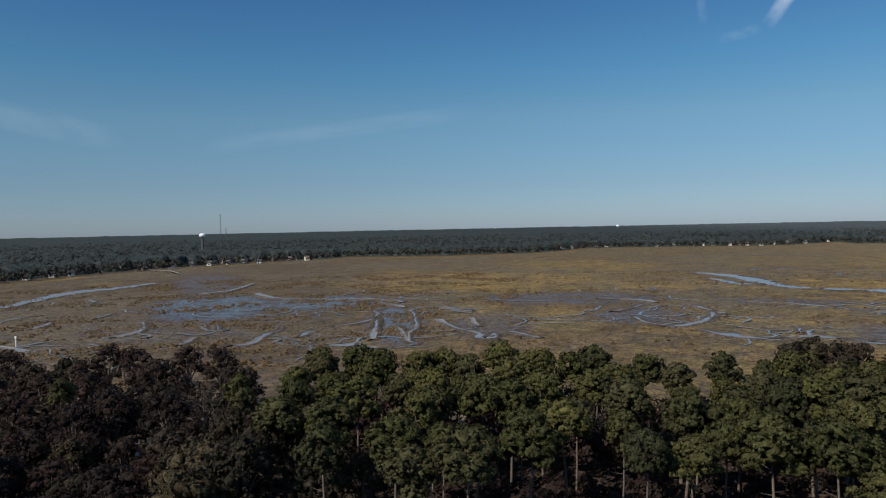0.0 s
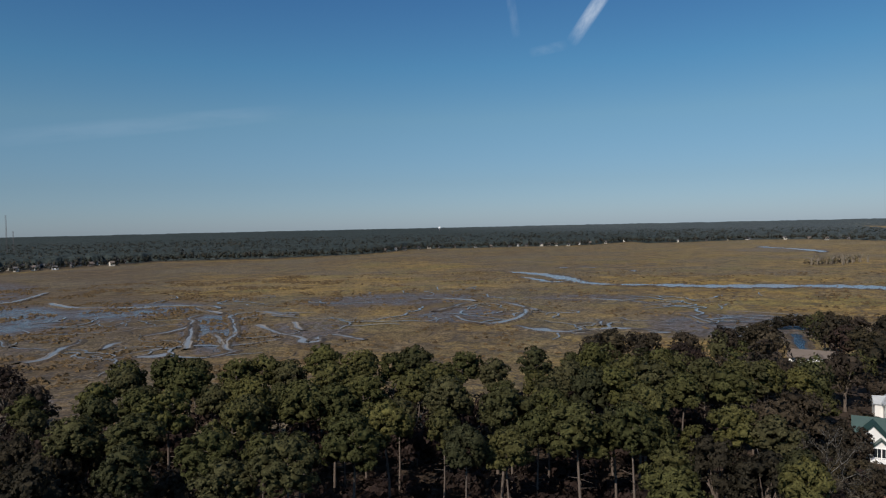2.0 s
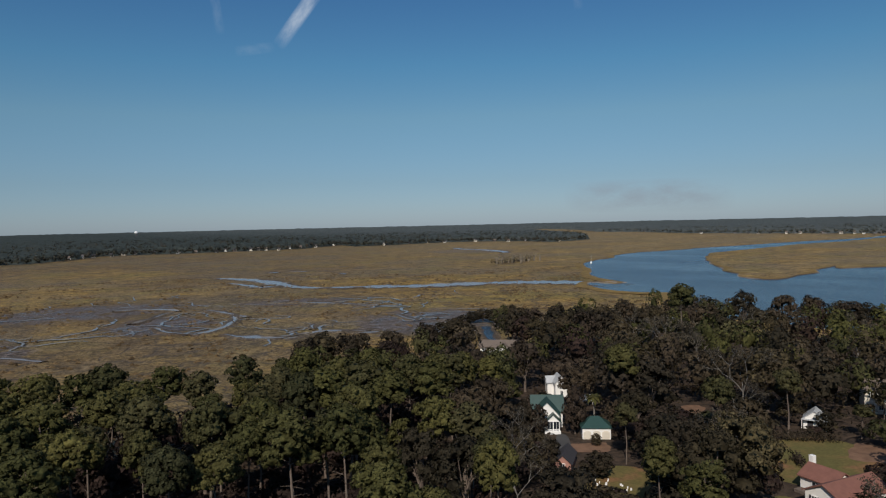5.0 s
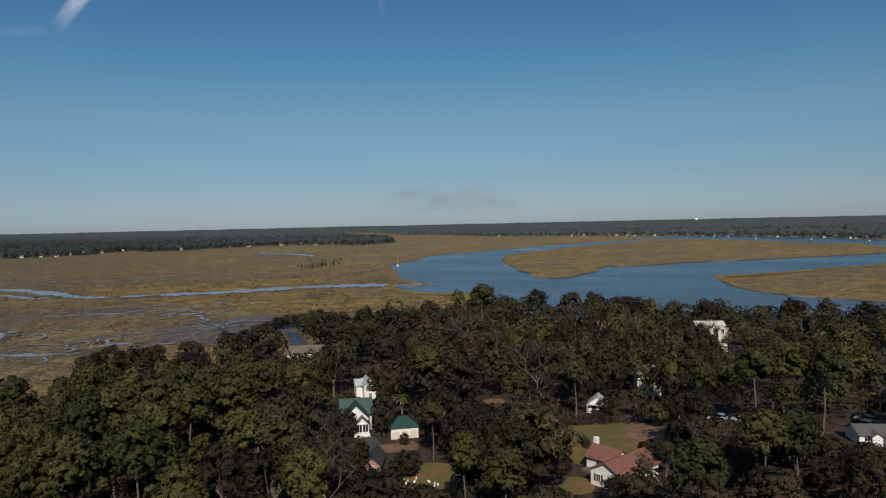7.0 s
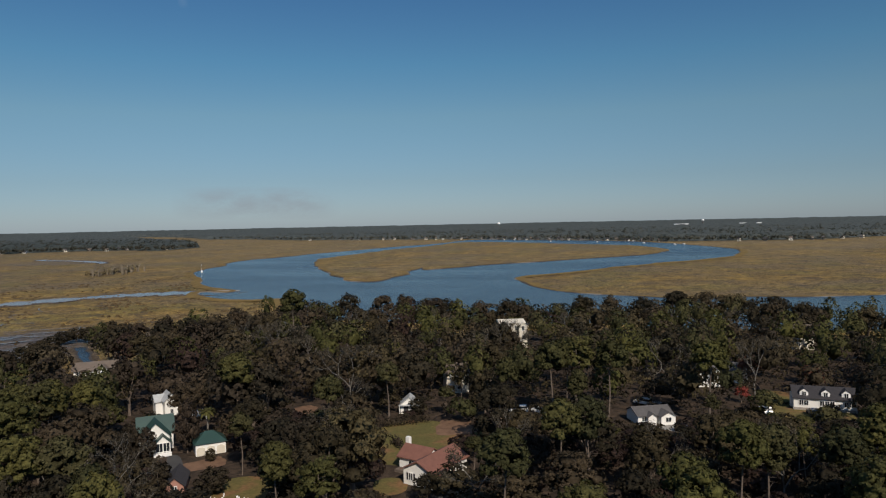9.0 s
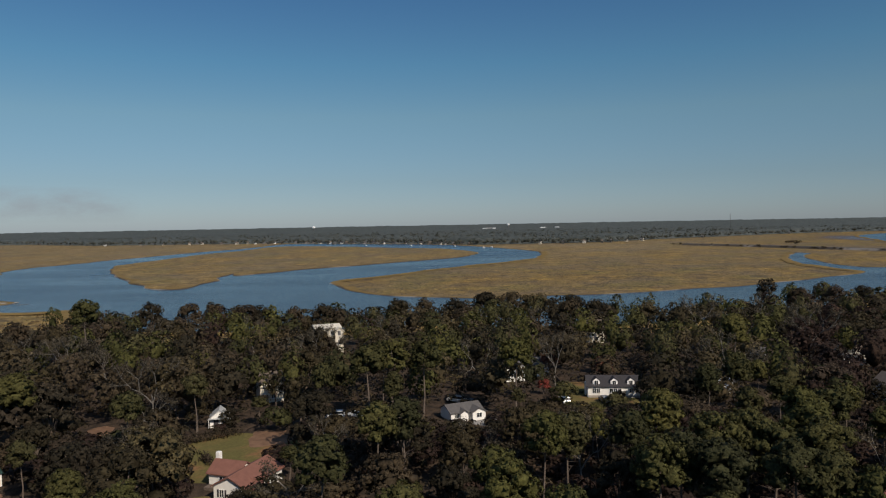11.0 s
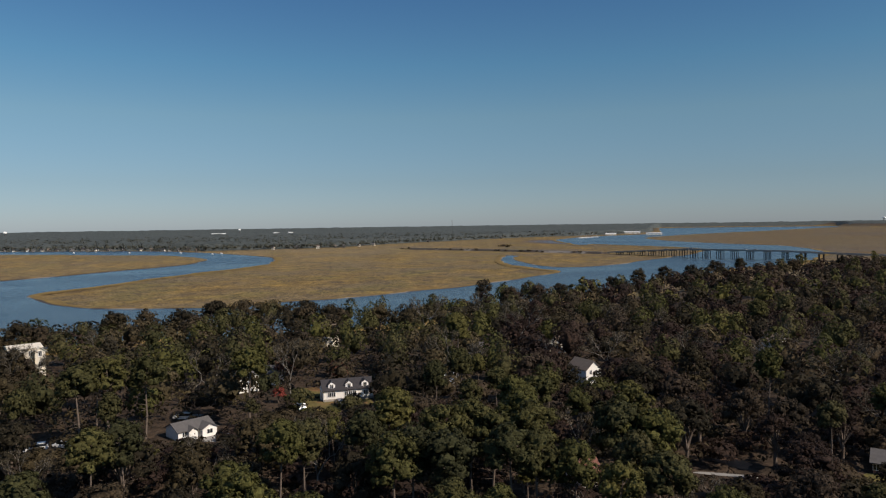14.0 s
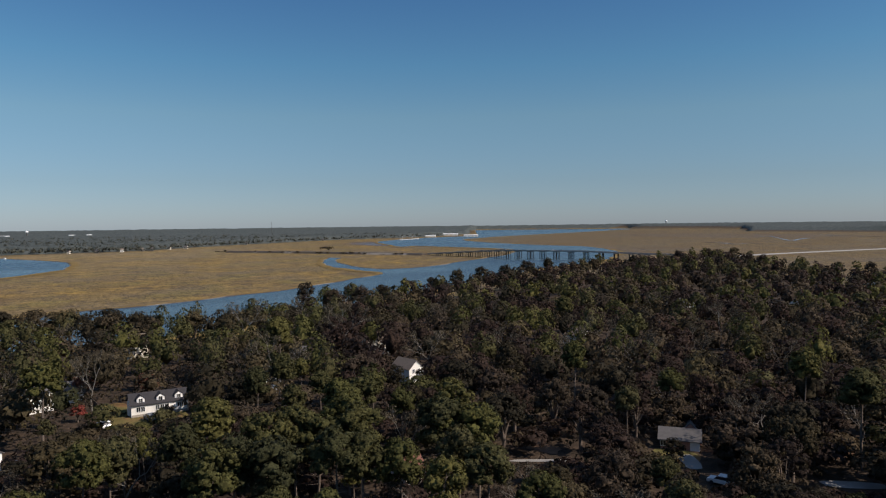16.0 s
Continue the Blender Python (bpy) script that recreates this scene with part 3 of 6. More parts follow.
CREEKS_EAST = [
    [(306, 690, 18.3), (309, 680, 12)],
    [(345, 611, 5.3), (343, 597, 5.2)],
    [(139, 294, 4.5), (141, 293, 4.5)],
    [(184, 416, 2.9), (197, 401, 5.5), (206, 387, 7.9), (213, 378, 5.2)],
    [(213, 383, 3.8), (217, 364, 4), (223, 351, 4.2)],
    [(157, 279, 3.6), (162, 267, 4), (168, 264, 5.7)],
    [(223, 590, 5.2), (225, 559, 9.8), (226, 530, 13.5), (234, 528, 20.6)],
    [(128, 277, 7.4), (138, 281, 6.1), (148, 284, 5.6), (157, 280, 6), (165, 269, 5.7)],
    [(207, 310, 1.6), (203, 293, 3.1), (201, 282, 2.4)]]
CREEKS_FAR = [
    [(236, 658, 10.6), (246, 630, 17.8), (252, 589, 23.8), (249, 543, 21.3), (246, 510, 13.3), (252, 486, 12.2), (261, 480, 10)],
    [(261, 480, 10), (268, 474, 19.9), (278, 467, 9.9), (287, 460, 28.9), (305, 441, 28.6), (337, 423, 32.9), (363, 410, 28.5), (387, 391, 33.4), (405, 367, 34.8), (409, 343, 33.6), (406, 315, 39.9)],
    [(830, 1010, 12), (804, 992, 22), (793, 906, 26), (754, 812, 22), (730, 790, 8)],
    [(250, 222, 4), (262, 213, 7), (275, 205, 9), (300, 190, 9)],
    [(330, 690, 9), (336, 668, 8)]]
CREEKS_SOUTH = [
    [(1027, -1268, 5), (979, -1253, 9), (911, -1209, 9), (912, -1254, 8), (869, -1241, 5)],
    [(1223, -1720, 5), (1281, -1854, 8), (1102, -1640, 8), (964, -1476, 14), (1006, -1567, 16), (1052, -1670, 16), (1065, -1732, 8)],
    [(1292, -2125, 6), (1163, -1996, 10), (1076, -1953, 10), (997, -1915, 8)]]


def creek(pts, water=M_CREEK):
    line = spline(pts, False, 2)
    c = wander(line[:, :2], 11, 1.2, 2)
    t = np.gradient(c, axis=0)
    t /= np.maximum(np.hypot(t[:, 0], t[:, 1]), 1e-6)[:, None]
    nr = np.stack([-t[:, 1], t[:, 0]], 1)
    w = np.maximum(line[:, 2], 1.2) * np.where(line[:, 2] < 9, 0.34, 0.46) * np.array([0.8 + 0.5 * noise.noise(Vector((q[0] / 9, q[1] / 9, 4))) + 0.5 * noise.noise(Vector((q[0] / 3.5, q[1] / 3.5, 6))) for q in c])
    w[0], w[-1] = w[0] * 0.2, w[-1] * 0.2
    l, r = c + nr * w[:, None], c - nr * w[:, None]
    n = len(c)
    verts = [(q[0], q[1], 0.22) for q in l] + [(q[0], q[1], 0.22) for q in r]
    ob = tagged(new("tidal_creek", arr_mesh("tidal_creek", verts, [(i, n + i, n + i + 1, i + 1) for i in range(n - 1)], [water])), "narrow blue creek between mud banks", "water", "tidal creeks", "structure")
    for side, sg in ((l, 1), (r, -1)):
        lip("mud_bank", side, False, [(sg * o, h) for o, h in ((-0.5, 0.1), (0.0, 0.26), (0.3, 0.42), (0.9, 0.5), (2.0, 0.35), (3.5, -0.3))], [M_BANK, M_GROUND], [0, 0, 0, 1, 1], ob)


for row in CREEKS_WEST + CREEKS_FLAT + CREEKS_NEAR + CREEKS_MIDDLE + CREEKS_EAST + CREEKS_FAR + CREEKS_SOUTH:
    creek(row)
creek([(188, 211, 4), (196, 221, 7), (205, 233, 7), (212, 241, 4)], M_WATER)


def drains():
    """Hair-thin winding runnels over the mud flats."""
    rng = rng_of(81)
    verts, faces = [], []
    for _ in range(110):
        cx, cy, rx, ry = ((-170, 430, 150, 110), (-60, 370, 110, 90), (-120, 300, 110, 40), (150, 370, 120, 60), (60, 440, 120, 60), (210, 330, 70, 50))[int(rng.integers(6))]
        p = np.array([cx + rng.uniform(-1, 1) * rx, cy + rng.uniform(-1, 1) * ry])
        a = rng.uniform(0, 6.28)
        w0, n = rng.uniform(0.25, 0.9), int(rng.integers(8, 30))
        row = []
        for i in range(n):
            a += rng.normal() * 0.45
            p = p + 3.2 * np.array([math.cos(a), math.sin(a)])
            row.append((p.copy(), a, w0 * (0.25 + 0.75 * math.sin(math.pi * (i + 0.4) / n)) * rng.uniform(0.7, 1.3)))
        o = len(verts)
        for q, b, w in row:
            for sg in (1, -1):
                verts.append((q[0] - math.sin(b) * w * sg, q[1] + math.cos(b) * w * sg, 0.16))
        faces += [(o + 2 * i, o + 2 * i + 1, o + 2 * i + 3, o + 2 * i + 2) for i in range(n - 1)]
    tagged(new("mud_runnels", arr_mesh("mud_runnels", verts, faces, [M_CREEK])), "thin wet runnels shining on the mud flat", "water", kind="stuff")


def tussocks():
    """Clumps of brown cordgrass on the nearer marsh."""
    rng = rng_of(83)
    n = 24000
    a = np.where(rng.random(n) < 0.6, rng.uniform(-40, 6, n), rng.uniform(-40, 62, n))
    d = np.sqrt(rng.uniform(170 ** 2, 720 ** 2, n))
    x, y = d * np.sin(np.radians(a)), d * np.cos(np.radians(a))
    patch = wave(x, y, 38, 21) + 0.6 * wave(x, y, 13, 22)
    ok = (patch > 0.12) & (d > np.interp(a, EDGE_A, EDGE_D) + 8)
    ok &= ~np.array([w > 0 and within(p, river_line) for w, p in zip(ok, np.stack([x, y], 1))])
    x, y = x[ok], y[ok]
    n = len(x)
    verts = np.zeros((n, 9, 3))
    for k in range(8):
        r = rng.uniform(0.5, 1.7, n) * (1.0 if k % 2 else 0.75)
        verts[:, k, 0], verts[:, k, 1] = x + r * math.cos(k * 0.785) * 1.2, y + r * math.sin(k * 0.785) * 1.2
        verts[:, k, 2] = -0.2
    verts[:, 8] = np.stack([x + rng.normal(size=n) * 0.4, y + rng.normal(size=n) * 0.4, rng.uniform(0.25, 0.75, n)], 1)
    b = np.arange(n)[:, None, None] * 9
    f = (b + np.array([[k, (k + 1) % 8, 8] for k in range(8)])[None]).reshape(-1, 3)
    tagged(new("cordgrass_tussocks", arr_mesh("cordgrass_tussocks", verts.reshape(-1, 3).tolist(), f, [M_TUSSOCK])), "brown cordgrass clumps standing on the mud", "grass", kind="stuff")


drains()
tussocks()


# ---------------------------------------------------------------- trees
def unit(v):
    return v / np.maximum(np.linalg.norm(v, axis=1), 1e-6)[:, None]


def leaf_triangles(pos, nrm, size, rng, slim=0.8):
    """A leaf spray at each place, facing roughly along its normal."""
    n = len(pos)
    f = unit(nrm + rng.normal(size=(n, 3)) * 0.3)
    u = unit(np.cross(f, rng.normal(size=(n, 3))))
    w = np.cross(f, u)
    s = (size * (0.6 + 0.8 * rng.random(n)))[:, None]
    v = np.stack([pos + u * s, pos - u * s * 0.5 + w * s * slim, pos - u * s * 0.5 - w * s * slim], 1).reshape(-1, 3)
    return v, np.arange(n * 3).reshape(-1, 3), np.repeat(nrm, 3, 0)


def leaves(centres, radii, per, size, rng, flat=0.75, slim=0.8):
    """Sprays scattered over lumps; each lies roughly along its lump's skin."""
    c, r = np.repeat(centres, per, 0), np.repeat(radii, per)
    d = rng.normal(size=(len(c), 3))
    d[:, 2] = d[:, 2] * 0.9 + 0.25
    d = unit(d)
    pos = c + d * (r * (0.65 + 0.45 * rng.random(len(c))))[:, None] * np.array([1, 1, flat])
    return leaf_triangles(pos, unit(d + rng.normal(size=d.shape) * 0.2), size, rng, slim)


def crown_of(lobes, heart, flat, tufts, per, tuft_r, size, rng, core=0.8):
    """Boughs as rounded lobes whose skin is a close pack of small tufts of leaf sprays, each lobe opaque within."""
    lc = np.array([q[0] for q in lobes], float)
    lr = np.array([q[1] for q in lobes], float)
    share = rng.choice(len(lobes), tufts * 3, p=lr ** 2 / np.sum(lr ** 2))
    d = rng.normal(size=(tufts * 3, 3))
    d[:, 2] = d[:, 2] * 0.9 + 0.35
    d = unit(d)
    tc = lc[share] + d * lr[share][:, None] * np.array([1, 1, flat])
    gap = np.linalg.norm((tc[:, None] - lc[None]) / np.array([1, 1, flat]), axis=2) / lr[None]
    gap[np.arange(len(tc)), share] = 9
    keep = np.nonzero((gap.min(1) > 0.92) & (d[:, 2] > -0.55))[0][:tufts]
    tc, ld = tc[keep], d[keep]
    out = unit(tc - np.array(heart))
    tr = tuft_r * rng.uniform(0.7, 1.3, len(tc))
    td = unit(rng.normal(size=(len(tc) * per, 3)) + np.repeat(ld, per, 0) * 0.9)
    pos = np.repeat(tc, per, 0) + td * np.repeat(tr, per)[:, None] * (0.55 + 0.5 * rng.random(len(td)))[:, None]
    nrm = unit(td * 0.7 + np.repeat(ld * 0.5 + out * 0.25, per, 0) + rng.normal(size=td.shape) * 0.14)
    spray = leaf_triangles(pos, nrm, size, rng, 0.7)
    return both(spray, hearts(lc, lr * core, flat, rng, 1 if len(lobes) > 12 else 2))


def icosphere(level):
    bm = bmesh.new()
    bmesh.ops.create_icosphere(bm, subdivisions=level, radius=1.0)
    v = np.array([q.co[:] for q in bm.verts])
    f = np.array([[q.index for q in p.verts] for p in bm.faces])
    bm.free()
    return v, f


BALLS = {1: icosphere(1), 2: icosphere(2)}


def hearts(centres, radii, flat, rng, level=2):
    """The dense inside of each bough: rough lumps that let no light through."""
    bv, bf = BALLS[level]
    vs, fs, ns = [], [], []
    for i, (c, r) in enumerate(zip(centres, radii)):
        vs.append(np.array(c) + bv * (1 + rng.uniform(-0.32, 0.12, len(bv)))[:, None] * r * np.array([1, 1, flat]))
        fs.append(bf + i * len(bv))
        ns.append(unit(bv + rng.normal(size=bv.shape) * 0.5))
    return np.concatenate(vs), np.concatenate(fs), np.concatenate(ns)


def both(a, b):
    return np.concatenate([a[0], b[0]]), np.concatenate([a[1], b[1] + len(a[0])]), np.concatenate([a[2], b[2]])


def limb(path, r0, r1, sides=5):
    """A tapered tube along a path: vertices and faces."""
    p = np.array(path, float)
    n = len(p)
    t = np.gradient(p, axis=0)
    t /= np.linalg.norm(t, axis=1)[:, None]
    verts, faces = [], []
    for i in range(n):
        a = np.cross(t[i], (0.3, 0.9, 0.1))
        a /= np.linalg.norm(a)
        b = np.cross(t[i], a)
        r = r0 + (r1 - r0) * i / (n - 1)
        for k in range(sides):
            f = 2 * math.pi * k / sides
            verts.append(p[i] + (a * math.cos(f) + b * math.sin(f)) * r)
    for i in range(n - 1):
        for k in range(sides):
            k2 = (k + 1) % sides
            faces.append((i * sides + k, i * sides + k2, (i + 1) * sides + k2, (i + 1) * sides + k))
    return verts, faces


def join_tubes(tubes):
    verts, faces = [], []
    for v, f in tubes:
        o = len(verts)
        verts += [tuple(q) for q in v]
        faces += [tuple(k + o for k in q) for q in f]
    return verts, faces


def pine_shape(rng, h=22.0, tufts=230, per=13, size=0.3):
    lean = rng.normal(size=2) * 0.5
    top = np.array([lean[0], lean[1], h - 1.6])
    trunk = [np.array([0, 0, -0.4]), top * 0.35 + rng.normal(size=3) * 0.15, top * 0.7 + rng.normal(size=3) * 0.2, top]
    tubes = [limb(trunk, 0.27, 0.06, 6)]
    R, Rz = rng.uniform(3.1, 4.1), h * rng.uniform(0.17, 0.23)
    heart = np.array([lean[0] * 0.7, lean[1] * 0.7, h - Rz * 1.15])
    lobes = [(heart + [0, 0, Rz * 0.62], rng.uniform(1.7, 2.2))]
    count = int(rng.integers(9, 13))
    for i in range(count):
        up = 0.62 - 1.2 * (i + 0.5) / count + rng.uniform(-0.1, 0.1)
        a, across = i * 2.4 + rng.uniform(-0.4, 0.4), math.sqrt(max(0.1, 1 - up * up))
        c = heart + np.array([math.cos(a) * across * R * 0.66, math.sin(a) * across * R * 0.66, up * Rz * 0.95]) * rng.uniform(0.85, 1.12)
        lobes.append((c, rng.uniform(1.25, 2.05)))
        base = top * (min(c[2], h - 3) / h)
        tubes.append(limb([np.array([base[0], base[1], c[2] - 1.2]), (base + c) * [0.5, 0.5, 0] + [0, 0, c[2] - 0.6], c], 0.09, 0.04, 3))
    for _ in range(5):
        zz = h * rng.uniform(0.3, 0.55)
        a = rng.uniform(0, 6.3)
        tubes.append(limb([(top[0] * zz / h, top[1] * zz / h, zz), (math.cos(a) * 1.9, math.sin(a) * 1.9, zz + 0.3)], 0.06, 0.02, 3))
    return join_tubes(tubes), crown_of(lobes, heart - [0, 0, Rz * 0.3], 0.8, tufts, per, 0.42, size, rng)


def oak_shape(rng, h=15.0, spread=6.2, tufts=260, per=13, size=0.3, core=0.8):
    tubes = [limb([(0, 0, -0.4), (0.1, 0.1, h * 0.2), (0.2, 0, h * 0.34)], 0.5, 0.34, 6)]
    lobes = []
    count = 13
    for i in range(count):
        a = i * 2.4 + rng.uniform(-0.5, 0.5)
        f = (i + 0.5) / count
        reach = spread * (0.12 + 0.62 * f ** 0.6) * rng.uniform(0.8, 1.12)
        zt = h * (0.88 - 0.42 * f ** 1.2) + rng.uniform(-0.7, 0.5)
        r = spread * rng.uniform(0.24, 0.38)
        tip = np.array((reach * math.cos(a), reach * math.sin(a), min(zt, h - r * 0.74)))
        tubes.append(limb([(0.1, 0, h * rng.uniform(0.2, 0.33)), (tip[0] * 0.45, tip[1] * 0.45, min(h * 0.5, tip[2])), tip], 0.24, 0.06, 4))
        lobes.append((tip, r))
    return join_tubes(tubes), crown_of(lobes, (0, 0, h * 0.42), 0.72, tufts, per, 0.5, size, rng, core)


def dense_shape(rng, h=12.0, size=0.28):
    """An evergreen whose dark foliage hangs to the ground."""
    tubes = [limb([(0, 0, -0.4), (0.05, 0, h * 0.4), (0, 0.05, h * 0.8)], 0.3, 0.08, 6)]
    lobes = [(np.array((0, 0, h * 0.86)), h * 0.12)]
    for i in range(15):
        f = (i + 0.5) / 15
        a, reach = i * 2.4, h * (0.10 + 0.20 * math.sin(math.pi * min(1, f * 0.8 + 0.12))) * rng.uniform(0.8, 1.1)
        lobes.append((np.array((reach * math.cos(a), reach * math.sin(a), h * (0.82 - 0.68 * f))), h * rng.uniform(0.12, 0.17)))
    return join_tubes(tubes), crown_of(lobes, (0, 0, h * 0.4), 0.95, 420, 10, 0.42, size, rng, 0.7)


def bare_shape(rng, h=16.0, per=14, size=0.3, spread=0.5, depth_most=5):
    """A thin-leaved tree whose crooked limbs show."""
    tubes, ends = [], []

    def grow(p, d, length, r, depth):
        q = p + d * length
        mid = (p + q) / 2 + rng.normal(size=3) * length * 0.07
        tubes.append(limb([p, mid, q], r, r * 0.6, 5 if depth == 0 else 3))
        if depth > 2:
            ends.append(q)
            ends.append(mid)
        if depth == depth_most:
            return
        for k in range(3 if depth in (0, 3) else 2):
            nd = d + rng.normal(size=3) * np.array([1, 1, 0.6]) * (spread if depth else spread * 1.2) + np.array([0, 0, 0.12])
            grow(q, nd / np.linalg.norm(nd), length * rng.uniform(0.62, 0.86), r * 0.66, depth + 1)

    grow(np.array([0, 0, -0.4]), np.array([0.03, 0.02, 1.0]), h * 0.24, 0.21, 0)
    e = np.array(ends)
    k = h / np.max(e[:, 2])
    tubes = [([np.array(q) * k for q in v], f) for v, f in tubes]
    return join_tubes(tubes), leaves(e * k, np.full(len(e), 0.75), per, size, rng, 0.8)


def tree(name, shape, wood, leaf, label, category="tree"):
    (tv, tf), (lv, lf, ln) = shape
    root = tagged(new(name), label, category)
    trunk = new("trunk", arr_mesh("trunk", tv, tf, [wood], True))
    crown = new("crown", arr_mesh("crown", lv.tolist(), lf, [leaf], normals=ln))
    trunk.parent = crown.parent = root
    return root


L_PINE = "tall pine with a bare trunk and clumped green crown"
L_OAK = "broad dark green live oak in the village woods"
L_RUST = "autumn hardwood with thin rusty brown leaves"
L_DENSE = "dense dark evergreen tree leafy down to the ground"
L_BARE = "pale almost leafless tree with grey mossy limbs"
PINES_HI = [pine_shape(rng_of(10 + i), 22.0, 300, 10, 0.27) for i in range(5)]
PINES_MID = [pine_shape(rng_of(20 + i), 22.0, 250, 9, 0.31) for i in range(4)]
OAKS_HI = [oak_shape(rng_of(30 + i), 15.0, 6.2, 330, 10, 0.25) for i in range(4)]
OAKS_MID = [oak_shape(rng_of(40 + i), 15.0, 6.2, 280, 9, 0.3) for i in range(4)]
RUSTS = [oak_shape(rng_of(50 + i), 15.5, 6.0, 220, 11, 0.23, 0.72) for i in range(3)]
DENSE = [dense_shape(rng_of(70 + i)) for i in range(3)]
BARES = [bare_shape(rng_of(60 + i), 17.0, 7, 0.2) for i in range(4)]

# clearings: x, y, radius
CLEAR = [(112, 107, 6), (135, 126, 4), (114.5, 97, 6), (162.5, 179, 8), (115, 51, 8.5), (113, 44, 4), (135, 59, 13), (185, -23, 8), (178, -15, 6), (163, 15, 6.5), (181, -90, 6), (97, -108, 6), (97, 78, 7), (107, 92, 4),
         (97, 88, 4), (173.6, -5.4, 3), (222, 63, 6), (177, 66, 3), (154, 70, 3), (90, -103, 4), (111.4, -85.6, 2.0), (106.3, -79.8, 2.0), (148, 94.5, 3), (108.5, 93.2, 3.5), (106, 99, 2), (161, 44, 3), (161, 39, 2), (107, -74, 2.5), (105, -79, 2.5), (112, -54, 3), (68, -117.5, 3), (80, -98.7, 2.5), (123.6, 104.4, 1.5), (133.4, 115.0, 2)]
# what stays in sight: bearing, half width in degrees, distance, height of the lowest thing seen
SIGHT = [(46.2, 1.45, 152, 2.8), (47.0, 0.7, 180, 4.2), (50, 1.1, 147, 3.0), (42.2, 1.2, 234, 4.6), (66.4, 3.0, 113, 2.6), (67.0, 3.0, 150, 2.5), (97, 2.7, 180, 2.4), (93.3, 1.2, 190, 2.8), (84.6, 1.9, 160, 3.0), (49.4, 1.1, 140, 2.6), (64.0, 0.5, 118, 2.6),
         (116.5, 1.0, 196, 3.4), (138, 1.9, 142, 2.7), (139.5, 0.5, 133, 2.6), (74.6, 0.3, 226, 9.0), (41.3, 0.3, 300, 0.5), (48.0, 0.4, 128, 4.0), (51.5, 1.3, 122, 2.6), (129, 0.8, 135, 2.5), (65.7, 0.5, 168, 3), (91.4, 0.1, 209, 6.0), (91.8, 0.25, 174, 3.6), (69.5, 0.45, 188, 4.5), (107.9, 0.1, 227, 6.5),
         (74.7, 0.12, 165, 3.6), (76.3, 0.1, 164, 3.6), (57.5, 0.6, 174, 2.7), (47.4, 0.5, 147, 2.6), (128.0, 0.6, 139, 2.6), (124.0, 0.4, 129, 2.6), (126.6, 0.7, 132, 2.6), (149.8, 1.6, 133, 2.6), (141.0, 0.5, 126, 2.8), (49.3, 0.5, 174, 3.4), (49.9, 0.4, 160, 4.5)]


# places on which the sun falls: x, y, radius
LIT = [(135, 124, 3), (112, 105, 4), (114.5, 96, 4), (113, 49, 6), (131, 60, 8), (184, -25, 7), (181, -92, 4), (162, 12, 5), (97, 78, 5), (97, 86, 3), (95, -105, 4), (107, 92, 3)]


def headroom(x, y, r):
    """The height to which a tree may grow here without hiding a house."""
    a, d = float(bearing(x, y)), math.hypot(x, y)
    best = 99.0
    for b, half, dist, z in SIGHT:
        if d < dist and abs(a - b) < half + math.degrees(r / d) * 0.75:
            best = min(best, EYE + (z - EYE) * d / dist)
    for cx, cy, r2 in LIT:
        along = (x - cx) * math.sin(sa) + (y - cy) * math.cos(sa)
        across = abs((x - cx) * math.cos(sa) - (y - cy) * math.sin(sa))
        if 0 < along < 34 and across < r2 + r * 0.8:
            best = min(best, 4.0 + max(0.0, along - r) * math.tan(se))
    for cx, cy, r2 in CLEAR:
        if math.hypot(x - cx, y - cy) < r2 + r * 0.5:
            best = 0
    return best


PLACED = []


def free(x, y, gap):
    for px, py in PLACED:
        if abs(px - x) < gap and abs(py - y) < gap and (px - x) ** 2 + (py - y) ** 2 < gap * gap:
            return False
    return True


PROTO = {}


def plant(kind, x, y, height, width, rng, hi, z=2.45):
    """One tree of its own: kind, place, height and width scale."""
    pools = {"pine": (PINES_HI if hi else PINES_MID, M_BARK, M_PINE, L_PINE, 22.6, "pine_tree"), "oak": (OAKS_HI if hi else OAKS_MID, M_BARK, M_OAK, L_OAK, 15.4, "oak_tree"),
             "evergreen": (DENSE, M_BARK, M_OAK, L_DENSE, 12.2, "evergreen_tree"), "rust": (RUSTS, M_BARK, M_RUST, L_RUST, 16.5, "autumn_tree"), "bare": (BARES, M_LIMB, M_MOSS, L_BARE, 17.0, "bare_tree")}
    pool, wood, leaf, label, full, name = pools[kind]
    v = int(rng.integers(len(pool)))
    s = height / full
    m = Matrix.LocRotScale((x, y, z), Euler((0, 0, rng.uniform(0, 6.28))), (s * width, s * width, s))
    key = (kind, v, hi)
    if key not in PROTO:
        PROTO[key] = tree(name, pool[v], wood, leaf, label)
        tagged(PROTO[key], group=name.replace("_", " ") + "s of the village woods")
        PROTO[key].matrix_basis = m
    else:
        sc = PROTO[key].scale.copy()
        PROTO[key].scale = (1, 1, 1)
        copy_thing(PROTO[key], m)
        PROTO[key].scale = sc
    PLACED.append((x, y))


COUNT = {"pine": 0, "oak": 0, "rust": 0, "bare": 0}


def pick_kind(a, rng):
    pine = np.interp(a, [-40, -17, -12, 28, 40, 60, 95, 105, 130, 160], [0.02, 0.04, 0.85, 0.8, 0.35, 0.25, 0.4, 0.4, 0.25, 0.2])
    u = rng.random()
    if u < pine:
        return "pine"
    v = rng.random()
    if a < -14:
        return "rust" if v < 0.85 else "oak"
    if a > 110 and v < 0.4:
        return "rust"
    return "oak" if v < 0.84 else ("rust" if v < 0.92 else "bare")


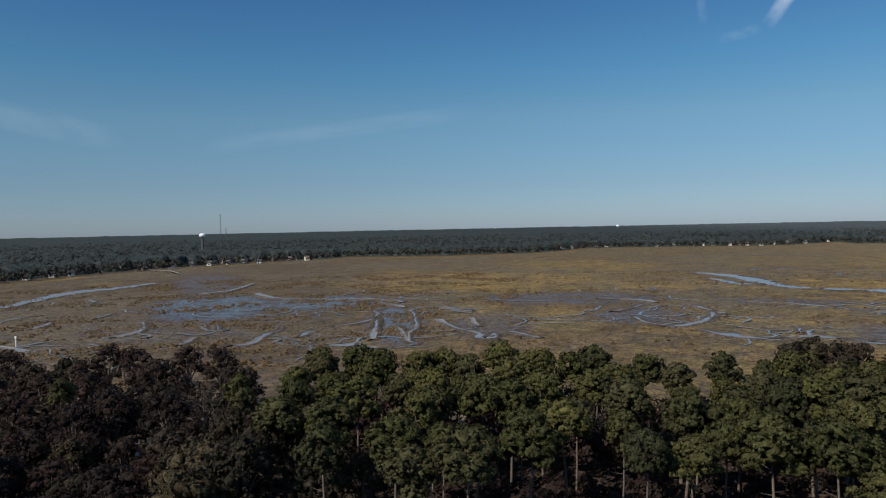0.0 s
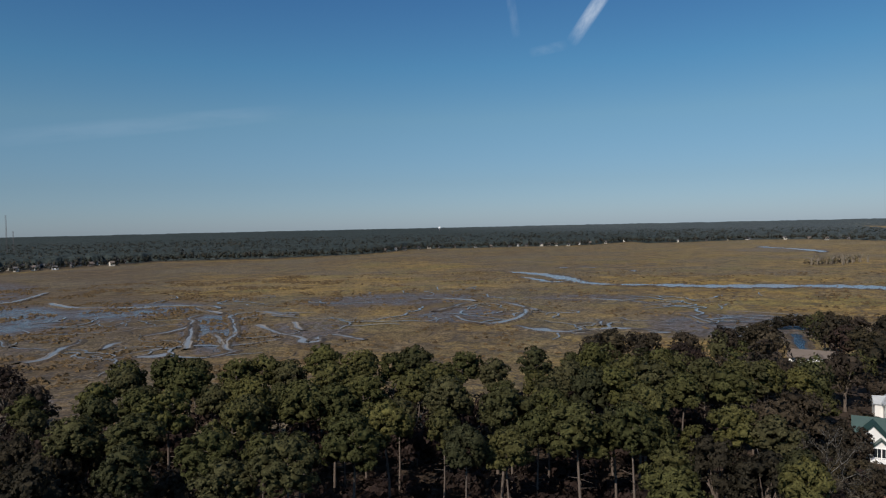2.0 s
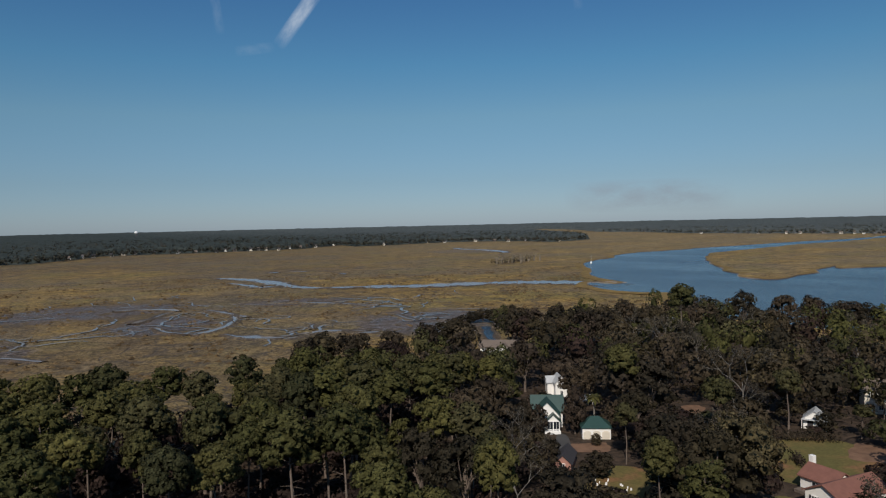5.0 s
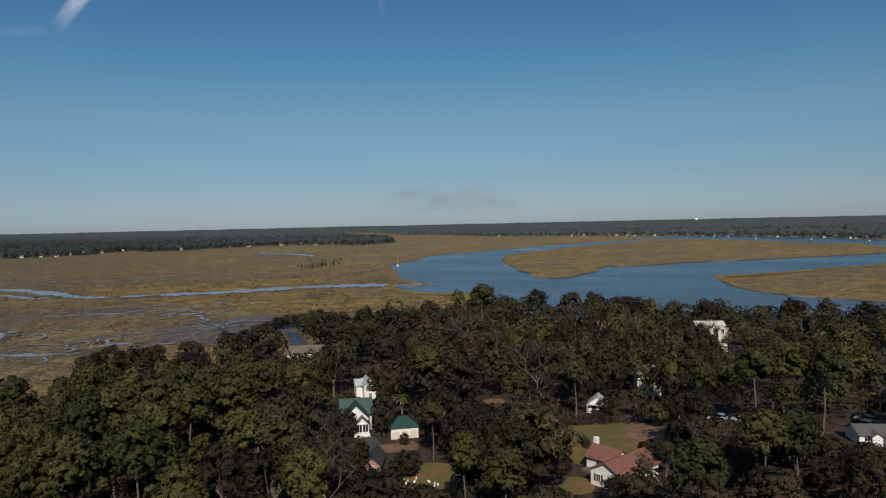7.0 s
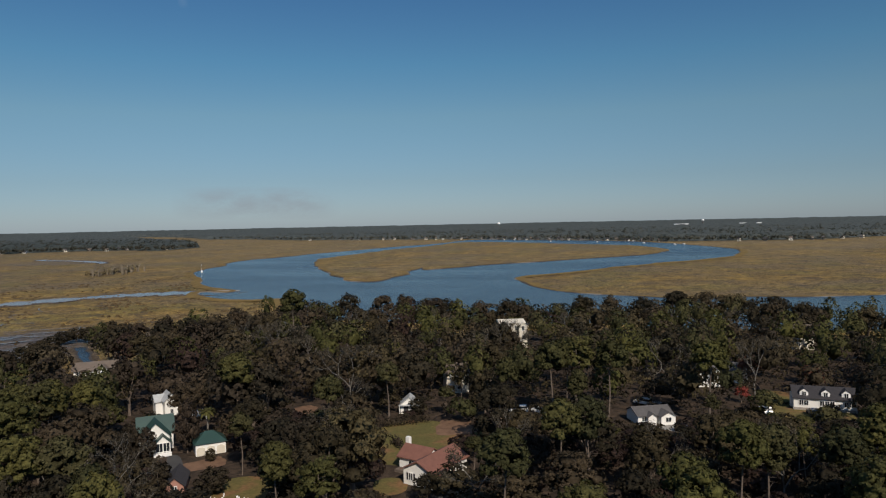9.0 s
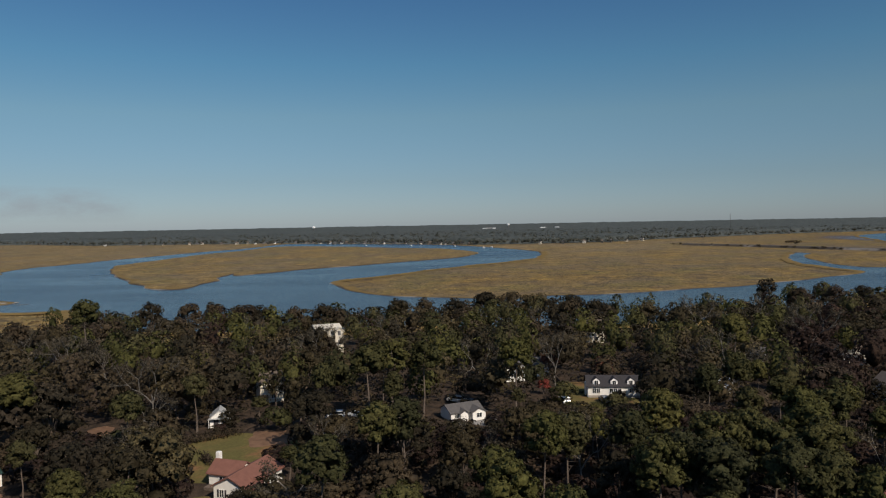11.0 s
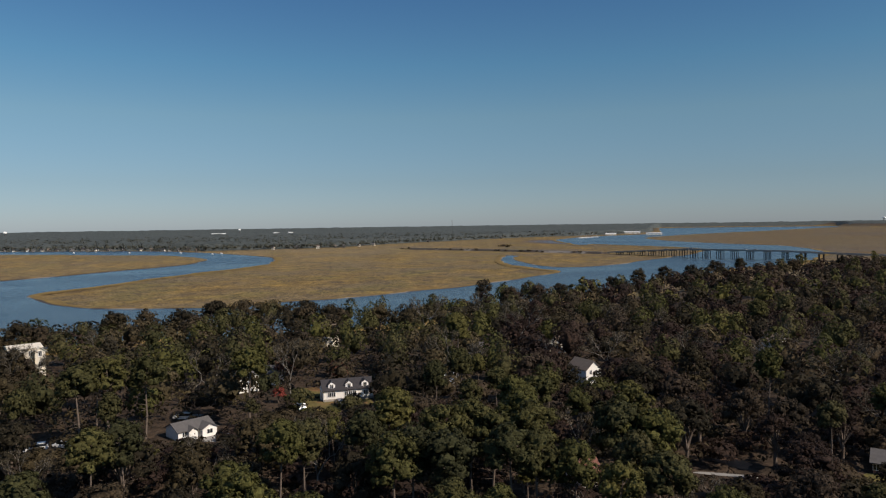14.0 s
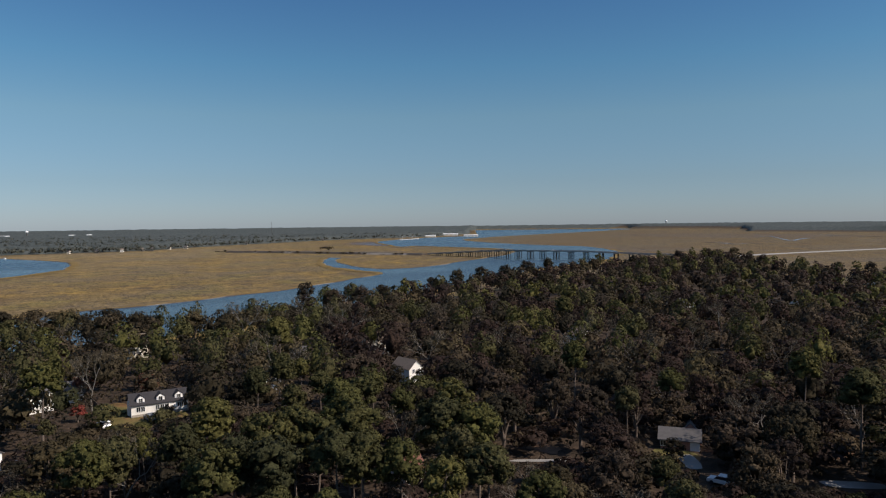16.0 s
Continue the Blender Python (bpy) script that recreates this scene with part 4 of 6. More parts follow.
PINE_A = [(-28, 157, 20), (-19, 154, 21), (-14, 154, 20), (-6, 150, 20), (0, 153, 20), (12, 155, 21), (5, 150, 19), (19, 150, 20), (31, 147, 21), (26, 146, 20), (40, 141, 20), (33, 136, 19), (30, 138, 17), (46, 136, 19), (57, 140, 20), (57, 125, 20), (71, 126, 20), (77, 126, 20), (-15, 120, 21), (-2, 126, 21), (-28, 129, 19), (-27, 111, 20), (-18, 110, 20), (6, 119, 21), (11, 120, 20), (17, 122, 20), (30, 114, 21), (36, 105, 21), (56, 113, 21), (60, 113, 21), (-4, 92, 18), (2, 89, 21)]
PINE_B = [(12, 98, 21), (18, 105, 20), (44, 92, 21), (27, 93, 19), (33, 93, 18), (58, 99, 21), (50, 89, 21), (44, 105, 20), (-8, 99, 20), (-18, 97, 19), (85, 122, 19), (89, 118, 19), (91, 115, 19), (95, 116, 19), (73, 120, 20), (71, 108, 20), (60, 104, 20), (67, 90, 19), (72, 87, 18), (51, 95, 19), (55, 90, 18), (68, 77, 16), (205, 135, 25), (104, 118, 17), (100, 123, 17), (125, 98, 19), (136, 53, 20), (151, 34, 20), (154, 29, 21), (158, 23, 20), (116, 20, 18), (103, -2, 19)]
PINE_C = [(106, -6, 18), (94, 4, 17), (111, 113, 17), (117, -22, 19), (111, -16, 18), (105, -27, 19), (106, -32, 19), (103, -34, 18), (109, -42, 19), (88, -32, 20), (87, -35, 19), (94, -51, 20), (91, -56, 19), (95, -20, 19), (91, -24, 19), (93, -17, 19), (153, 36, 20), (158, 32, 20), (186, -54, 22), (168, -54, 22), (84, -39, 18), (85, -49, 18), (101, -41, 19), (97, -53, 19), (91, -54, 18), (85, -39, 18), (79, -50, 17), (209, -173, 18)]
OAK_A = [(-97, 179, 15), (-103, 173, 14), (-50, 168, 14), (-36, 98, 17), (-35, 91, 15), (-30, 99, 17), (-27, 115, 16), (-30, 108, 16), (-38, 120, 15), (-48, 119, 13), (45, 107, 13), (101, 190, 14), (91, 182, 14), (108, 181, 14), (-20, 104, 12), (-13, 103, 13), (97, 186, 14), (105, 183, 14), (118, 178, 14), (133, 181, 14), (145, 182, 14), (159, 185, 14), (178, 186, 15), (159, 176, 14), (192, 179, 15), (196, 172, 15), (206, 169, 15), (216, 166, 15), (213, 153, 15), (137, 108, 18), (125, 106, 17), (130, 94, 16)]
OAK_B = [(131, 134, 15), (64, 89, 15), (70, 77, 13), (67, 82, 14), (172, 178, 16), (149, 162, 15), (142, 165, 14), (163, 160, 15), (172, 157, 15), (190, 163, 15), (189, 155, 15), (209, 148, 15), (226, 139, 15), (259, 143, 17), (262, 129, 17), (267, 121, 16), (265, 107, 16), (259, 86, 15), (267, 77, 15), (254, 67, 15), (275, 48, 16), (282, 38, 16), (280, 26, 15), (299, 15, 17), (297, 4, 17), (299, -8, 16), (276, -19, 16), (284, -30, 15), (118, 105, 14), (100, 56, 17), (100, 52, 15), (95, 58, 15)]
OAK_C = [(129, 30, 15), (106, 107, 14), (96, 69, 8), (89, 73, 7), (88, 68, 7), (93, 105, 15), (83, 99, 16), (87, 90, 9), (165, 113, 15), (158, 82, 16), (173, 55, 15), (359, -122, 16), (318, -122, 15), (328, -140, 15), (333, -155, 15), (351, -179, 15), (361, -201, 15), (392, -237, 16), (418, -273, 15), (417, -293, 16), (444, -333, 16), (467, -374, 16), (303, 13, 16), (301, -4, 15), (302, -23, 15), (270, -32, 15), (272, -48, 15), (267, 101, 15), (267, 110, 15), (260, 85, 15), (162, -67, 14), (131, -65, 15)]
OAK_D = [(139, -82, 15), (108, -53, 14), (96, -65, 14), (344, -141, 15), (384, -273, 16), (335, -263, 16), (442, -402, 16), (456, -462, 16), (478, -547, 17), (508, -625, 17), (497, -657, 17), (392, -556, 16), (341, -534, 15), (293, -500, 15), (278, -516, 15), (155, -108, 14), (106, -86, 14), (116, -111, 14), (78, -99, 14), (77, -114, 14), (60, -94, 12), (76, -69, 13), (66, -89, 13), (73, -58, 12)]
RUST_A = [(-92, 189, 15), (-81, 181, 15), (-69, 185, 15), (-58, 180, 15), (-115, 183, 15), (-89, 153, 15), (-65, 135, 15), (-54, 134, 15), (-68, 127, 14), (-68, 164, 15), (-85, 136, 14), (-77, 152, 15), (181, -19, 9), (172, -29, 11), (168, -7, 8), (113, 173, 13), (113, 165, 12), (140, -141, 13), (124, -134, 13), (79, -127, 12)]
BARE_A = [(-50, 138, 14), (153, 85, 16), (130, 78, 14), (113, 66, 12), (104, 36, 12), (186, 128, 15), (237, 94, 14), (280, 0, 15), (194, -9, 15), (77, 92, 12), (260, -64, 19), (231, -91, 18), (176, -51, 18), (198, -6, 15), (138, -139, 15), (186, -100, 14), (68, -87, 12), (174, -50, 17), (72, 86, 12), (189, 130, 15), (75, 79, 11)]


def named_trees():
    rng = rng_of(5)
    for k, rows in (("pine", PINE_A + PINE_B + PINE_C), ("oak", OAK_A + OAK_B + OAK_C + OAK_D), ("rust", RUST_A), ("bare", BARE_A)):
        for x, y, h in rows:
            d = math.hypot(x, y)
            h = h * 1.16 if k == "rust" and x < -20 else h
            h = min(h, headroom(x, y, 2.4 if k == "pine" else 3.8) - 2.5)
            if h < 4.5 or not free(x, y, 2.6):
                continue
            w = rng.uniform(0.95, 1.2) if k == "pine" else rng.uniform(0.85, 1.1)
            plant(k, x, y, h, w, rng, d < 118)
            COUNT[k] += 1


def near_woods():
    rng = rng_of(7)
    for _ in range(9000):
        a = rng.uniform(-42, 160)
        d = math.sqrt(rng.uniform(74 ** 2, 165 ** 2))
        if a < 32 and d < 98:
            continue
        if d > np.interp(a, EDGE_A, EDGE_D) - 5:
            continue
        x, y = at(a, d)
        k = pick_kind(a, rng)
        if COUNT[k] >= 297:
            continue
        h = {"pine": rng.uniform(15.5, 20.5) if a < 34 else rng.uniform(12.5, 20), "oak": rng.uniform(8, 14.5), "rust": rng.uniform(10, 14), "bare": rng.uniform(10, 14)}[k]
        r = 3.2 if k == "pine" else 5.0
        h = min(h, headroom(x, y, r) - 2.5)
        if h < 4.5 or not free(x, y, (7.3 if a < 34 else 7.4) if k == "pine" else 8.0):
            continue
        plant(k, x, y, h, rng.uniform(0.85, 1.15) * (1 if h > 9 else 1.35), rng, d < 92)
        COUNT[k] += 1


def scattered_bare():
    rng = rng_of(19)
    for _ in range(900):
        a, d = rng.uniform(36, 152), rng.uniform(95, 330)
        if d > np.interp(a, EDGE_A, EDGE_D) - 8 or COUNT["bare"] > 52:
            continue
        x, y = at(a, d)
        h = min(rng.uniform(11.5, 15.5), headroom(x, y, 3.0) - 2.5)
        if h > 8 and free(x, y, 5.0) and min(math.hypot(x - q[0], y - q[1]) for q in BARE_SPOTS) > 11:
            plant("bare", x, y, h, rng.uniform(0.8, 1.1), rng, False)
            BARE_SPOTS.append((x, y))
            COUNT["bare"] += 1


BARE_SPOTS = [(0, 0)]
named_trees()
scattered_bare()
near_woods()
for x, y, h, w in ((112.7, 100.4, 10.5, 0.6), (104.2, 107.0, 8.0, 0.7), (106.6, 105.4, 6.8, 0.8), (92.4, 88.9, 5.4, 1.0), (98.5, 67.2, 8.6, 1.1), (96.5, 81.0, 4.8, 1.5), (173.0, -23.4, 4.2, 1.2), (120.8, 95.9, 7.0, 1.0), (124.5, 68.5, 12.0, 0.9), (121.0, 66.0, 10.0, 0.9),
                   (216.4, 66.2, 13.8, 0.75), (217.0, 64.0, 13.2, 0.45), (215.5, 62.2, 12.2, 0.8), (214.5, 60.2, 11.0, 0.7), (214.5, 57.2, 6.0, 0.9), (215, 67.5, 12.0, 0.9), (209, 63.5, 8.6, 1.2), (152.0, 66.5, 4.5, 1.2), (176.6, -83.8, 6.5, 1.2), (154.0, 173.5, 4.4, 1.3), (160.0, 170.5, 3.8, 1.3), (110.0, 92.5, 2.6, 1.2), (84.0, -108.0, 11.0, 1.2), (92.5, -101.5, 4.6, 1.1), (103.0, -112.0, 9.0, 1.2)):
    plant("evergreen", x, y, h, w, rng_of(int(x * 7 + h)), True)
for x, y, h, w in ((143, 193, 10, 1.1), (150, 190, 10.5, 1.1), (158, 199, 9.5, 1.1), (190, 200, 10, 1.1), (215.8, 63.0, 14.0, 0.42), (127, 113, 11, 1.0), (169, 61.6, 9.5, 0.62), (149, 72.6, 7.5, 1.0)):
    plant("oak", x, y, h, w, rng_of(int(x * 7 + h)), True)
# the low trees round the pond at the marsh edge
for a, d, h, w in ((36.6, 262, 8.5, 1.1), (37.6, 282, 8.0, 1.1), (38.6, 300, 7.0, 1.2), (39.4, 318, 6.0, 1.3), (40.2, 334, 5.6, 1.3), (41.0, 339, 6.2, 1.2), (41.9, 335, 6.4, 1.3), (42.6, 322, 8.0, 1.2), (43.2, 302, 12.5, 1.0), (44.4, 318, 9.0, 1.1), (45.2, 300, 11.5, 1.0), (38.2, 262, 8.5, 1.1), (39.6, 285, 7.0, 1.1), (43.4, 281, 10.0, 1.0)):
    x, y = at(a, d)
    plant("oak" if h > 8.2 else "evergreen", x, y, h, w if h > 8.2 else w * 1.35, rng_of(int(a * 7 + d)), False, 0.3)
plant("bare", 213, 60.4, 14.0, 0.9, rng_of(77), False)
plant("bare", 214, 64.4, 14.5, 0.8, rng_of(78), False)
red = tree("autumn_tree", OAKS_MID[0], M_BARK, M_REDLEAF, "round red-brown autumn tree behind the dormered house")
red.matrix_basis = Matrix.LocRotScale((200, -22.5, 2.45), Euler((0, 0, 1.0)), (0.56, 0.56, 0.47))
shrub = tree("red_shrub", OAKS_MID[2], M_BARK, foliage_mat("scarlet_leaves", [(0.24, 0.06, 0.05), (0.19, 0.05, 0.042)], 0.15), "small scarlet shrub beside the yard hedge", "shrub")
shrub.matrix_basis = Matrix.LocRotScale((184.5, -5.4, 2.45), Euler((0, 0, 0.4)), (0.33, 0.33, 0.28))
red = tree("autumn_tree", OAKS_MID[1], M_BARK, M_REDLEAF, "low red-brown autumn tree beside the yard fence")
red.matrix_basis = Matrix.LocRotScale((205, -8, 2.45), Euler((0, 0, 2.0)), (0.55, 0.55, 0.55))


def low_tree(rng, x, y, z, h, w, count, size):
    """A crown as a dome of rounded boughs."""
    deep = 0.42 * h
    mid = np.array([x, y, z + h - deep])
    box_ = np.array([w, w, deep])
    k = 10 if count > 60 else 5
    up = 1 - (np.arange(k) + 0.3) / k * 1.4
    turn = np.arange(k) * 2.4 + rng.uniform(0, 6.28)
    b = unit(np.stack([np.cos(turn) * np.sqrt(1 - up ** 2), np.sin(turn) * np.sqrt(1 - up ** 2), up], 1) + rng.normal(size=(k, 3)) * 0.2)
    share = rng.integers(0, k, count)
    reach = rng.uniform(0.36, 0.52, k)[share]
    d = unit(rng.normal(size=(count, 3)) + b[share] * 0.9 + [0, 0, 0.2])
    pos = mid + (b[share] * (1.02 - reach)[:, None] + d * (reach * rng.uniform(0.86, 1.1, count))[:, None]) * box_
    nrm = unit((d * 0.75 + b[share] * 0.4) * np.array([1, 1, min(2.0, w / deep)]) + rng.normal(size=(count, 3)) * 0.16)
    v, _, n = leaf_triangles(pos, nrm, size, rng)
    return v, n


def stuff_woods(name, label, mat, items, count, size, seed, dense=False):
    rng = rng_of(seed)
    vs, ns, tones = [], [], []
    for x, y, z, h, w in items:
        leaf, nr = low_tree(rng, x, y, z, h, w, count, size * (0.4 + 0.6 * w / 5))
        if dense:
            hv, hf, hn = hearts([(x, y, z + h * 0.58)], [w * 0.47], 0.23 * h / (w * 0.47), rng, 1)
            leaf, nr = np.concatenate([leaf, hv[hf.ravel()]]), np.concatenate([nr, hn[hf.ravel()]])
        vs.append(leaf)
        ns.append(nr)
        tones.append(np.full(len(leaf), 0.5 + 0.4 * noise.noise(Vector((x / 130, y / 130, seed))) + 0.7 * rng.random()))
    if vs:
        v = np.concatenate(vs)
        me = arr_mesh(name, v.tolist(), np.arange(len(v)).reshape(-1, 3), [mat], normals=np.concatenate(ns))
        me.attributes.new("tone", "FLOAT", "POINT").data.foreach_set("value", np.concatenate(tones).astype(np.float32))
        tagged(new(name, me), label, "woods", kind="stuff")


def mid_woods():
    rng = rng_of(17)
    got = {"pine": [], "oak": [], "rust": []}
    cell = {}
    for turn in range(40000):
        a = rng.uniform(-85, 185)
        d = math.sqrt(rng.uniform(40 ** 2, 330 ** 2) if turn < 22000 else rng.uniform(330 ** 2, 880 ** 2))
        if d > np.interp(a, EDGE_A, EDGE_D):
            continue
        x, y = at(a, d)
        h = (rng.uniform(6.0, 16.5) if d < 225 else rng.uniform(9.0, 14.5)) + (0.8 if a > 124 and d > 250 else 0) if d > 160 else rng.uniform(3.0, 6.5)
        if a < -13.5 and d > 100:
            h = rng.uniform(6, 11) if d < 150 else rng.uniform(9, 14.5)
        if -13.5 <= a < 34 and d > 122:
            h = rng.uniform(7, 12.5)
        # unseen trees below and beside the view, added tall to shade the front row
        if -36 < a < 155:
            h = min(rng.uniform(9, 19), 43.0 - 0.41 * d) if d < 74 or (a < 32 and d < 98) else h
        elif d < 200:
            h = rng.uniform(12, 19)
        room = headroom(x, y, 3)
        h = min(h, room - 2.5)
        if h < 1.2:
            continue
        gap = 6.0 if d < 160 else (8.8 if d < 400 else 9.5)
        ck = (int(x // 9), int(y // 9))
        near = [q for i in (-1, 0, 1) for j in (-1, 0, 1) for q in cell.get((ck[0] + i, ck[1] + j), [])]
        if any((q[0] - x) ** 2 + (q[1] - y) ** 2 < gap * gap for q in near) or (d < 400 and not free(x, y, 3.6 if d < 165 else 5.5)):
            continue
        cell.setdefault(ck, []).append((x, y))
        k = pick_kind(a, rng)
        k = "oak" if k == "bare" or (d < 158 and k == "pine") else k
        # low fill trees take the dark rust leaves, their colour deepening shade between crowns
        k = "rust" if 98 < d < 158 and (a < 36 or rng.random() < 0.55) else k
        got[k].append((x, y, 2.4, h + (2 if k == "pine" and d > 160 else 0), min(h * 0.8, rng.uniform(3.6, 5.5) if k == "pine" else rng.uniform(4.0, 6.8))))
    for k, mat, label in (("pine", M_PINE, "pines farther back in the village woods"), ("oak", M_OAK, "live oaks of the village woods, the nearest unseen and added for shade"), ("rust", M_RUST, "rusty hardwoods of the village woods, the nearest unseen and added for shade")):
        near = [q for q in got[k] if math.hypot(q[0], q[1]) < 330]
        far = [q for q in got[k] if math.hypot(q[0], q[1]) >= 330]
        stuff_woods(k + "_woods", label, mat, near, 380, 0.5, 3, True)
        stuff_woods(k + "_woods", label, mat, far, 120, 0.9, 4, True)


mid_woods()


def understory():
    """Low evergreen bushes that close the floor of the village woods."""
    rng = rng_of(23)
    items, cell = [], {}
    for _ in range(16000):
        a, d = rng.uniform(-36, 154), math.sqrt(rng.uniform(80 ** 2, 250 ** 2))
        if d > np.interp(a, EDGE_A, EDGE_D) - 2:
            continue
        x, y = at(a, d)
        h = min(rng.uniform(2.2, 5.5), headroom(x, y, 1.6) - 2.5)
        ck = (int(x // 5), int(y // 5))
        if h < 1.0 or any((q[0] - x) ** 2 + (q[1] - y) ** 2 < 21 for i in (-1, 0, 1) for j in (-1, 0, 1) for q in cell.get((ck[0] + i, ck[1] + j), [])):
            continue
        cell.setdefault(ck, []).append((x, y))
        items.append((x, y, 2.2, h, rng.uniform(1.6, 3.0)))
    stuff_woods("understory", "dark evergreen bushes on the floor of the woods", M_OAK, [q for q in items if bearing(q[0], q[1]) > 36], 48, 0.55, 6)
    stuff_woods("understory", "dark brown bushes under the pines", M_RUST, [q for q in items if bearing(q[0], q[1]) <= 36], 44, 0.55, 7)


understory()


# houses among the trees of the far shores, by bearing
SHORE_AZ = [-25.0, -21.5, -20.6, -18.6, -17.2, -16.4, -15.6, -14.8, -13.7, -12.9, -12.0, -11.1, -10.2, 10.5, 11.2, 14.0, 17.0, 19.8, 22.4, 24.6, 25.4, 26.3, 33.0, 36.6, 38.0, 40.5, 42.1, 44.0, 47.3, 54.0, 58.2,
            61.5, 63.0, 65.0, 66.4, 67.6, 69.0, 70.0, 71.0, 72.2, 73.0, 74.0, 74.9, 75.8, 76.7, 77.6, 78.4, 79.2, 80.0, 81.0, 82.2, 92.0, 95.5, 100.0, 104.5, 110.5]
SHORE_AZ += [-24.2, -22.6, -19.9, -19.2, -18.0, -17.6, -16.8, -15.9, -15.2, -14.3, -13.2, -12.5, -11.6, -10.7, -9.4, 12.4, 15.3, 18.3, 21.2, 23.6, 27.5, 35.0, 83.0, 83.8, 84.3, 84.9, 85.6, 86.2, 93.8, 96.9, 97.6, 98.8]


SHORE_AZ += [-31.0, -29.4, -28.2, -26.6, -23.3, -20.2, -18.3, -16.1, -15.0, -13.9, 9.6, 13.2, 20.5, 23.0, 29.0, 43.2, 44.6, 62.2, 64.1, 65.8, 68.4, 70.5, 73.5, 76.2]


def shore_distance(az):
    back = 70 if az < -8 else (14 if az > 58 else 60)
    return float(np.interp(az, FRONT_A, FRONT_D)) + 10 + back * abs(math.sin(az * 91.7))


def in_clearing(a, d):
    """True where the ground is kept open in front of a shore house."""
    hit = np.zeros(len(a), bool)
    for az in SHORE_AZ:
        h = shore_distance(az)
        hit |= (np.abs(a - az) < 190 / h) & (d > h - 42) & (d < h + 7)
    return hit


def far_woods():
    """Single crowns along the far shores; behind them one uneven canopy to the horizon."""
    rng = rng_of(27)
    items = []
    d = 700.0
    while d < 4960:
        stepw = 6.0 + d / 420
        n = int(radians(215) * d / stepw)
        a = -45 + 210 * (np.arange(n) + rng.random(n)) / n
        dd = d + rng.uniform(-0.5, 0.5, n) * d * 0.014
        f = np.interp(a, FRONT_A, FRONT_D)
        keep = (dd > f + 4) & ((dd < f + 130) | (rng.random(n) < 0.3)) & ~in_clearing(a, dd) & ~in_glade(a, dd) & (d < 2700)
        x, y = dd * np.sin(np.radians(a)), dd * np.cos(np.radians(a))
        z = land_height(x, y)[0] - 0.3
        for i in np.nonzero(keep)[0]:
            items.append((x[i], y[i], z[i], rng.uniform(8, 15) if dd[i] < f[i] + 130 else rng.uniform(13, 17.5), stepw * rng.uniform(0.45, 0.75)))
        d *= 1.014 if d < 2200 else 1.022
    for az in SHORE_AZ:
        for k in range(5):
            dd, half = shore_distance(az) - rng.uniform(6, 34), rng.uniform(-7, 7)
            p = at(az + math.degrees(half / dd), dd)
            items.append((p[0], p[1], 0.6, rng.uniform(2.5, 6.5), rng.uniform(1.3, 2.8)))
    grey = [bearing(q[0], q[1]) > 52 + 12 * noise.noise(Vector((q[0] / 90, q[1] / 90, 2))) for q in items]
    stuff_woods("shore_woods", "dark green woods along the far marsh shore", M_FAR, [q for q, g in zip(items, grey) if not g], 16, 1.15, 5, True)
    stuff_woods("shore_woods", "hardwoods along the far river shore, haze put into their colour", M_HAZEWOODS, [q for q, g in zip(items, grey) if g], 16, 1.15, 6, True)
    az = np.arange(-45, 165, 0.22)
    rad = [780.0]
    while rad[-1] < 4980:
        rad.append(rad[-1] * 1.021)
    A, Rr = np.meshgrid(np.radians(az), np.array(rad))
    x, y = (Rr * np.sin(A)).ravel(), (Rr * np.cos(A)).ravel()
    dd = Rr.ravel()
    f = np.interp(np.degrees(A.ravel()), FRONT_A, FRONT_D)
    z = land_height(x, y)[0] + 11.0 + wave(x, y, 26, 9) * 2.6 + wave(x, y, 160, 4) * 2.4 + rng.normal(size=len(x)) * 0.7
    edge = np.clip((dd - f - 40) / (25 + 260 * np.clip((np.degrees(A.ravel()) - 133) / 6, 0, 1)), 0, 1)
    z = np.where(in_clearing(np.degrees(A.ravel()), dd) | in_glade(np.degrees(A.ravel()), dd), -6.0, -6.0 + (z + 6.0) * edge)
    n, m = len(az), len(rad)
    i = np.arange(n * m).reshape(m, n)
    q = np.stack([i[:-1, :-1], i[1:, :-1], i[1:, 1:], i[:-1, 1:]], -1).reshape(-1, 4)
    q = q[(dd[q] > f[q] + 30).any(1)]
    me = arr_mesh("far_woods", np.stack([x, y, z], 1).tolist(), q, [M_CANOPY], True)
    if me.polygons[0].normal.z < 0:
        me.flip_normals()
    tagged(new("far_woods", me), "dark flat woods reaching to the horizon", "woods", kind="stuff")


far_woods()


# ---------------------------------------------------------------- houses
def window(parent, x, y, z, w, h, face):
    """A framed window on a wall; face: degrees that its outside turns from the house's front."""
    m = Matrix.Translation((x, y, z)) @ Matrix.Rotation(radians(face), 4, "Z")
    bm = bmesh.new()
    for x0, x1, z0, z1 in ((-w / 2 - 0.1, w / 2 + 0.1, h / 2, h / 2 + 0.12), (-w / 2 - 0.1, w / 2 + 0.1, -h / 2 - 0.12, -h / 2), (-w / 2 - 0.1, -w / 2, -h / 2, h / 2), (w / 2, w / 2 + 0.1, -h / 2, h / 2), (-0.03, 0.03, -h / 2, h / 2)):
        box(bm, x0, x1, -0.09, 0.04, z0, z1)
    bm.transform(m)
    f = part("window", bm, M_TRIM, parent, "white framed window")
    bm = bmesh.new()
    box(bm, -w / 2, w / 2, -0.04, 0.03, -h / 2, h / 2)
    bm.transform(m)
    part("pane", bm, M_GLASS, f, "dark window pane")


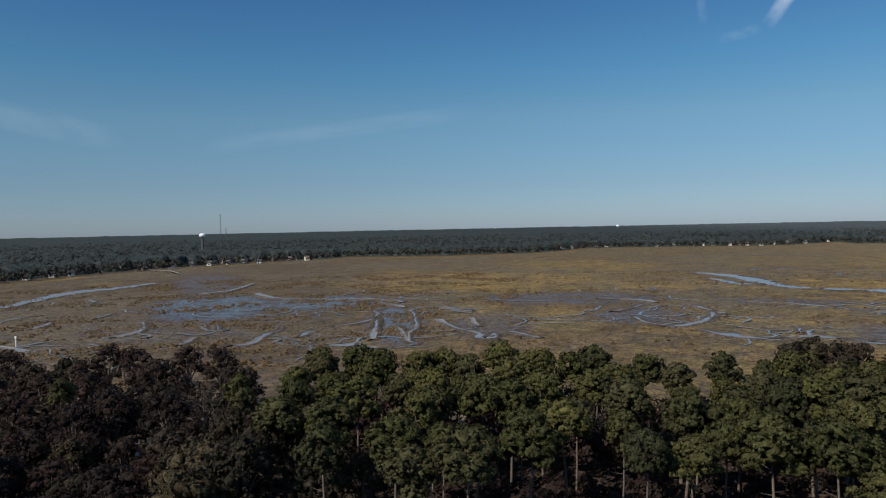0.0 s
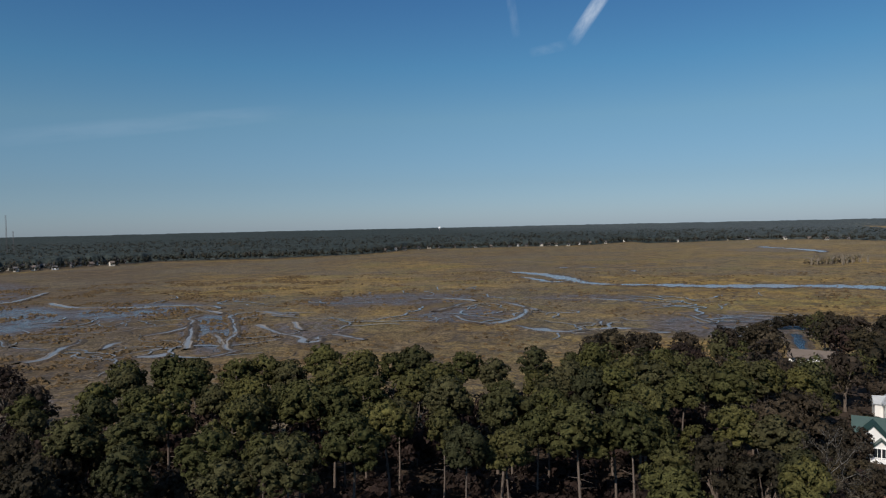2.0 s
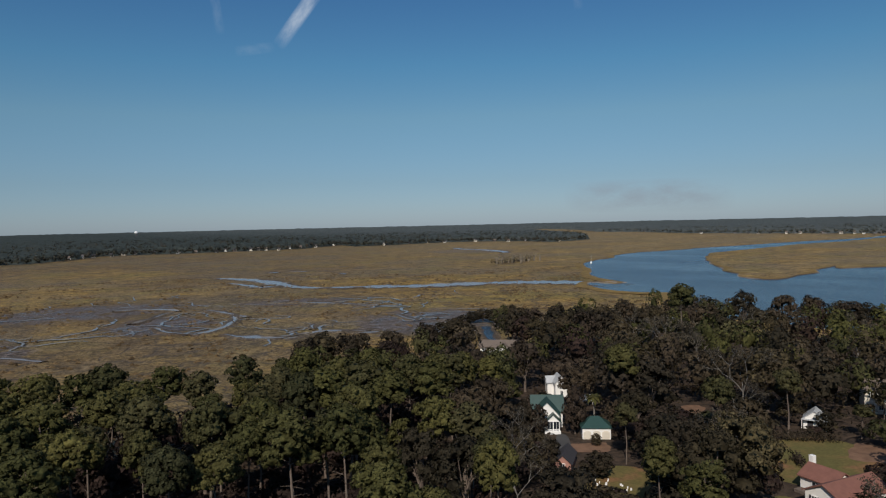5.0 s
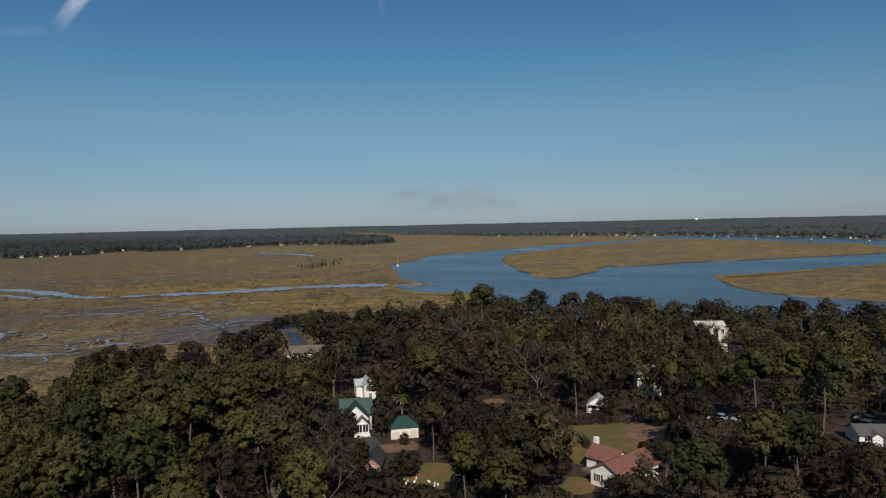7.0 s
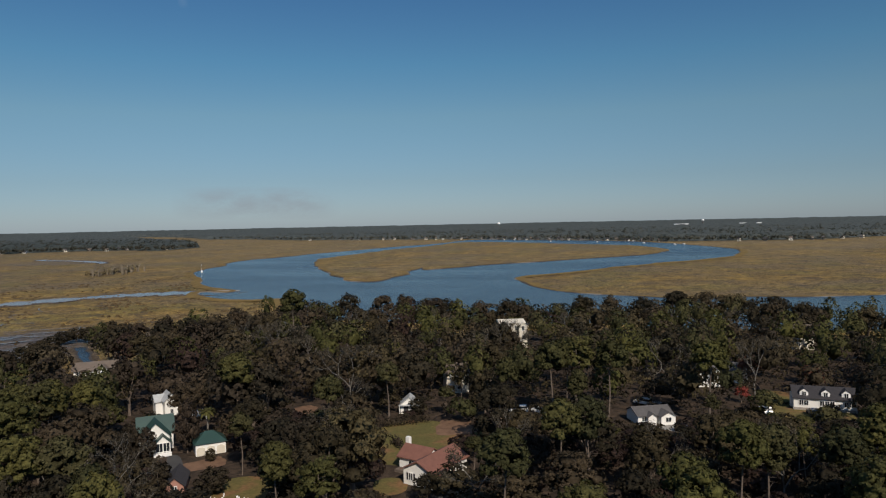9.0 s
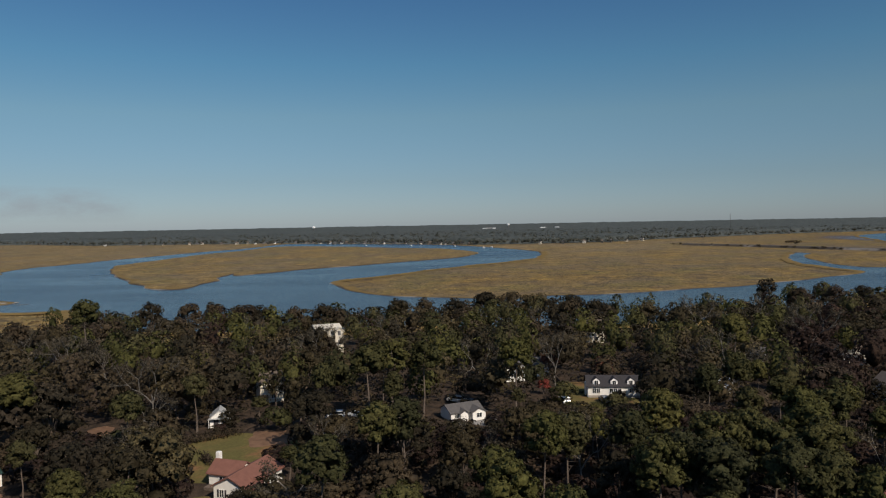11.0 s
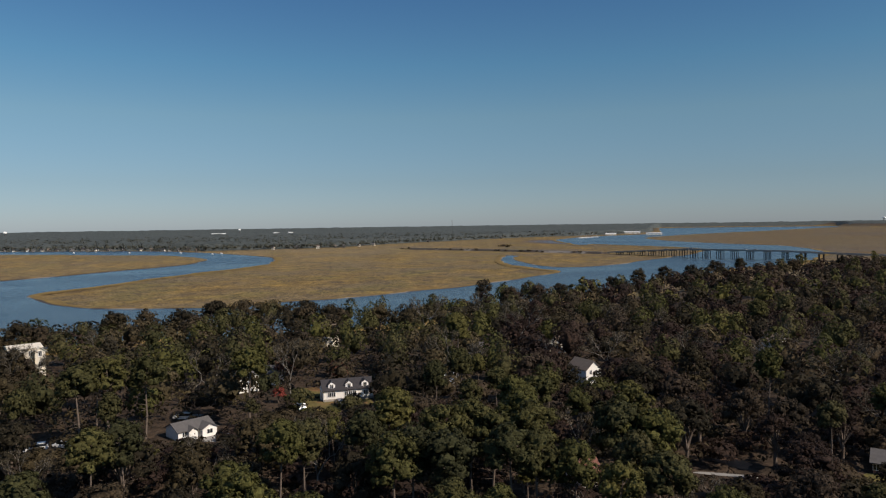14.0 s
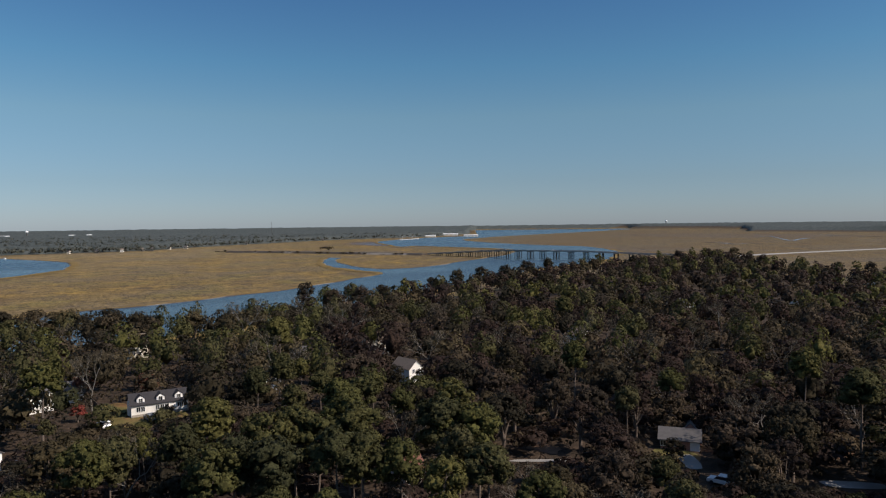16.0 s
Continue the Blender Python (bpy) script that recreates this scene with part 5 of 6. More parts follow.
def wing(root, cx, cy, w, d, h, r, axis, wall, roof, base=0.0, over=0.4):
    """A gabled block: axis y has its gable to the front, axis x its eaves."""
    m = Matrix.Translation((cx, cy, base)) @ (Matrix.Rotation(radians(90), 4, "Z") if axis == "x" else Matrix.Identity(4))
    a, b = (w, d) if axis == "y" else (d, w)
    bm = bmesh.new()
    prism(bm, [(-a / 2, -0.3), (a / 2, -0.3), (a / 2, h), (0, h + r), (-a / 2, h)], -b / 2, b / 2)
    bm.transform(m)
    part("wall", bm, wall, root)
    bm = bmesh.new()
    e = over * 2 * r / a
    prism(bm, [(-a / 2 - over, h - e + 0.03), (0, h + r + 0.03), (a / 2 + over, h - e + 0.03), (a / 2 + over, h - e + 0.2), (0, h + r + 0.22), (-a / 2 - over, h - e + 0.2)], -b / 2 - over, b / 2 + over)
    bm.transform(m)
    part("roof", bm, roof, root)


def rooted(name, x, y, extra, label, category, z=2.5):
    """The root of a thing that faces the drone's hover point, turned by extra degrees."""
    root = tagged(new(name), label, category)
    root.matrix_basis = pose(x, y, z, 0, 0, -math.degrees(math.atan2(x, y)) + extra)
    return root


def block(name, root, mat, dims, label=""):
    bm = bmesh.new()
    box(bm, *dims)
    bmesh.ops.bevel(bm, geom=list(bm.edges), offset=0.03, segments=1, affect="EDGES")
    return part(name, bm, mat, root, label)


def green_house():
    r = rooted("house", 111.5, 107.5, 2, "white gabled house with a green metal roof and screened porch", "house")
    wing(r, 0.2, 3.5, 7.2, 5.5, 3.9, 2.9, "x", M_WHITE, M_GREENROOF)
    wing(r, 0, -0.6, 5.6, 4.6, 3.9, 2.9, "y", M_WHITE, M_GREENROOF)
    wing(r, 1.3, -3.6, 3.0, 2.2, 2.9, 1.5, "y", M_WHITE, M_GREENROOF)
    block("porch_floor", r, M_TRIM, (-0.6, 3.0, -5.2, -4.72, -0.2, 0.75), "white porch steps")
    for x in (0.6, 2.0):
        window(r, x, -4.72, 1.9, 1.2, 1.75, 0)
        window(r, x, -4.72, 0.62, 1.2, 0.42, 0)
    for x in (-2.2, -1.5, -0.8):
        window(r, x, -2.92, 2.0, 0.52, 1.2, 0)
    window(r, -0.9, -2.92, 4.6, 0.7, 1.3, 0)
    window(r, -2.82, 0, 2.0, 0.8, 1.4, -90)
    r.scale = (0.93, 0.9, 0.94)


def white_cottage():
    r = rooted("cottage", 135.3, 125.7, 12, "tall white cottage with a pale metal roof", "house")
    wing(r, 0, 0, 3.8, 6.0, 4.4, 1.9, "y", M_WHITE, M_TIN)
    wing(r, -2.4, 1.9, 3.0, 3.6, 4.0, 1.5, "x", M_WHITE, M_TIN)
    window(r, 0.1, -3.02, 3.2, 0.8, 1.4, 0)
    window(r, 0.1, -3.02, 1.2, 0.8, 1.3, 0)
    r.scale = (0.8, 0.8, 0.84)


def hip_roof(root, w, d, h, r, over, mat):
    """A roof that slopes on all four sides."""
    bm = bmesh.new()
    x, y, k = w / 2 + over, d / 2 + over, w / 2 - d / 2 + 0.3
    low = [bm.verts.new(p) for p in ((-x, -y, h), (x, -y, h), (x, y, h), (-x, y, h))]
    top = [bm.verts.new(p) for p in ((-k, 0, h + r), (k, 0, h + r))]
    for f in ((low[0], low[1], top[1], top[0]), (low[2], low[3], top[0], top[1]), (low[1], low[2], top[1]), (low[3], low[0], top[0]), (low[3], low[2], low[1], low[0])):
        bm.faces.new(f)
    part("roof", bm, mat, root)


def garage():
    r = rooted("garage", 114.9, 96.8, 7, "white garage with arched doors and a green hipped roof", "garage")
    block("wall", r, M_WHITE, (-2.9, 2.9, -2.4, 2.4, -0.3, 2.35))
    hip_roof(r, 5.8, 4.8, 2.36, 1.9, 0.35, M_GREENROOF)
    for x in (-1.9, 0.0, 1.9):
        bm = bmesh.new()
        prism(bm, [(x - 0.8, 0.0)] + [(x - 0.8 * math.cos(math.pi * k / 8), 1.2 + 0.55 * math.sin(math.pi * k / 8)) for k in range(9)] + [(x + 0.8, 0.0)], -2.46, -2.39)
        part("garage_door", bm, M_CREAM, r, "arched cream garage door")


def red_house():
    r = rooted("house", 115.7, 47.6, -35, "low white house with a red roof and white chimney", "house")
    wing(r, 0, 0, 6.2, 11.0, 2.7, 1.6, "y", M_WHITE, M_REDROOF)
    wing(r, -5.2, 2.4, 5.8, 5.0, 2.5, 1.5, "x", M_WHITE, M_REDROOF)
    wing(r, 3.5, -2.6, 2.0, 2.4, 2.3, 1.0, "x", M_WHITE, M_REDROOF)
    block("chimney", r, M_WHITE, (-8.6, -7.8, 2.6, 3.4, 0, 5.2), "white chimney")
    for x in (-1.5, 1.5):
        window(r, x, -5.52, 1.5, 0.8, 1.2, 0)
        for q in (-0.72, 0.72):
            block("shutter", r, M_DARKROOF, (x + q - 0.18, x + q + 0.18, -5.58, -5.51, 0.85, 2.15), "dark green shutter")
    window(r, -5.2, -0.12, 1.5, 1.4, 1.0, 0)
    for y in (0.9, 3.2):
        window(r, 3.12, y, 1.5, 1.0, 1.1, 90)
    block("door", r, M_DARKROOF, (4.5, 4.56, -3.1, -2.2, 0.0, 2.05), "dark front door")
    block("deck", r, M_BARK, (-8.0, -3.6, -1.8, -0.15, -0.2, 0.5), "weathered wooden deck")


def cape_house():
    r = rooted("house", 184.9, -23.0, 8, "long white cottage with three dormers in a dark roof", "house")
    wing(r, 0, 0, 13.0, 6.4, 2.95, 2.0, "x", M_WHITE, M_DARKROOF)
    for x in (-4.3, 0.2, 4.4):
        wing(r, x, -1.7, 1.8, 2.2, 4.2, 0.75, "y", M_TRIM, M_DARKROOF, 0.0, 0.1)
        window(r, x, -2.82, 3.75, 0.8, 1.05, 0)
    for x in (-4.9, -3.9, -0.6, 0.45, 1.5, 4.4, 5.3):
        window(r, x, -3.22, 1.8, 0.85, 1.15, 0)
    block("foundation", r, M_PALE, (-6.4, 6.4, -3.3, -3.21, -0.3, 0.62), "pale lattice skirt under the house")
    block("chimney", r, M_WHITE, (-6.95, -6.52, -0.6, 0.6, 0, 3.4), "white wall vent stack")


def grey_house():
    r = rooted("house", 162.6, 13.2, 26, "low white house with a grey shingle roof", "house")
    wing(r, -1.2, 1.0, 9.2, 6.6, 2.3, 1.45, "x", M_WHITE, M_GREYROOF)
    wing(r, 1.5, -2.4, 3.8, 3.2, 2.3, 1.0, "y", M_WHITE, M_GREYROOF)
    wing(r, -2.4, -2.2, 2.2, 2.2, 2.2, 0.8, "y", M_WHITE, M_GREYROOF)
    window(r, 1.5, -4.02, 1.4, 1.4, 1.1, 0)
    window(r, -4.2, -2.32, 1.4, 1.0, 1.1, 0)
    window(r, 3.42, 1.0, 1.4, 1.0, 1.1, 90)
    r.scale = (0.88, 0.88, 0.86)


def gable_house():
    r = rooted("house", 181, -90.4, -50, "two-storey white house with a brown roof, its gable in the sun", "house")
    wing(r, 0, 0, 9.0, 6.2, 4.7, 2.5, "x", M_WHITE, M_TANROOF)
    window(r, 4.52, -1.2, 3.8, 0.8, 1.2, 90)
    window(r, 4.52, 1.2, 3.8, 0.8, 1.2, 90)
    window(r, 4.52, -1.2, 1.6, 0.8, 1.3, 90)
    block("lean_to", r, M_WHITE, (4.5, 5.6, -2.6, 1.2, 0, 1.4), "low white lean-to")
    r.scale = (0.85, 0.85, 0.88)


def grey_ranch():
    r = rooted("house", 98.0, -109.2, -2, "low brick ranch house with a grey roof", "house")
    wing(r, 0, 0, 8.8, 6.5, 2.4, 1.6, "x", M_BRICK, M_GREYROOF, 0.0, 0.7)
    wing(r, 2.4, 4.4, 5.0, 4.0, 2.6, 2.0, "y", M_BRICK, M_GREYROOF)
    block("door", r, M_TRIM, (2.4, 4.6, -3.32, -3.24, 0.0, 2.1), "white garage door")
    window(r, -1.2, -3.27, 1.3, 1.6, 1.1, 0)
    window(r, -3.8, -3.27, 1.3, 1.2, 1.1, 0)
    r.scale = (0.82, 0.82, 0.9)


def marsh_house():
    r = rooted("house", 162.5, 179, -6, "white house with a broad tan roof near the marsh", "house")
    wing(r, 0, 0, 12.0, 7.0, 3.0, 1.7, "x", M_WHITE, M_TANROOF, 0.0, 0.6)
    wing(r, 2.5, -4.0, 4.0, 3.0, 2.8, 1.2, "y", M_WHITE, M_TANROOF)
    for x in (-4.5, -2.0, 2.5):
        window(r, x, -3.52 if x < 1 else -5.52, 1.7, 1.0, 1.4, 0)
    r.scale = (0.98, 0.98, 0.98)


def brick_house():
    r = rooted("house", 96.4, 88.4, -8, "small pink brick house with a dark roof", "house")
    wing(r, 0, 0, 3.4, 8.0, 2.2, 1.5, "y", M_BRICK, M_DARKROOF)
    window(r, 0, -4.02, 1.4, 0.8, 1.1, 0)
    r.scale = (0.85, 0.85, 0.85)


def tall_house():
    r = rooted("house", 222, 63, 10, "tall white three-storey house half hidden by oaks", "house")
    wing(r, 0, 0, 8.0, 7.0, 12.4, 0.7, "x", M_CREAM, M_CREAM)
    wing(r, 3.2, -4.1, 2.6, 2.4, 11.6, 1.0, "y", M_CREAM, M_CREAM)
    for z in (2.0, 5.0, 8.0, 10.9):
        for x in (-3.0, -0.8, 1.2):
            window(r, x, -3.52, z, 0.8, 1.4, 0)
        window(r, 3.2, -5.32, z, 0.8, 1.4, 0)


def garden_shed():
    r = rooted("garden_shed", 154.2, 69.6, -4, "small white gabled shed behind the lawn hedge", "shed")
    wing(r, 0, 0, 4.2, 4.0, 2.1, 1.7, "y", M_WHITE, M_TIN, 0.0, 0.25)
    block("door", r, M_DARKROOF, (-1.3, -0.2, -2.06, -1.99, 0.0, 1.9), "dark open doorway")
    window(r, 1.0, -2.02, 1.3, 0.7, 0.8, 0)
    for x in (-2.3, 2.3):
        block("porch_post", r, M_TRIM, (x - 0.07, x + 0.07, -2.9, -2.76, -0.2, 2.0))
    block("porch_roof", r, M_TIN, (-2.5, 2.5, -3.0, -2.05, 2.0, 2.12))


garden_shed()


def village_house(x, y, w, h, turn, roof, label):
    r = rooted("house", x, y, turn, label, "house")
    wing(r, 0, 0, w, 6.0, h, 2.0, "x", M_CREAM if h > 5 else M_WHITE, roof)
    for k in range(int(w // 2.2)):
        window(r, -w / 2 + 1.2 + 2.1 * k, -3.02, 1.6, 0.8, 1.2, 0)
        if h > 4:
            window(r, -w / 2 + 1.2 + 2.1 * k, -3.02, 4.2, 0.8, 1.2, 0)


green_house()
white_cottage()
garage()
red_house()
cape_house()
grey_house()
gable_house()
grey_ranch()
marsh_house()
brick_house()
tall_house()
for row in ((177, 66, 6, 5.4, 10, M_TANROOF, "white two-storey house behind a round pine"), (202, 3, 6, 5.0, 16, M_GREYROOF, "white house deep among the oaks"),
            (209, -5, 5, 3.0, -12, M_GREYROOF, "low white house deep among the oaks"), (266, -27, 8, 6.0, 5, M_TANROOF, "pale house near the river bank"), (226, -101, 8, 5.2, 20, M_TANROOF, "cream house with a tan roof among oaks"),
            (217, -70, 4, 4.6, -10, M_GREYROOF, "narrow white house with a grey roof"), (254, -293, 9, 4.6, 15, M_GREYROOF, "white house far back in the woods"), (200, -171, 8, 4.0, -20, M_TANROOF, "house with a pale tan roof in the woods"),
            (228, -350, 8, 4.6, 0, M_GREYROOF, "white house far off in the woods"), (270, -493, 14, 4.6, 10, M_TRIM, "long pale house at the edge of the woods"), (111.5, -54.4, 4.0, 2.0, 25, M_REDROOF, "low house with a red roof under pines"), (186, -51, 3.2, 2.4, -15, M_TRIM, "little white shed beside tall pines")):
    village_house(*row)


# ---------------------------------------------------------------- yards
def flat_patch(name, cx, cy, rx, ry, turn, z, mat, label, category):
    pts = []
    for k in range(28):
        a = 2 * math.pi * k / 28
        q = 1 + (0.55 if mat is M_SOIL else 0.14) * noise.noise(Vector((cx + math.cos(a) * 1.3, cy + math.sin(a) * 1.3, 7)))
        u, v = rx * q * math.copysign(abs(math.cos(a)) ** 0.7, math.cos(a)), ry * q * math.copysign(abs(math.sin(a)) ** 0.7, math.sin(a))
        t = radians(turn)
        pts.append((cx + u * math.cos(t) - v * math.sin(t), cy + u * math.sin(t) + v * math.cos(t)))
    tagged(sheet(name, pts, z, mat), label, category, kind="structure")


flat_patch("lawn", 134, 59, 14, 12.5, -20, 2.53, M_LAWN, "sunlit lawn turning brown behind the red-roofed house", "lawn")
flat_patch("lawn", 98, 77, 8, 7, 40, 2.53, M_LAWN, "small green lawn with pale stones", "lawn")
flat_patch("lawn", 178, -19, 5, 10, 8, 2.53, M_LAWN, "green yard before the dormered house", "lawn")
flat_patch("lawn", 190, -13.2, 9, 3.6, -8, 2.53, M_LAWN, "green side yard beside the dormered house", "lawn")
flat_patch("lawn", 94, -103, 4.5, 5, 30, 2.53, M_LAWN, "green strip of lawn by the ranch house", "lawn")
flat_patch("lawn", 109, 53.5, 4, 3, 20, 2.53, M_LAWN, "narrow lawn beside the red-roofed house", "lawn")
flat_patch("driveway", 90.6, -103.4, 1.7, 4.2, 55, 2.55, M_CONC, "pale concrete driveway", "driveway")
flat_patch("bare_ground", 145, 54.5, 5.5, 4.5, 20, 2.54, M_SOIL, "bare reddish soil at the edge of the lawn", "soil")
flat_patch("bare_ground", 148, 94.5, 3.6, 2.6, 30, 2.54, M_SOIL, "small patch of reddish soil between the oaks", "soil")
flat_patch("bare_ground", 108.0, 93.0, 5.0, 2.6, -40, 2.54, M_SOIL, "bare brown yard before the white garage", "soil")
flat_patch("bare_ground", 111.4, -85.6, 3.0, 2.2, 30, 2.54, M_SOIL, "bare reddish yard beside the pale lane", "soil")
flat_patch("bare_ground", 79, -131, 4.0, 3.0, 20, 2.54, M_SOIL, "bare brown clearing under tall oaks", "soil")
flat_patch("driveway", 106.6, 98.2, 1.4, 5.5, -42, 2.555, M_ASPH, "dark asphalt drive beside the green-roofed house", "driveway")
flat_patch("lane", 68, -117.4, 1.7, 5.0, -40, 2.55, M_CONC, "pale lane under dark oaks", "road")
flat_patch("driveway", 106, 41, 7, 3.2, 30, 2.55, M_ASPH, "grey driveway in front of the house", "driveway")
flat_patch("driveway", 158, 6, 6, 3, 80, 2.55, M_CONC, "pale driveway beside the grey-roofed house", "driveway")
flat_patch("lane", 106.3, -79.8, 0.7, 5.6, -31.5, 2.55, M_CONC, "pale lane crossing the woods", "road")
flat_patch("lane", 70, 95, 8, 3, 35, 2.55, M_ASPH, "shaded lane under the oaks", "road")


def car(x, y, turn, paint, label, z=2.56):
    r = tagged(new("car"), label, "car")
    r.matrix_basis = pose(x, y, z, 0, 0, turn)
    bm = bmesh.new()
    prism(bm, [(-2.2, 0.35), (2.2, 0.35), (2.25, 0.75), (2.05, 0.95), (1.0, 1.02), (-2.1, 1.02), (-2.25, 0.75)], -0.9, 0.9)
    bmesh.ops.bevel(bm, geom=list(bm.edges), offset=0.06, segments=2, affect="EDGES")
    part("body", bm, paint, r)
    bm = bmesh.new()
    prism(bm, [(-2.0, 1.0), (1.05, 1.0), (0.4, 1.55), (-1.7, 1.6)], -0.8, 0.8)
    part("cabin", bm, M_GLASS, r, "dark car windows")
    bm = bmesh.new()
    prism(bm, [(-1.75, 1.58), (0.4, 1.53), (0.35, 1.63), (-1.7, 1.67)], -0.78, 0.78)
    part("car_roof", bm, paint, r)
    for wx in (-1.35, 1.35):
        for wy in (-0.88, 0.88):
            bm = bmesh.new()
            bmesh.ops.create_cone(bm, cap_ends=True, segments=14, radius1=0.34, radius2=0.34, depth=0.22, matrix=Matrix.Translation((wx, wy, 0.34)) @ Matrix.Rotation(radians(90), 4, "X"))
            part("wheel", bm, M_DARKROOF, r)


M_CARWHITE = plain("white_car_paint", (0.75, 0.75, 0.74), 0.25, 0.05, 1.0, 0.5)
M_CARGREY = plain("grey_car_paint", (0.25, 0.26, 0.27), 0.25, 0.08, 1.0, 0.5)
car(109.2, 42.6, 75, M_CARWHITE, "white car parked beside the red-roofed house")
car(161.2, 39.1, 60, M_CARWHITE, "white car parked between the oaks")
car(160.8, 44.2, 100, M_CARWHITE, "white van parked between the oaks")
car(176, 17, 70, M_CARWHITE, "white car parked behind the grey-roofed house")
car(173, 14, 60, M_CARGREY, "grey car parked behind the grey-roofed house")
car(177.2, -20.1, 10, M_CARGREY, "grey car on the dormered house's yard")
car(176.4, -10.2, 15, M_CARWHITE, "white pickup parked beside the yard fence")
car(80.0, -98.7, 20, M_CARWHITE, "white car parked under the oaks")


def pale_stone(x, y, h, turn):
    r = tagged(new("garden_stone"), "small pale stone standing on the lawn", "stone", "pale stones on the lawn")
    r.matrix_basis = pose(x, y, 2.5, 0, 0, turn)
    bm = bmesh.new()
    prism(bm, [(-0.16, -0.05), (0.16, -0.05), (0.16, h * 0.8), (0.08, h), (-0.08, h), (-0.16, h * 0.8)], -0.08, 0.08)
    bmesh.ops.bevel(bm, geom=list(bm.edges), offset=0.03, segments=1, affect="EDGES")
    part("slab", bm, M_TRIM, r)


srng = rng_of(91)
for k in range(16):
    pale_stone(92 + srng.uniform(0, 5), 73 + srng.uniform(0, 6), srng.uniform(0.25, 0.5), srng.uniform(-40, 40))
for k in range(9):
    pale_stone(92 + k * 0.35, 84.5 - k * 0.55, srng.uniform(0.3, 0.6), srng.uniform(-40, 40))


def hedge(x0, y0, x1, y1, h, label):
    rng = rng_of(92)
    n = int(math.hypot(x1 - x0, y1 - y0) / 0.5)
    t = (np.arange(n) + 0.5) / n
    c = np.stack([x0 + (x1 - x0) * t, y0 + (y1 - y0) * t, np.full(n, 2.5 + h * 0.45)], 1) + rng.normal(size=(n, 3)) * 0.2
    v, f, nr = leaves(c, np.full(n, h * 0.55), 60, 0.18, rng, 0.9)
    tagged(new("hedge", arr_mesh("hedge", v.tolist(), f, [M_OAK], normals=nr)), label, "hedge")


hedge(136, 75, 147, 62, 2.2, "trimmed green hedge behind the lawn")
hedge(174, -4, 178, -12, 1.6, "dark hedge along the yard")
hedge(128, 60, 131, 63, 1.6, "round green bush on the lawn")


def yard_fence():
    r = tagged(new("fence"), "dark board fence along the yard", "fence")
    a, b = Vector((200, -9.6, 2.5)), Vector((180.5, -11.6, 2.5))
    for k in range(27):
        p = a.lerp(b, k / 26)
        bm = bmesh.new()
        box(bm, p.x - 0.36, p.x + 0.36, p.y - 0.04, p.y + 0.04, 2.4, 4.1)
        part("board", bm, M_BARK, r)


yard_fence()


def utility_pole(x, y):
    r = tagged(new("utility_pole"), "wooden utility pole with a pale lamp", "pole")
    r.matrix_basis = pose(x, y, 2.4)
    v, f = limb([(0, 0, 0), (0, 0, 5), (0, 0, 9.5)], 0.16, 0.11, 8)
    q = new("pole", arr_mesh("pole", [tuple(p) for p in v], f, [M_BARK], True))
    q.parent = r
    block("crossarm", r, M_BARK, (-1.0, 1.0, -0.08, 0.08, 8.6, 8.8))
    block("lamp", r, M_TRIM, (-0.6, -0.1, -0.5, 0.0, 6.6, 7.2), "pale lamp housing")


utility_pole(-54, 121)


def palm(x, y, h):
    """A cabbage palm: bare trunk and a head of drooping fronds."""
    rng = rng_of(int(x))
    root = tagged(new("palm_tree"), "cabbage palm with a bare grey trunk beside the garage", "palm tree")
    root.matrix_basis = pose(x, y, 2.45)
    v, f = limb([(0, 0, -0.2), (0.1, 0, h * 0.5), (0, 0.1, h)], 0.22, 0.17, 8)
    new("trunk", arr_mesh("trunk", [tuple(p) for p in v], f, [M_LIMB], True)).parent = root
    for k in range(22):
        a, lift = k * 2.4, 1.1 - 1.7 * k / 22
        rows = []
        for j in range(6):
            q = j / 5
            r, z = 1.9 * math.sin(min(1.5, q * 1.4)), h + lift * 1.3 * q - 1.1 * q * q
            wide = 0.42 * math.sin(math.pi * min(0.98, q + 0.06)) + 0.03
            for o in (-1, 0, 1):
                rows.append((math.cos(a) * r - math.sin(a) * o * wide, math.sin(a) * r + math.cos(a) * o * wide, z - 0.12 * abs(o) + rng.uniform(-0.04, 0.04)))
        fr = [(j * 3 + o, j * 3 + o + 1, j * 3 + o + 4, j * 3 + o + 3) for j in range(5) for o in (0, 1)]
        new("frond", arr_mesh("frond", rows, fr, [M_PINE])).parent = root


palm(123.6, 104.4, 5.6)


def white_deck(x, y):
    r = rooted("garden_deck", x, y, 20, "white railed garden deck behind the houses", "deck")
    block("platform", r, M_TRIM, (-1.4, 1.4, -1.1, 1.1, 0.9, 1.1))
    for u in (-1.3, 0.0, 1.3):
        block("post", r, M_TRIM, (u - 0.08, u + 0.08, -1.1, -0.94, -0.2, 2.0))
        block("post", r, M_TRIM, (u - 0.08, u + 0.08, 0.94, 1.1, -0.2, 2.0))
    for z in (1.45, 1.9):
        block("rail", r, M_TRIM, (-1.38, 1.38, -1.06, -0.98, z, z + 0.1))


white_deck(133.4, 115.0)


# ---------------------------------------------------------------- the bridge
ROADLINE = [(1300, -305), (1222, -359), (1134, -411), (1054, -456), (979, -494), (906, -521), (840, -541), (772, -558), (719, -580), (668, -610), (625, -645), (585, -680)]


def deck_height(x):
    return 2.6 + 8.2 * float(np.clip((930 - x) / 140, 0, 1)) - 4.5 * float(np.clip((680 - x) / 95, 0, 1))


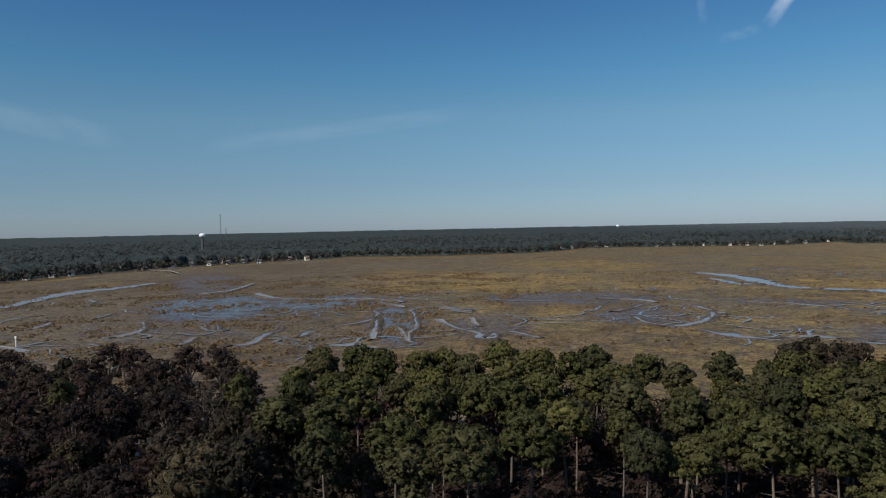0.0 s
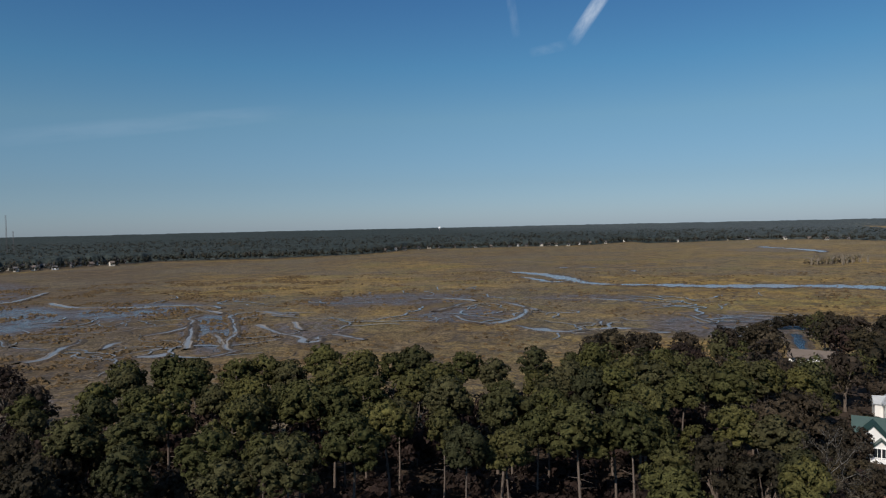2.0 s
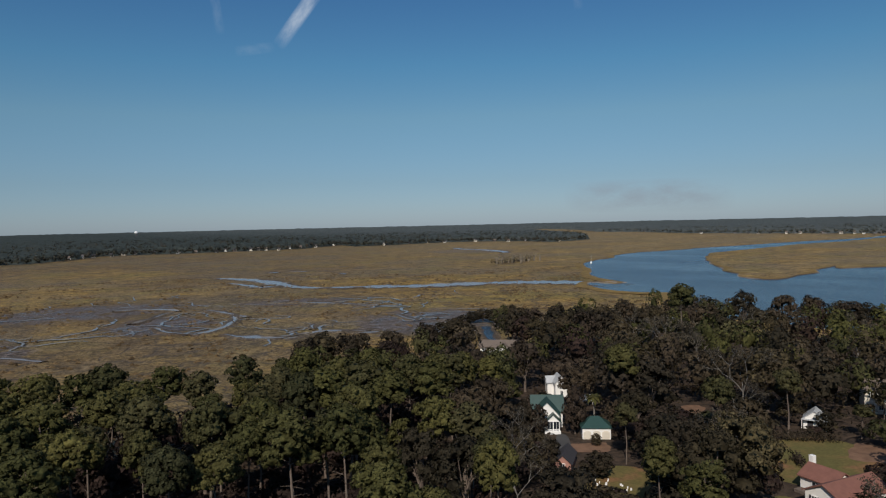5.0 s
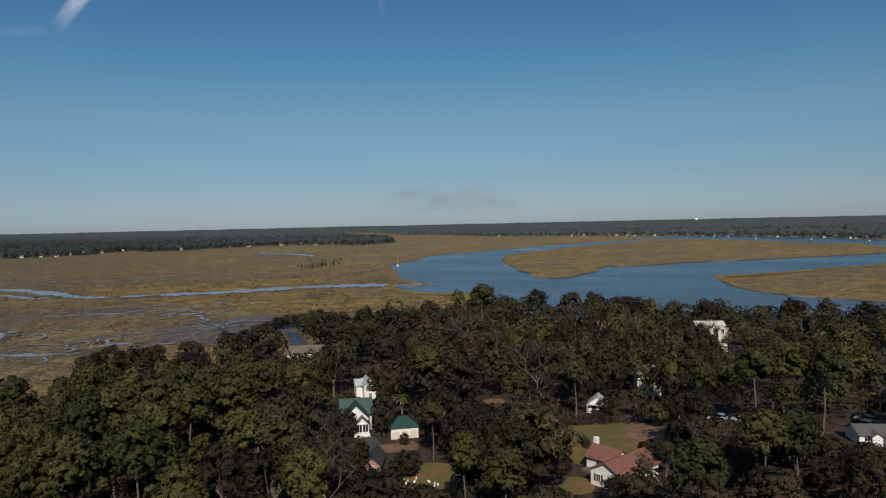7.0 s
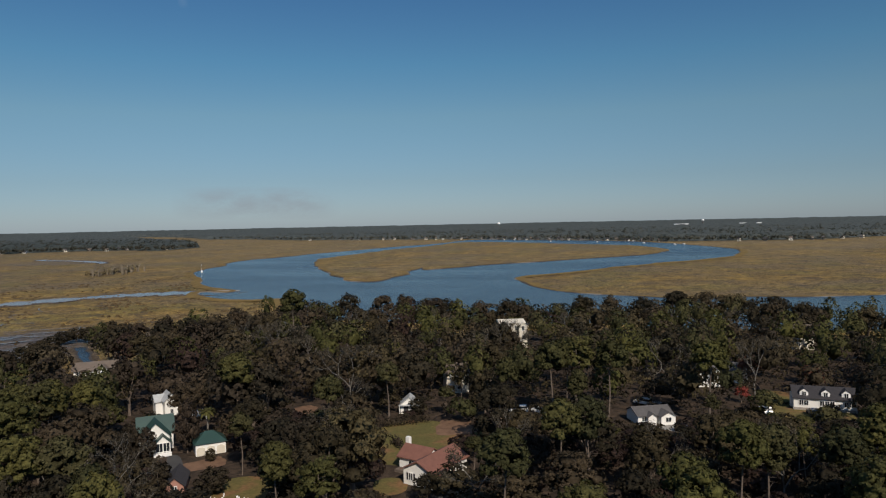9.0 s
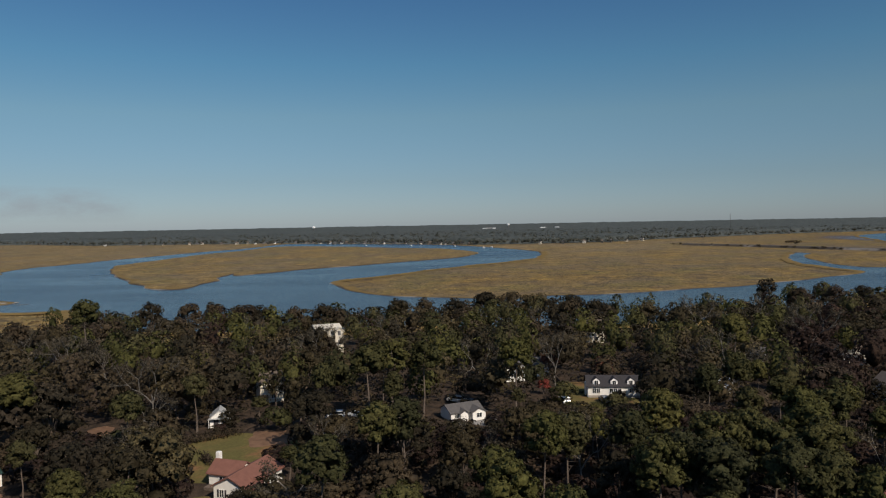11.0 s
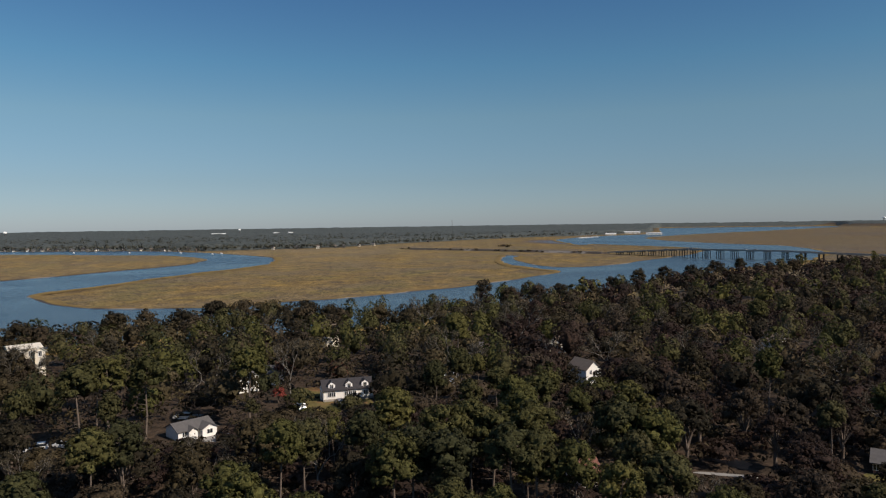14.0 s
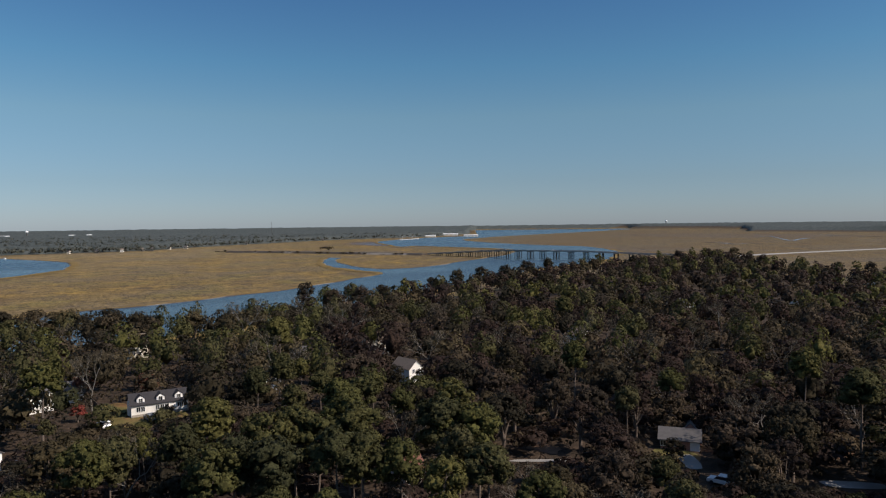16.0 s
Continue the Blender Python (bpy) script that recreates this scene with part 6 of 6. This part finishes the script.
def strip(line, profile, zf):
    t = np.gradient(line, axis=0)
    t /= np.hypot(t[:, 0], t[:, 1])[:, None]
    nr = np.stack([-t[:, 1], t[:, 0]], 1)
    k, n = len(profile), len(line)
    verts = [(line[i, 0] + nr[i, 0] * o, line[i, 1] + nr[i, 1] * o, (zf(line[i, 0]) + h) if h > -50 else -0.4) for i in range(n) for o, h in profile]
    faces = [(i * k + a, i * k + (a + 1) % k, (i + 1) * k + (a + 1) % k, (i + 1) * k + a) for i in range(n - 1) for a in range(k)]
    faces += [tuple(range(k))[::-1], tuple((n - 1) * k + a for a in range(k))]
    return verts, faces


def bridge():
    line = spline(ROADLINE, False, 10)
    land = line[line[:, 0] > 925]
    over = line[line[:, 0] <= 932]
    v, f = strip(land, [(-12, -99), (-6, 0), (6, 0), (12, -99)], lambda x: 2.6)
    tagged(new("causeway", arr_mesh("causeway", v, f, [M_BANK])), "low earth causeway carrying the road over the marsh", "causeway", kind="structure")
    v, f = strip(land, [(-4.5, 0.02), (-4.5, 0.12), (4.5, 0.12), (4.5, 0.02)], lambda x: 2.6)
    tagged(new("road", arr_mesh("road", v, f, [M_ASPH])), "grey road along the causeway", "road", kind="structure")
    r = tagged(new("bridge"), "long grey concrete road bridge on pile bents", "bridge")
    v, f = strip(over, [(-6, -1.0), (-6, 0), (6, 0), (6, -1.0)], deck_height)
    new("deck", arr_mesh("deck", v, f, [M_CONC])).parent = r
    for o in (-5.8, 5.8):
        v, f = strip(over, [(o - 0.15, 0.02), (o - 0.15, 0.6), (o + 0.15, 0.6), (o + 0.15, 0.02)], deck_height)
        new("railing", arr_mesh("railing", v, f, [M_CONC])).parent = r
    t = np.gradient(over, axis=0)
    for i in range(2, len(over) - 1, 2):
        x, y = over[i]
        z = deck_height(x) - 1.1
        m = pose(x, y, 0, 0, 0, math.degrees(math.atan2(t[i, 1], t[i, 0])))
        bm = bmesh.new()
        box(bm, -2.9, 2.9, -5.3, 5.3, z - 0.7, z - 0.01)
        bm.transform(m)
        cap = part("bent", bm, M_CONC, r)
        for o, q in ((-2.3, -4.6), (-2.3, 0), (-2.3, 4.6), (2.3, -4.6), (2.3, 0), (2.3, 4.6)):
            bm = bmesh.new()
            bmesh.ops.create_cone(bm, cap_ends=True, segments=8, radius1=0.45, radius2=0.42, depth=z + 0.5, matrix=Matrix.Translation((o, q, (z - 1.5) / 2)))
            bm.transform(m)
            part("column", bm, M_PILE, cap)
    shrubs = []
    rng = rng_of(95)
    for k in range(26):
        p = land[int(rng.integers(len(land)))]
        shrubs.append((p[0] + 13, p[1] + 18 + rng.uniform(-4, 4), 0, rng.uniform(2, 4.5), rng.uniform(2, 4)))
    shrubs += [(1215 + k * 5, -468 + k * 3, 0, 8, 7) for k in range(4)]
    stuff_woods("causeway_shrubs", "low dark shrubs dotted along the causeway", M_OAK, shrubs, 60, 0.9, 8)
    far = spline([(588, -690), (600, -800), (604, -911), (592, -1145), (560, -1420)], False, 20)
    v, f = strip(far, [(-4, 0.0), (-2.4, 1.1), (2.4, 1.1), (4, 0.0)], lambda x: 0.0)
    tagged(new("far_road", arr_mesh("far_road", v, f, [M_CONC])), "pale road crossing the far marsh", "road", kind="structure")


M_PILE = plain("dark_pile", (0.055, 0.052, 0.05), 0.9, 0.2, 0.5)
bridge()
for i, paint, label in ((0.30, M_CARGREY, "dark car crossing the bridge"), (0.42, M_CARGREY, "grey car crossing the bridge"), (0.62, M_CARWHITE, "white van crossing the bridge"), (0.65, M_CARGREY, "dark pickup crossing the bridge")):
    px = 930 - i * 345
    py = float(np.interp(px, [q[0] for q in ROADLINE[::-1]], [q[1] for q in ROADLINE[::-1]]))
    car(px, py, 24, paint, label, deck_height(px) + 0.02)


# ---------------------------------------------------------------- far shores
def shore_house(az, d, w, h, wall, roof, label):
    x, y = at(az, d)
    z = float(land_height(np.array([x]), np.array([y]))[0][0])
    r = rooted("shore_house", x, y, (az * 37) % 50 - 25, label, "house", z)
    tagged(r, group="houses on the far shore")
    wing(r, 0, 0, w, 8, h, 2.4, "x", wall, roof, 0.0, 0.5)
    for k in range(max(2, int(w // 5))):
        window(r, -w / 2 + 2 + 4.2 * k, -4.02, h * 0.55, 1.6, 1.6, 0)


frng = rng_of(97)
for az in SHORE_AZ:
    d = shore_distance(az)
    shore_house(az, d, frng.uniform(3.5, 7.5), frng.uniform(2.4, 4.4), (M_WHITE, M_CREAM, M_TANROOF, M_GREYROOF)[int(frng.integers(4))], (M_GREYROOF, M_DARKROOF, M_TANROOF, M_DARKROOF)[int(frng.integers(4))], "small house among trees on the far shore")


def dock(x, y, length, turn, roofed, label):
    r = tagged(new("dock"), label, "dock", "docks")
    r.matrix_basis = pose(x, y, 0, 0, 0, turn)
    block("walkway", r, M_PALE, (0, length, -0.9, 0.9, 1.7, 1.95))
    for k in range(int(length // 8) + 1):
        for q in (-0.7, 0.7):
            block("post", r, M_PILE, (k * 8 - 0.15, k * 8 + 0.15, q - 0.15, q + 0.15, -0.5, 1.7))
    if roofed:
        block("platform", r, M_PALE, (length, length + 6, -3, 3, 1.7, 1.95))
        for u in (0.5, 5.5):
            for q in (-2.5, 2.5):
                block("roof_post", r, M_PALE, (length + u - 0.1, length + u + 0.1, q - 0.1, q + 0.1, 1.95, 4.4))
        bm = bmesh.new()
        prism(bm, [(-3.6, 4.3), (3.6, 4.3), (0, 6.0)], -3.6, 3.6)
        bm.transform(Matrix.Translation((length + 3, 0, 0)))
        part("dock_roof", bm, M_GREYROOF, r, "grey dock roof")


dock(-370, 872, 46, -36, True, "long pale dock with a roofed head on the marsh")
dock(-329, 838, 60, -60, False, "long pale walkway crossing the marsh")
for az, ln in ((61.0, 40), (64.2, 44), (66.9, 36), (69.5, 40), (72.0, 38), (73.6, 44), (75.3, 36), (77.2, 40), (78.8, 36), (80.6, 30)):
    d = float(np.interp(az, FRONT_A, FRONT_D)) - 2
    x, y = at(az, d)
    dock(x, y, ln, 270 - az + 20 * math.sin(az), True, "wooden dock on the far river bank")


def boat(x, y, turn, length, mast, label):
    r = tagged(new("boat"), label, "boat", "moored boats")
    r.matrix_basis = pose(x, y, 0.3, 0, 0, turn)
    bm = bmesh.new()
    rows = []
    for k, (t, w) in enumerate(((-0.5, 0.75), (-0.2, 1.0), (0.15, 0.95), (0.38, 0.55), (0.5, 0.05))):
        w *= length * 0.14
        rows.append([bm.verts.new((t * length, q, z)) for q, z in ((-w, 0.9), (-w * 0.7, -0.2), (w * 0.7, -0.2), (w, 0.9))])
    for a, b in zip(rows, rows[1:]):
        for k in range(4):
            bm.faces.new((a[k], b[k], b[(k + 1) % 4], a[(k + 1) % 4]))
    bm.faces.new(rows[0])
    part("hull", bm, M_TRIM, r)
    block("cabin", r, M_TRIM, (-length * 0.2, length * 0.15, -length * 0.08, length * 0.08, 0.9, 1.9))
    if mast:
        block("mast", r, M_TRIM, (0.1, 0.25, -0.07, 0.07, 0.9, mast))


boat(598, 505, 40, 8, 9, "white sailboat moored at the river mouth")
for k in range(14):
    boat(1835 + k * 8 + frng.uniform(-3, 3), -925 - k * 9, 60 + frng.uniform(-20, 20), frng.uniform(10, 18), frng.uniform(8, 16), "white boat in the far marina")
for x, y in ((1300, 45), (1290, 60), (1380, 120), (1460, 220), (1520, 330)):
    boat(x, y, 30, 9, 0, "white boat moored off the far bank")


def shed(x, y, w, d, h, turn):
    r = tagged(new("warehouse"), "long white waterfront warehouse", "warehouse", "waterfront sheds")
    r.matrix_basis = pose(x, y, 0.8, 0, 0, turn)
    wing(r, 0, 0, w, d, h, 1.6, "x", M_WHITE, M_TRIM, 0.0, 0.8)
    for k in range(4):
        block("loading_door", r, M_CREAM, (-w / 2 + w * (k + 0.5) / 4 - 3, -w / 2 + w * (k + 0.5) / 4 + 3, -d / 2 - 0.3, -d / 2 + 0.2, 0, h * 0.7))


shed(2380, -1420, 70, 30, 6, -120)
shed(2080, -1330, 50, 24, 5.5, -124)
shed(2170, -1217, 36, 20, 5, -118)


def water_tower(az, d, top, r, label):
    x, y = at(az, d)
    root = tagged(new("water_tower"), label, "water tower")
    root.matrix_basis = pose(x, y, 0)
    bm = bmesh.new()
    bmesh.ops.create_uvsphere(bm, u_segments=20, v_segments=12, radius=r, matrix=Matrix.Translation((0, 0, top - r * 0.72)) @ Matrix.Diagonal((1, 1, 0.72, 1)))
    part("tank", bm, M_TRIM, root)
    bm = bmesh.new()
    bmesh.ops.create_cone(bm, cap_ends=True, segments=12, radius1=r * 0.42, radius2=r * 0.3, depth=top - r, matrix=Matrix.Translation((0, 0, (top - r) / 2)))
    part("column", bm, M_GREYROOF, root)


water_tower(-19.07, 1490, 45.5, 6.6, "white ball water tower over the woods")
water_tower(14.1, 3600, 41.5, 8, "white water tower far off on the horizon")
water_tower(89.47, 3300, 38, 6, "white water tower far off beyond the river")
water_tower(73.6, 3600, 41, 8, "pale water tower on the horizon")
water_tower(138.1, 4700, 54, 8, "pale tower on the horizon past the bay")


def radio_mast(az, d, top):
    x, y = at(az, d)
    root = tagged(new("radio_mast"), "thin grey lattice radio mast over the woods", "mast")
    root.matrix_basis = pose(x, y, 0)
    for sx, sy in ((-0.9, -0.5), (0.9, -0.5), (0, 1.0)):
        bm = bmesh.new()
        box(bm, sx - 0.14, sx + 0.14, sy - 0.14, sy + 0.14, 0, top)
        part("leg", bm, M_GREYROOF, root)
    for k in range(int(top // 4)):
        bm = bmesh.new()
        box(bm, -0.9, 0.9, -0.56, -0.42, k * 4, k * 4 + 0.25)
        part("brace", bm, M_GREYROOF, root)


radio_mast(-17.7, 1500, 84)
radio_mast(-17.3, 1520, 55)
radio_mast(106.5, 2400, 60)


def far_building(az, d, w, h):
    x, y = at(az, d)
    r = rooted("office_building", x, y, 15, "long white building rising over the far woods", "building", float(land_height(np.array([x]), np.array([y]))[0][0]))
    wing(r, 0, 0, w, 18, h, 2.0, "x", M_WHITE, M_TRIM, 0.0, 0.5)
    for k in range(int(w // 6)):
        window(r, -w / 2 + 4 + 6 * k, -9.02, h - 2.6, 2.4, 1.6, 0)


far_building(87.9, 3200, 60, 12.0)
far_building(92.3, 3150, 24, 12.5)
far_building(93.4, 3200, 18, 12.5)


M_DEAD = plain("dead_wood", (0.20, 0.165, 0.12), 0.9, 0.3, 0.6)


M_DRYHEAD = foliage_mat("dry_palm_heads", [(0.23, 0.19, 0.11), (0.17, 0.15, 0.09), (0.12, 0.12, 0.07)], 0.1)


def hammock():
    """A knot of pale dead palms and brush standing on the marsh."""
    rng = rng_of(99)
    v, f = [], []
    for k in range(46):
        x, y = 535 + 76 * (k / 46) + rng.normal() * 4, 592 + 16 * (k / 46) + rng.normal() * 6
        h = rng.uniform(5, 9)
        for q in range(3):
            a, b = limb([(x, y, -0.3), (x + rng.normal() * 0.6, y + rng.normal() * 0.6, h * 0.6), (x + rng.normal() * 1.6, y + rng.normal() * 1.6, h)], 0.75, 0.35, 4)
            o = len(v)
            v += [tuple(p) for p in a]
            f += [tuple(i + o for i in g) for g in b]
    tagged(new("dead_brush", arr_mesh("dead_brush", v, f, [M_DEAD])), "pale dead brush standing on a marsh hummock", "brush", kind="stuff")
    stuff_woods("hummock_scrub", "low green scrub on a marsh hummock", M_OAK, [(538 + 76 * t, 598 + 16 * t, 0, 3, 4) for t in np.arange(0.0, 1.0, 0.08)], 60, 0.9, 12)
    heads = [(533 + 74 * t + rng.normal() * 3, 589 + 15 * t + rng.normal() * 4, 0, rng.uniform(4.5, 8), rng.uniform(1.3, 2.1)) for t in np.arange(0.0, 1.0, 0.022)]
    stuff_woods("dead_palm_heads", "pale dry palm heads on a marsh hummock", M_DRYHEAD, heads, 34, 0.9, 13)


hammock()
flat_patch("sand_spit", 426, 336, 4, 9, 12, 0.5, M_PALE, "pale shell bar at the creek mouth", "sand")


def channel_marker(x, y):
    r = tagged(new("channel_marker"), "white channel post standing in the creek", "post")
    r.matrix_basis = pose(x, y, 0)
    block("post", r, M_TRIM, (-0.15, 0.15, -0.15, 0.15, -0.5, 5.0))
    block("board", r, M_TRIM, (-0.4, 0.4, -0.22, -0.16, 4.0, 5.0), "white marker board")


channel_marker(-184, 297)


# ---------------------------------------------------------------- thin clouds and smoke
def cloud_mat(name, col, dense, stretch, seed):
    k = Mat(name)
    tc = k.node("ShaderNodeTexCoord")
    mp = k.node("ShaderNodeMapping", Vector=tc.outputs["Generated"])
    mp.inputs["Scale"].default_value = stretch
    mp.inputs["Location"].default_value = (seed, seed, 0)
    n = k.noise(mp.outputs["Vector"], 2.2, 6, 0.6)
    sep = k.node("ShaderNodeSeparateXYZ", Vector=tc.outputs["Generated"])
    u, v = sep.outputs["X"], sep.outputs["Y"]
    mask = k.math("MULTIPLY", k.math("MULTIPLY", u, k.math("SUBTRACT", 1.0, u)), k.math("MULTIPLY", v, k.math("SUBTRACT", 1.0, v)))
    mask = k.ramp(k.math("MULTIPLY", mask, 16.0), [(0.05, 0.0), (0.75, 1.0)])
    a = k.math("MULTIPLY", k.math("MULTIPLY", mask, k.ramp(n, [(0.3, 0.0), (0.7, 1.0)])), dense)
    # sunlight on the vapour is given as a glow of its own
    d = k.node("ShaderNodeEmission", Color=(*col, 1))
    t = k.node("ShaderNodeBsdfTransparent")
    m = k.node("ShaderNodeMixShader", Fac=a)
    k.t.links.new(t.outputs[0], m.inputs[1])
    k.t.links.new(d.outputs[0], m.inputs[2])
    k.t.links.new(m.outputs[0], k.out.inputs["Surface"])
    return k.m


def cloud(name, az0, el0, az1, el1, wide, mat, label, category="cloud"):
    """A thin sheet of vapour far off between two directions, wide degrees across."""
    D = 4700

    def spot(az, el):
        return Vector((D * math.sin(radians(az)) * math.cos(radians(el)), D * math.cos(radians(az)) * math.cos(radians(el)), EYE + D * math.sin(radians(el))))

    p, q = spot(az0, el0), spot(az1, el1)
    u = q - p
    c = (p + q) / 2
    out = (Vector((0, 0, EYE)) - c).normalized()
    v = out.cross(u).normalized() * (radians(wide) * D)
    n = u.cross(v).normalized()
    me = arr_mesh(name, [(-0.5, -0.5, 0), (0.5, -0.5, 0), (0.5, 0.5, 0), (-0.5, 0.5, 0)], [(0, 1, 2, 3)], [mat])
    ob = new(name, me)
    ob.matrix_basis = Matrix(((u.x, v.x, n.x, c.x), (u.y, v.y, n.y, c.y), (u.z, v.z, n.z, c.z), (0, 0, 0, 1)))
    ob.visible_shadow = False
    return tagged(ob, label, category, kind="structure")


C_WISP = cloud_mat("cloud_wisp", (0.48, 0.56, 0.66), 0.85, (1.2, 0.5, 1), 3.1)
C_THIN = cloud_mat("cloud_thin", (0.45, 0.54, 0.64), 0.15, (1.5, 0.6, 1), 8.4)
C_SMOKE = cloud_mat("smoke_haze", (0.27, 0.29, 0.33), 0.6, (1.6, 0.8, 1), 5.2)
cloud("cloud", 24.9, 13.9, 29.1, 19.3, 1.2, C_WISP, "bright slanting wisp of cirrus cloud")
cloud("cloud", 20.7, 14.6, 20.1, 18.6, 0.8, C_THIN, "thin upright wisp of cirrus cloud")
cloud("cloud", 21.6, 13.5, 24.8, 14.0, 0.9, C_THIN, "small thin scrap of cirrus cloud")
cloud("cloud", 49.2, 16.2, 48.6, 20.0, 0.8, C_THIN, "thin scrap of cirrus cloud overhead")
cloud("cloud", -19.5, 6.4, 3.5, 9.4, 1.5, C_THIN, "long faint streak of cirrus cloud")
cloud("cloud", -36.0, 9.0, -24.0, 6.8, 2.2, C_THIN, "faint patch of thin cloud")
cloud("smoke", 47.5, 1.9, 61.0, 1.7, 2.8, C_SMOKE, "brownish smoke haze low over the horizon", "smoke")
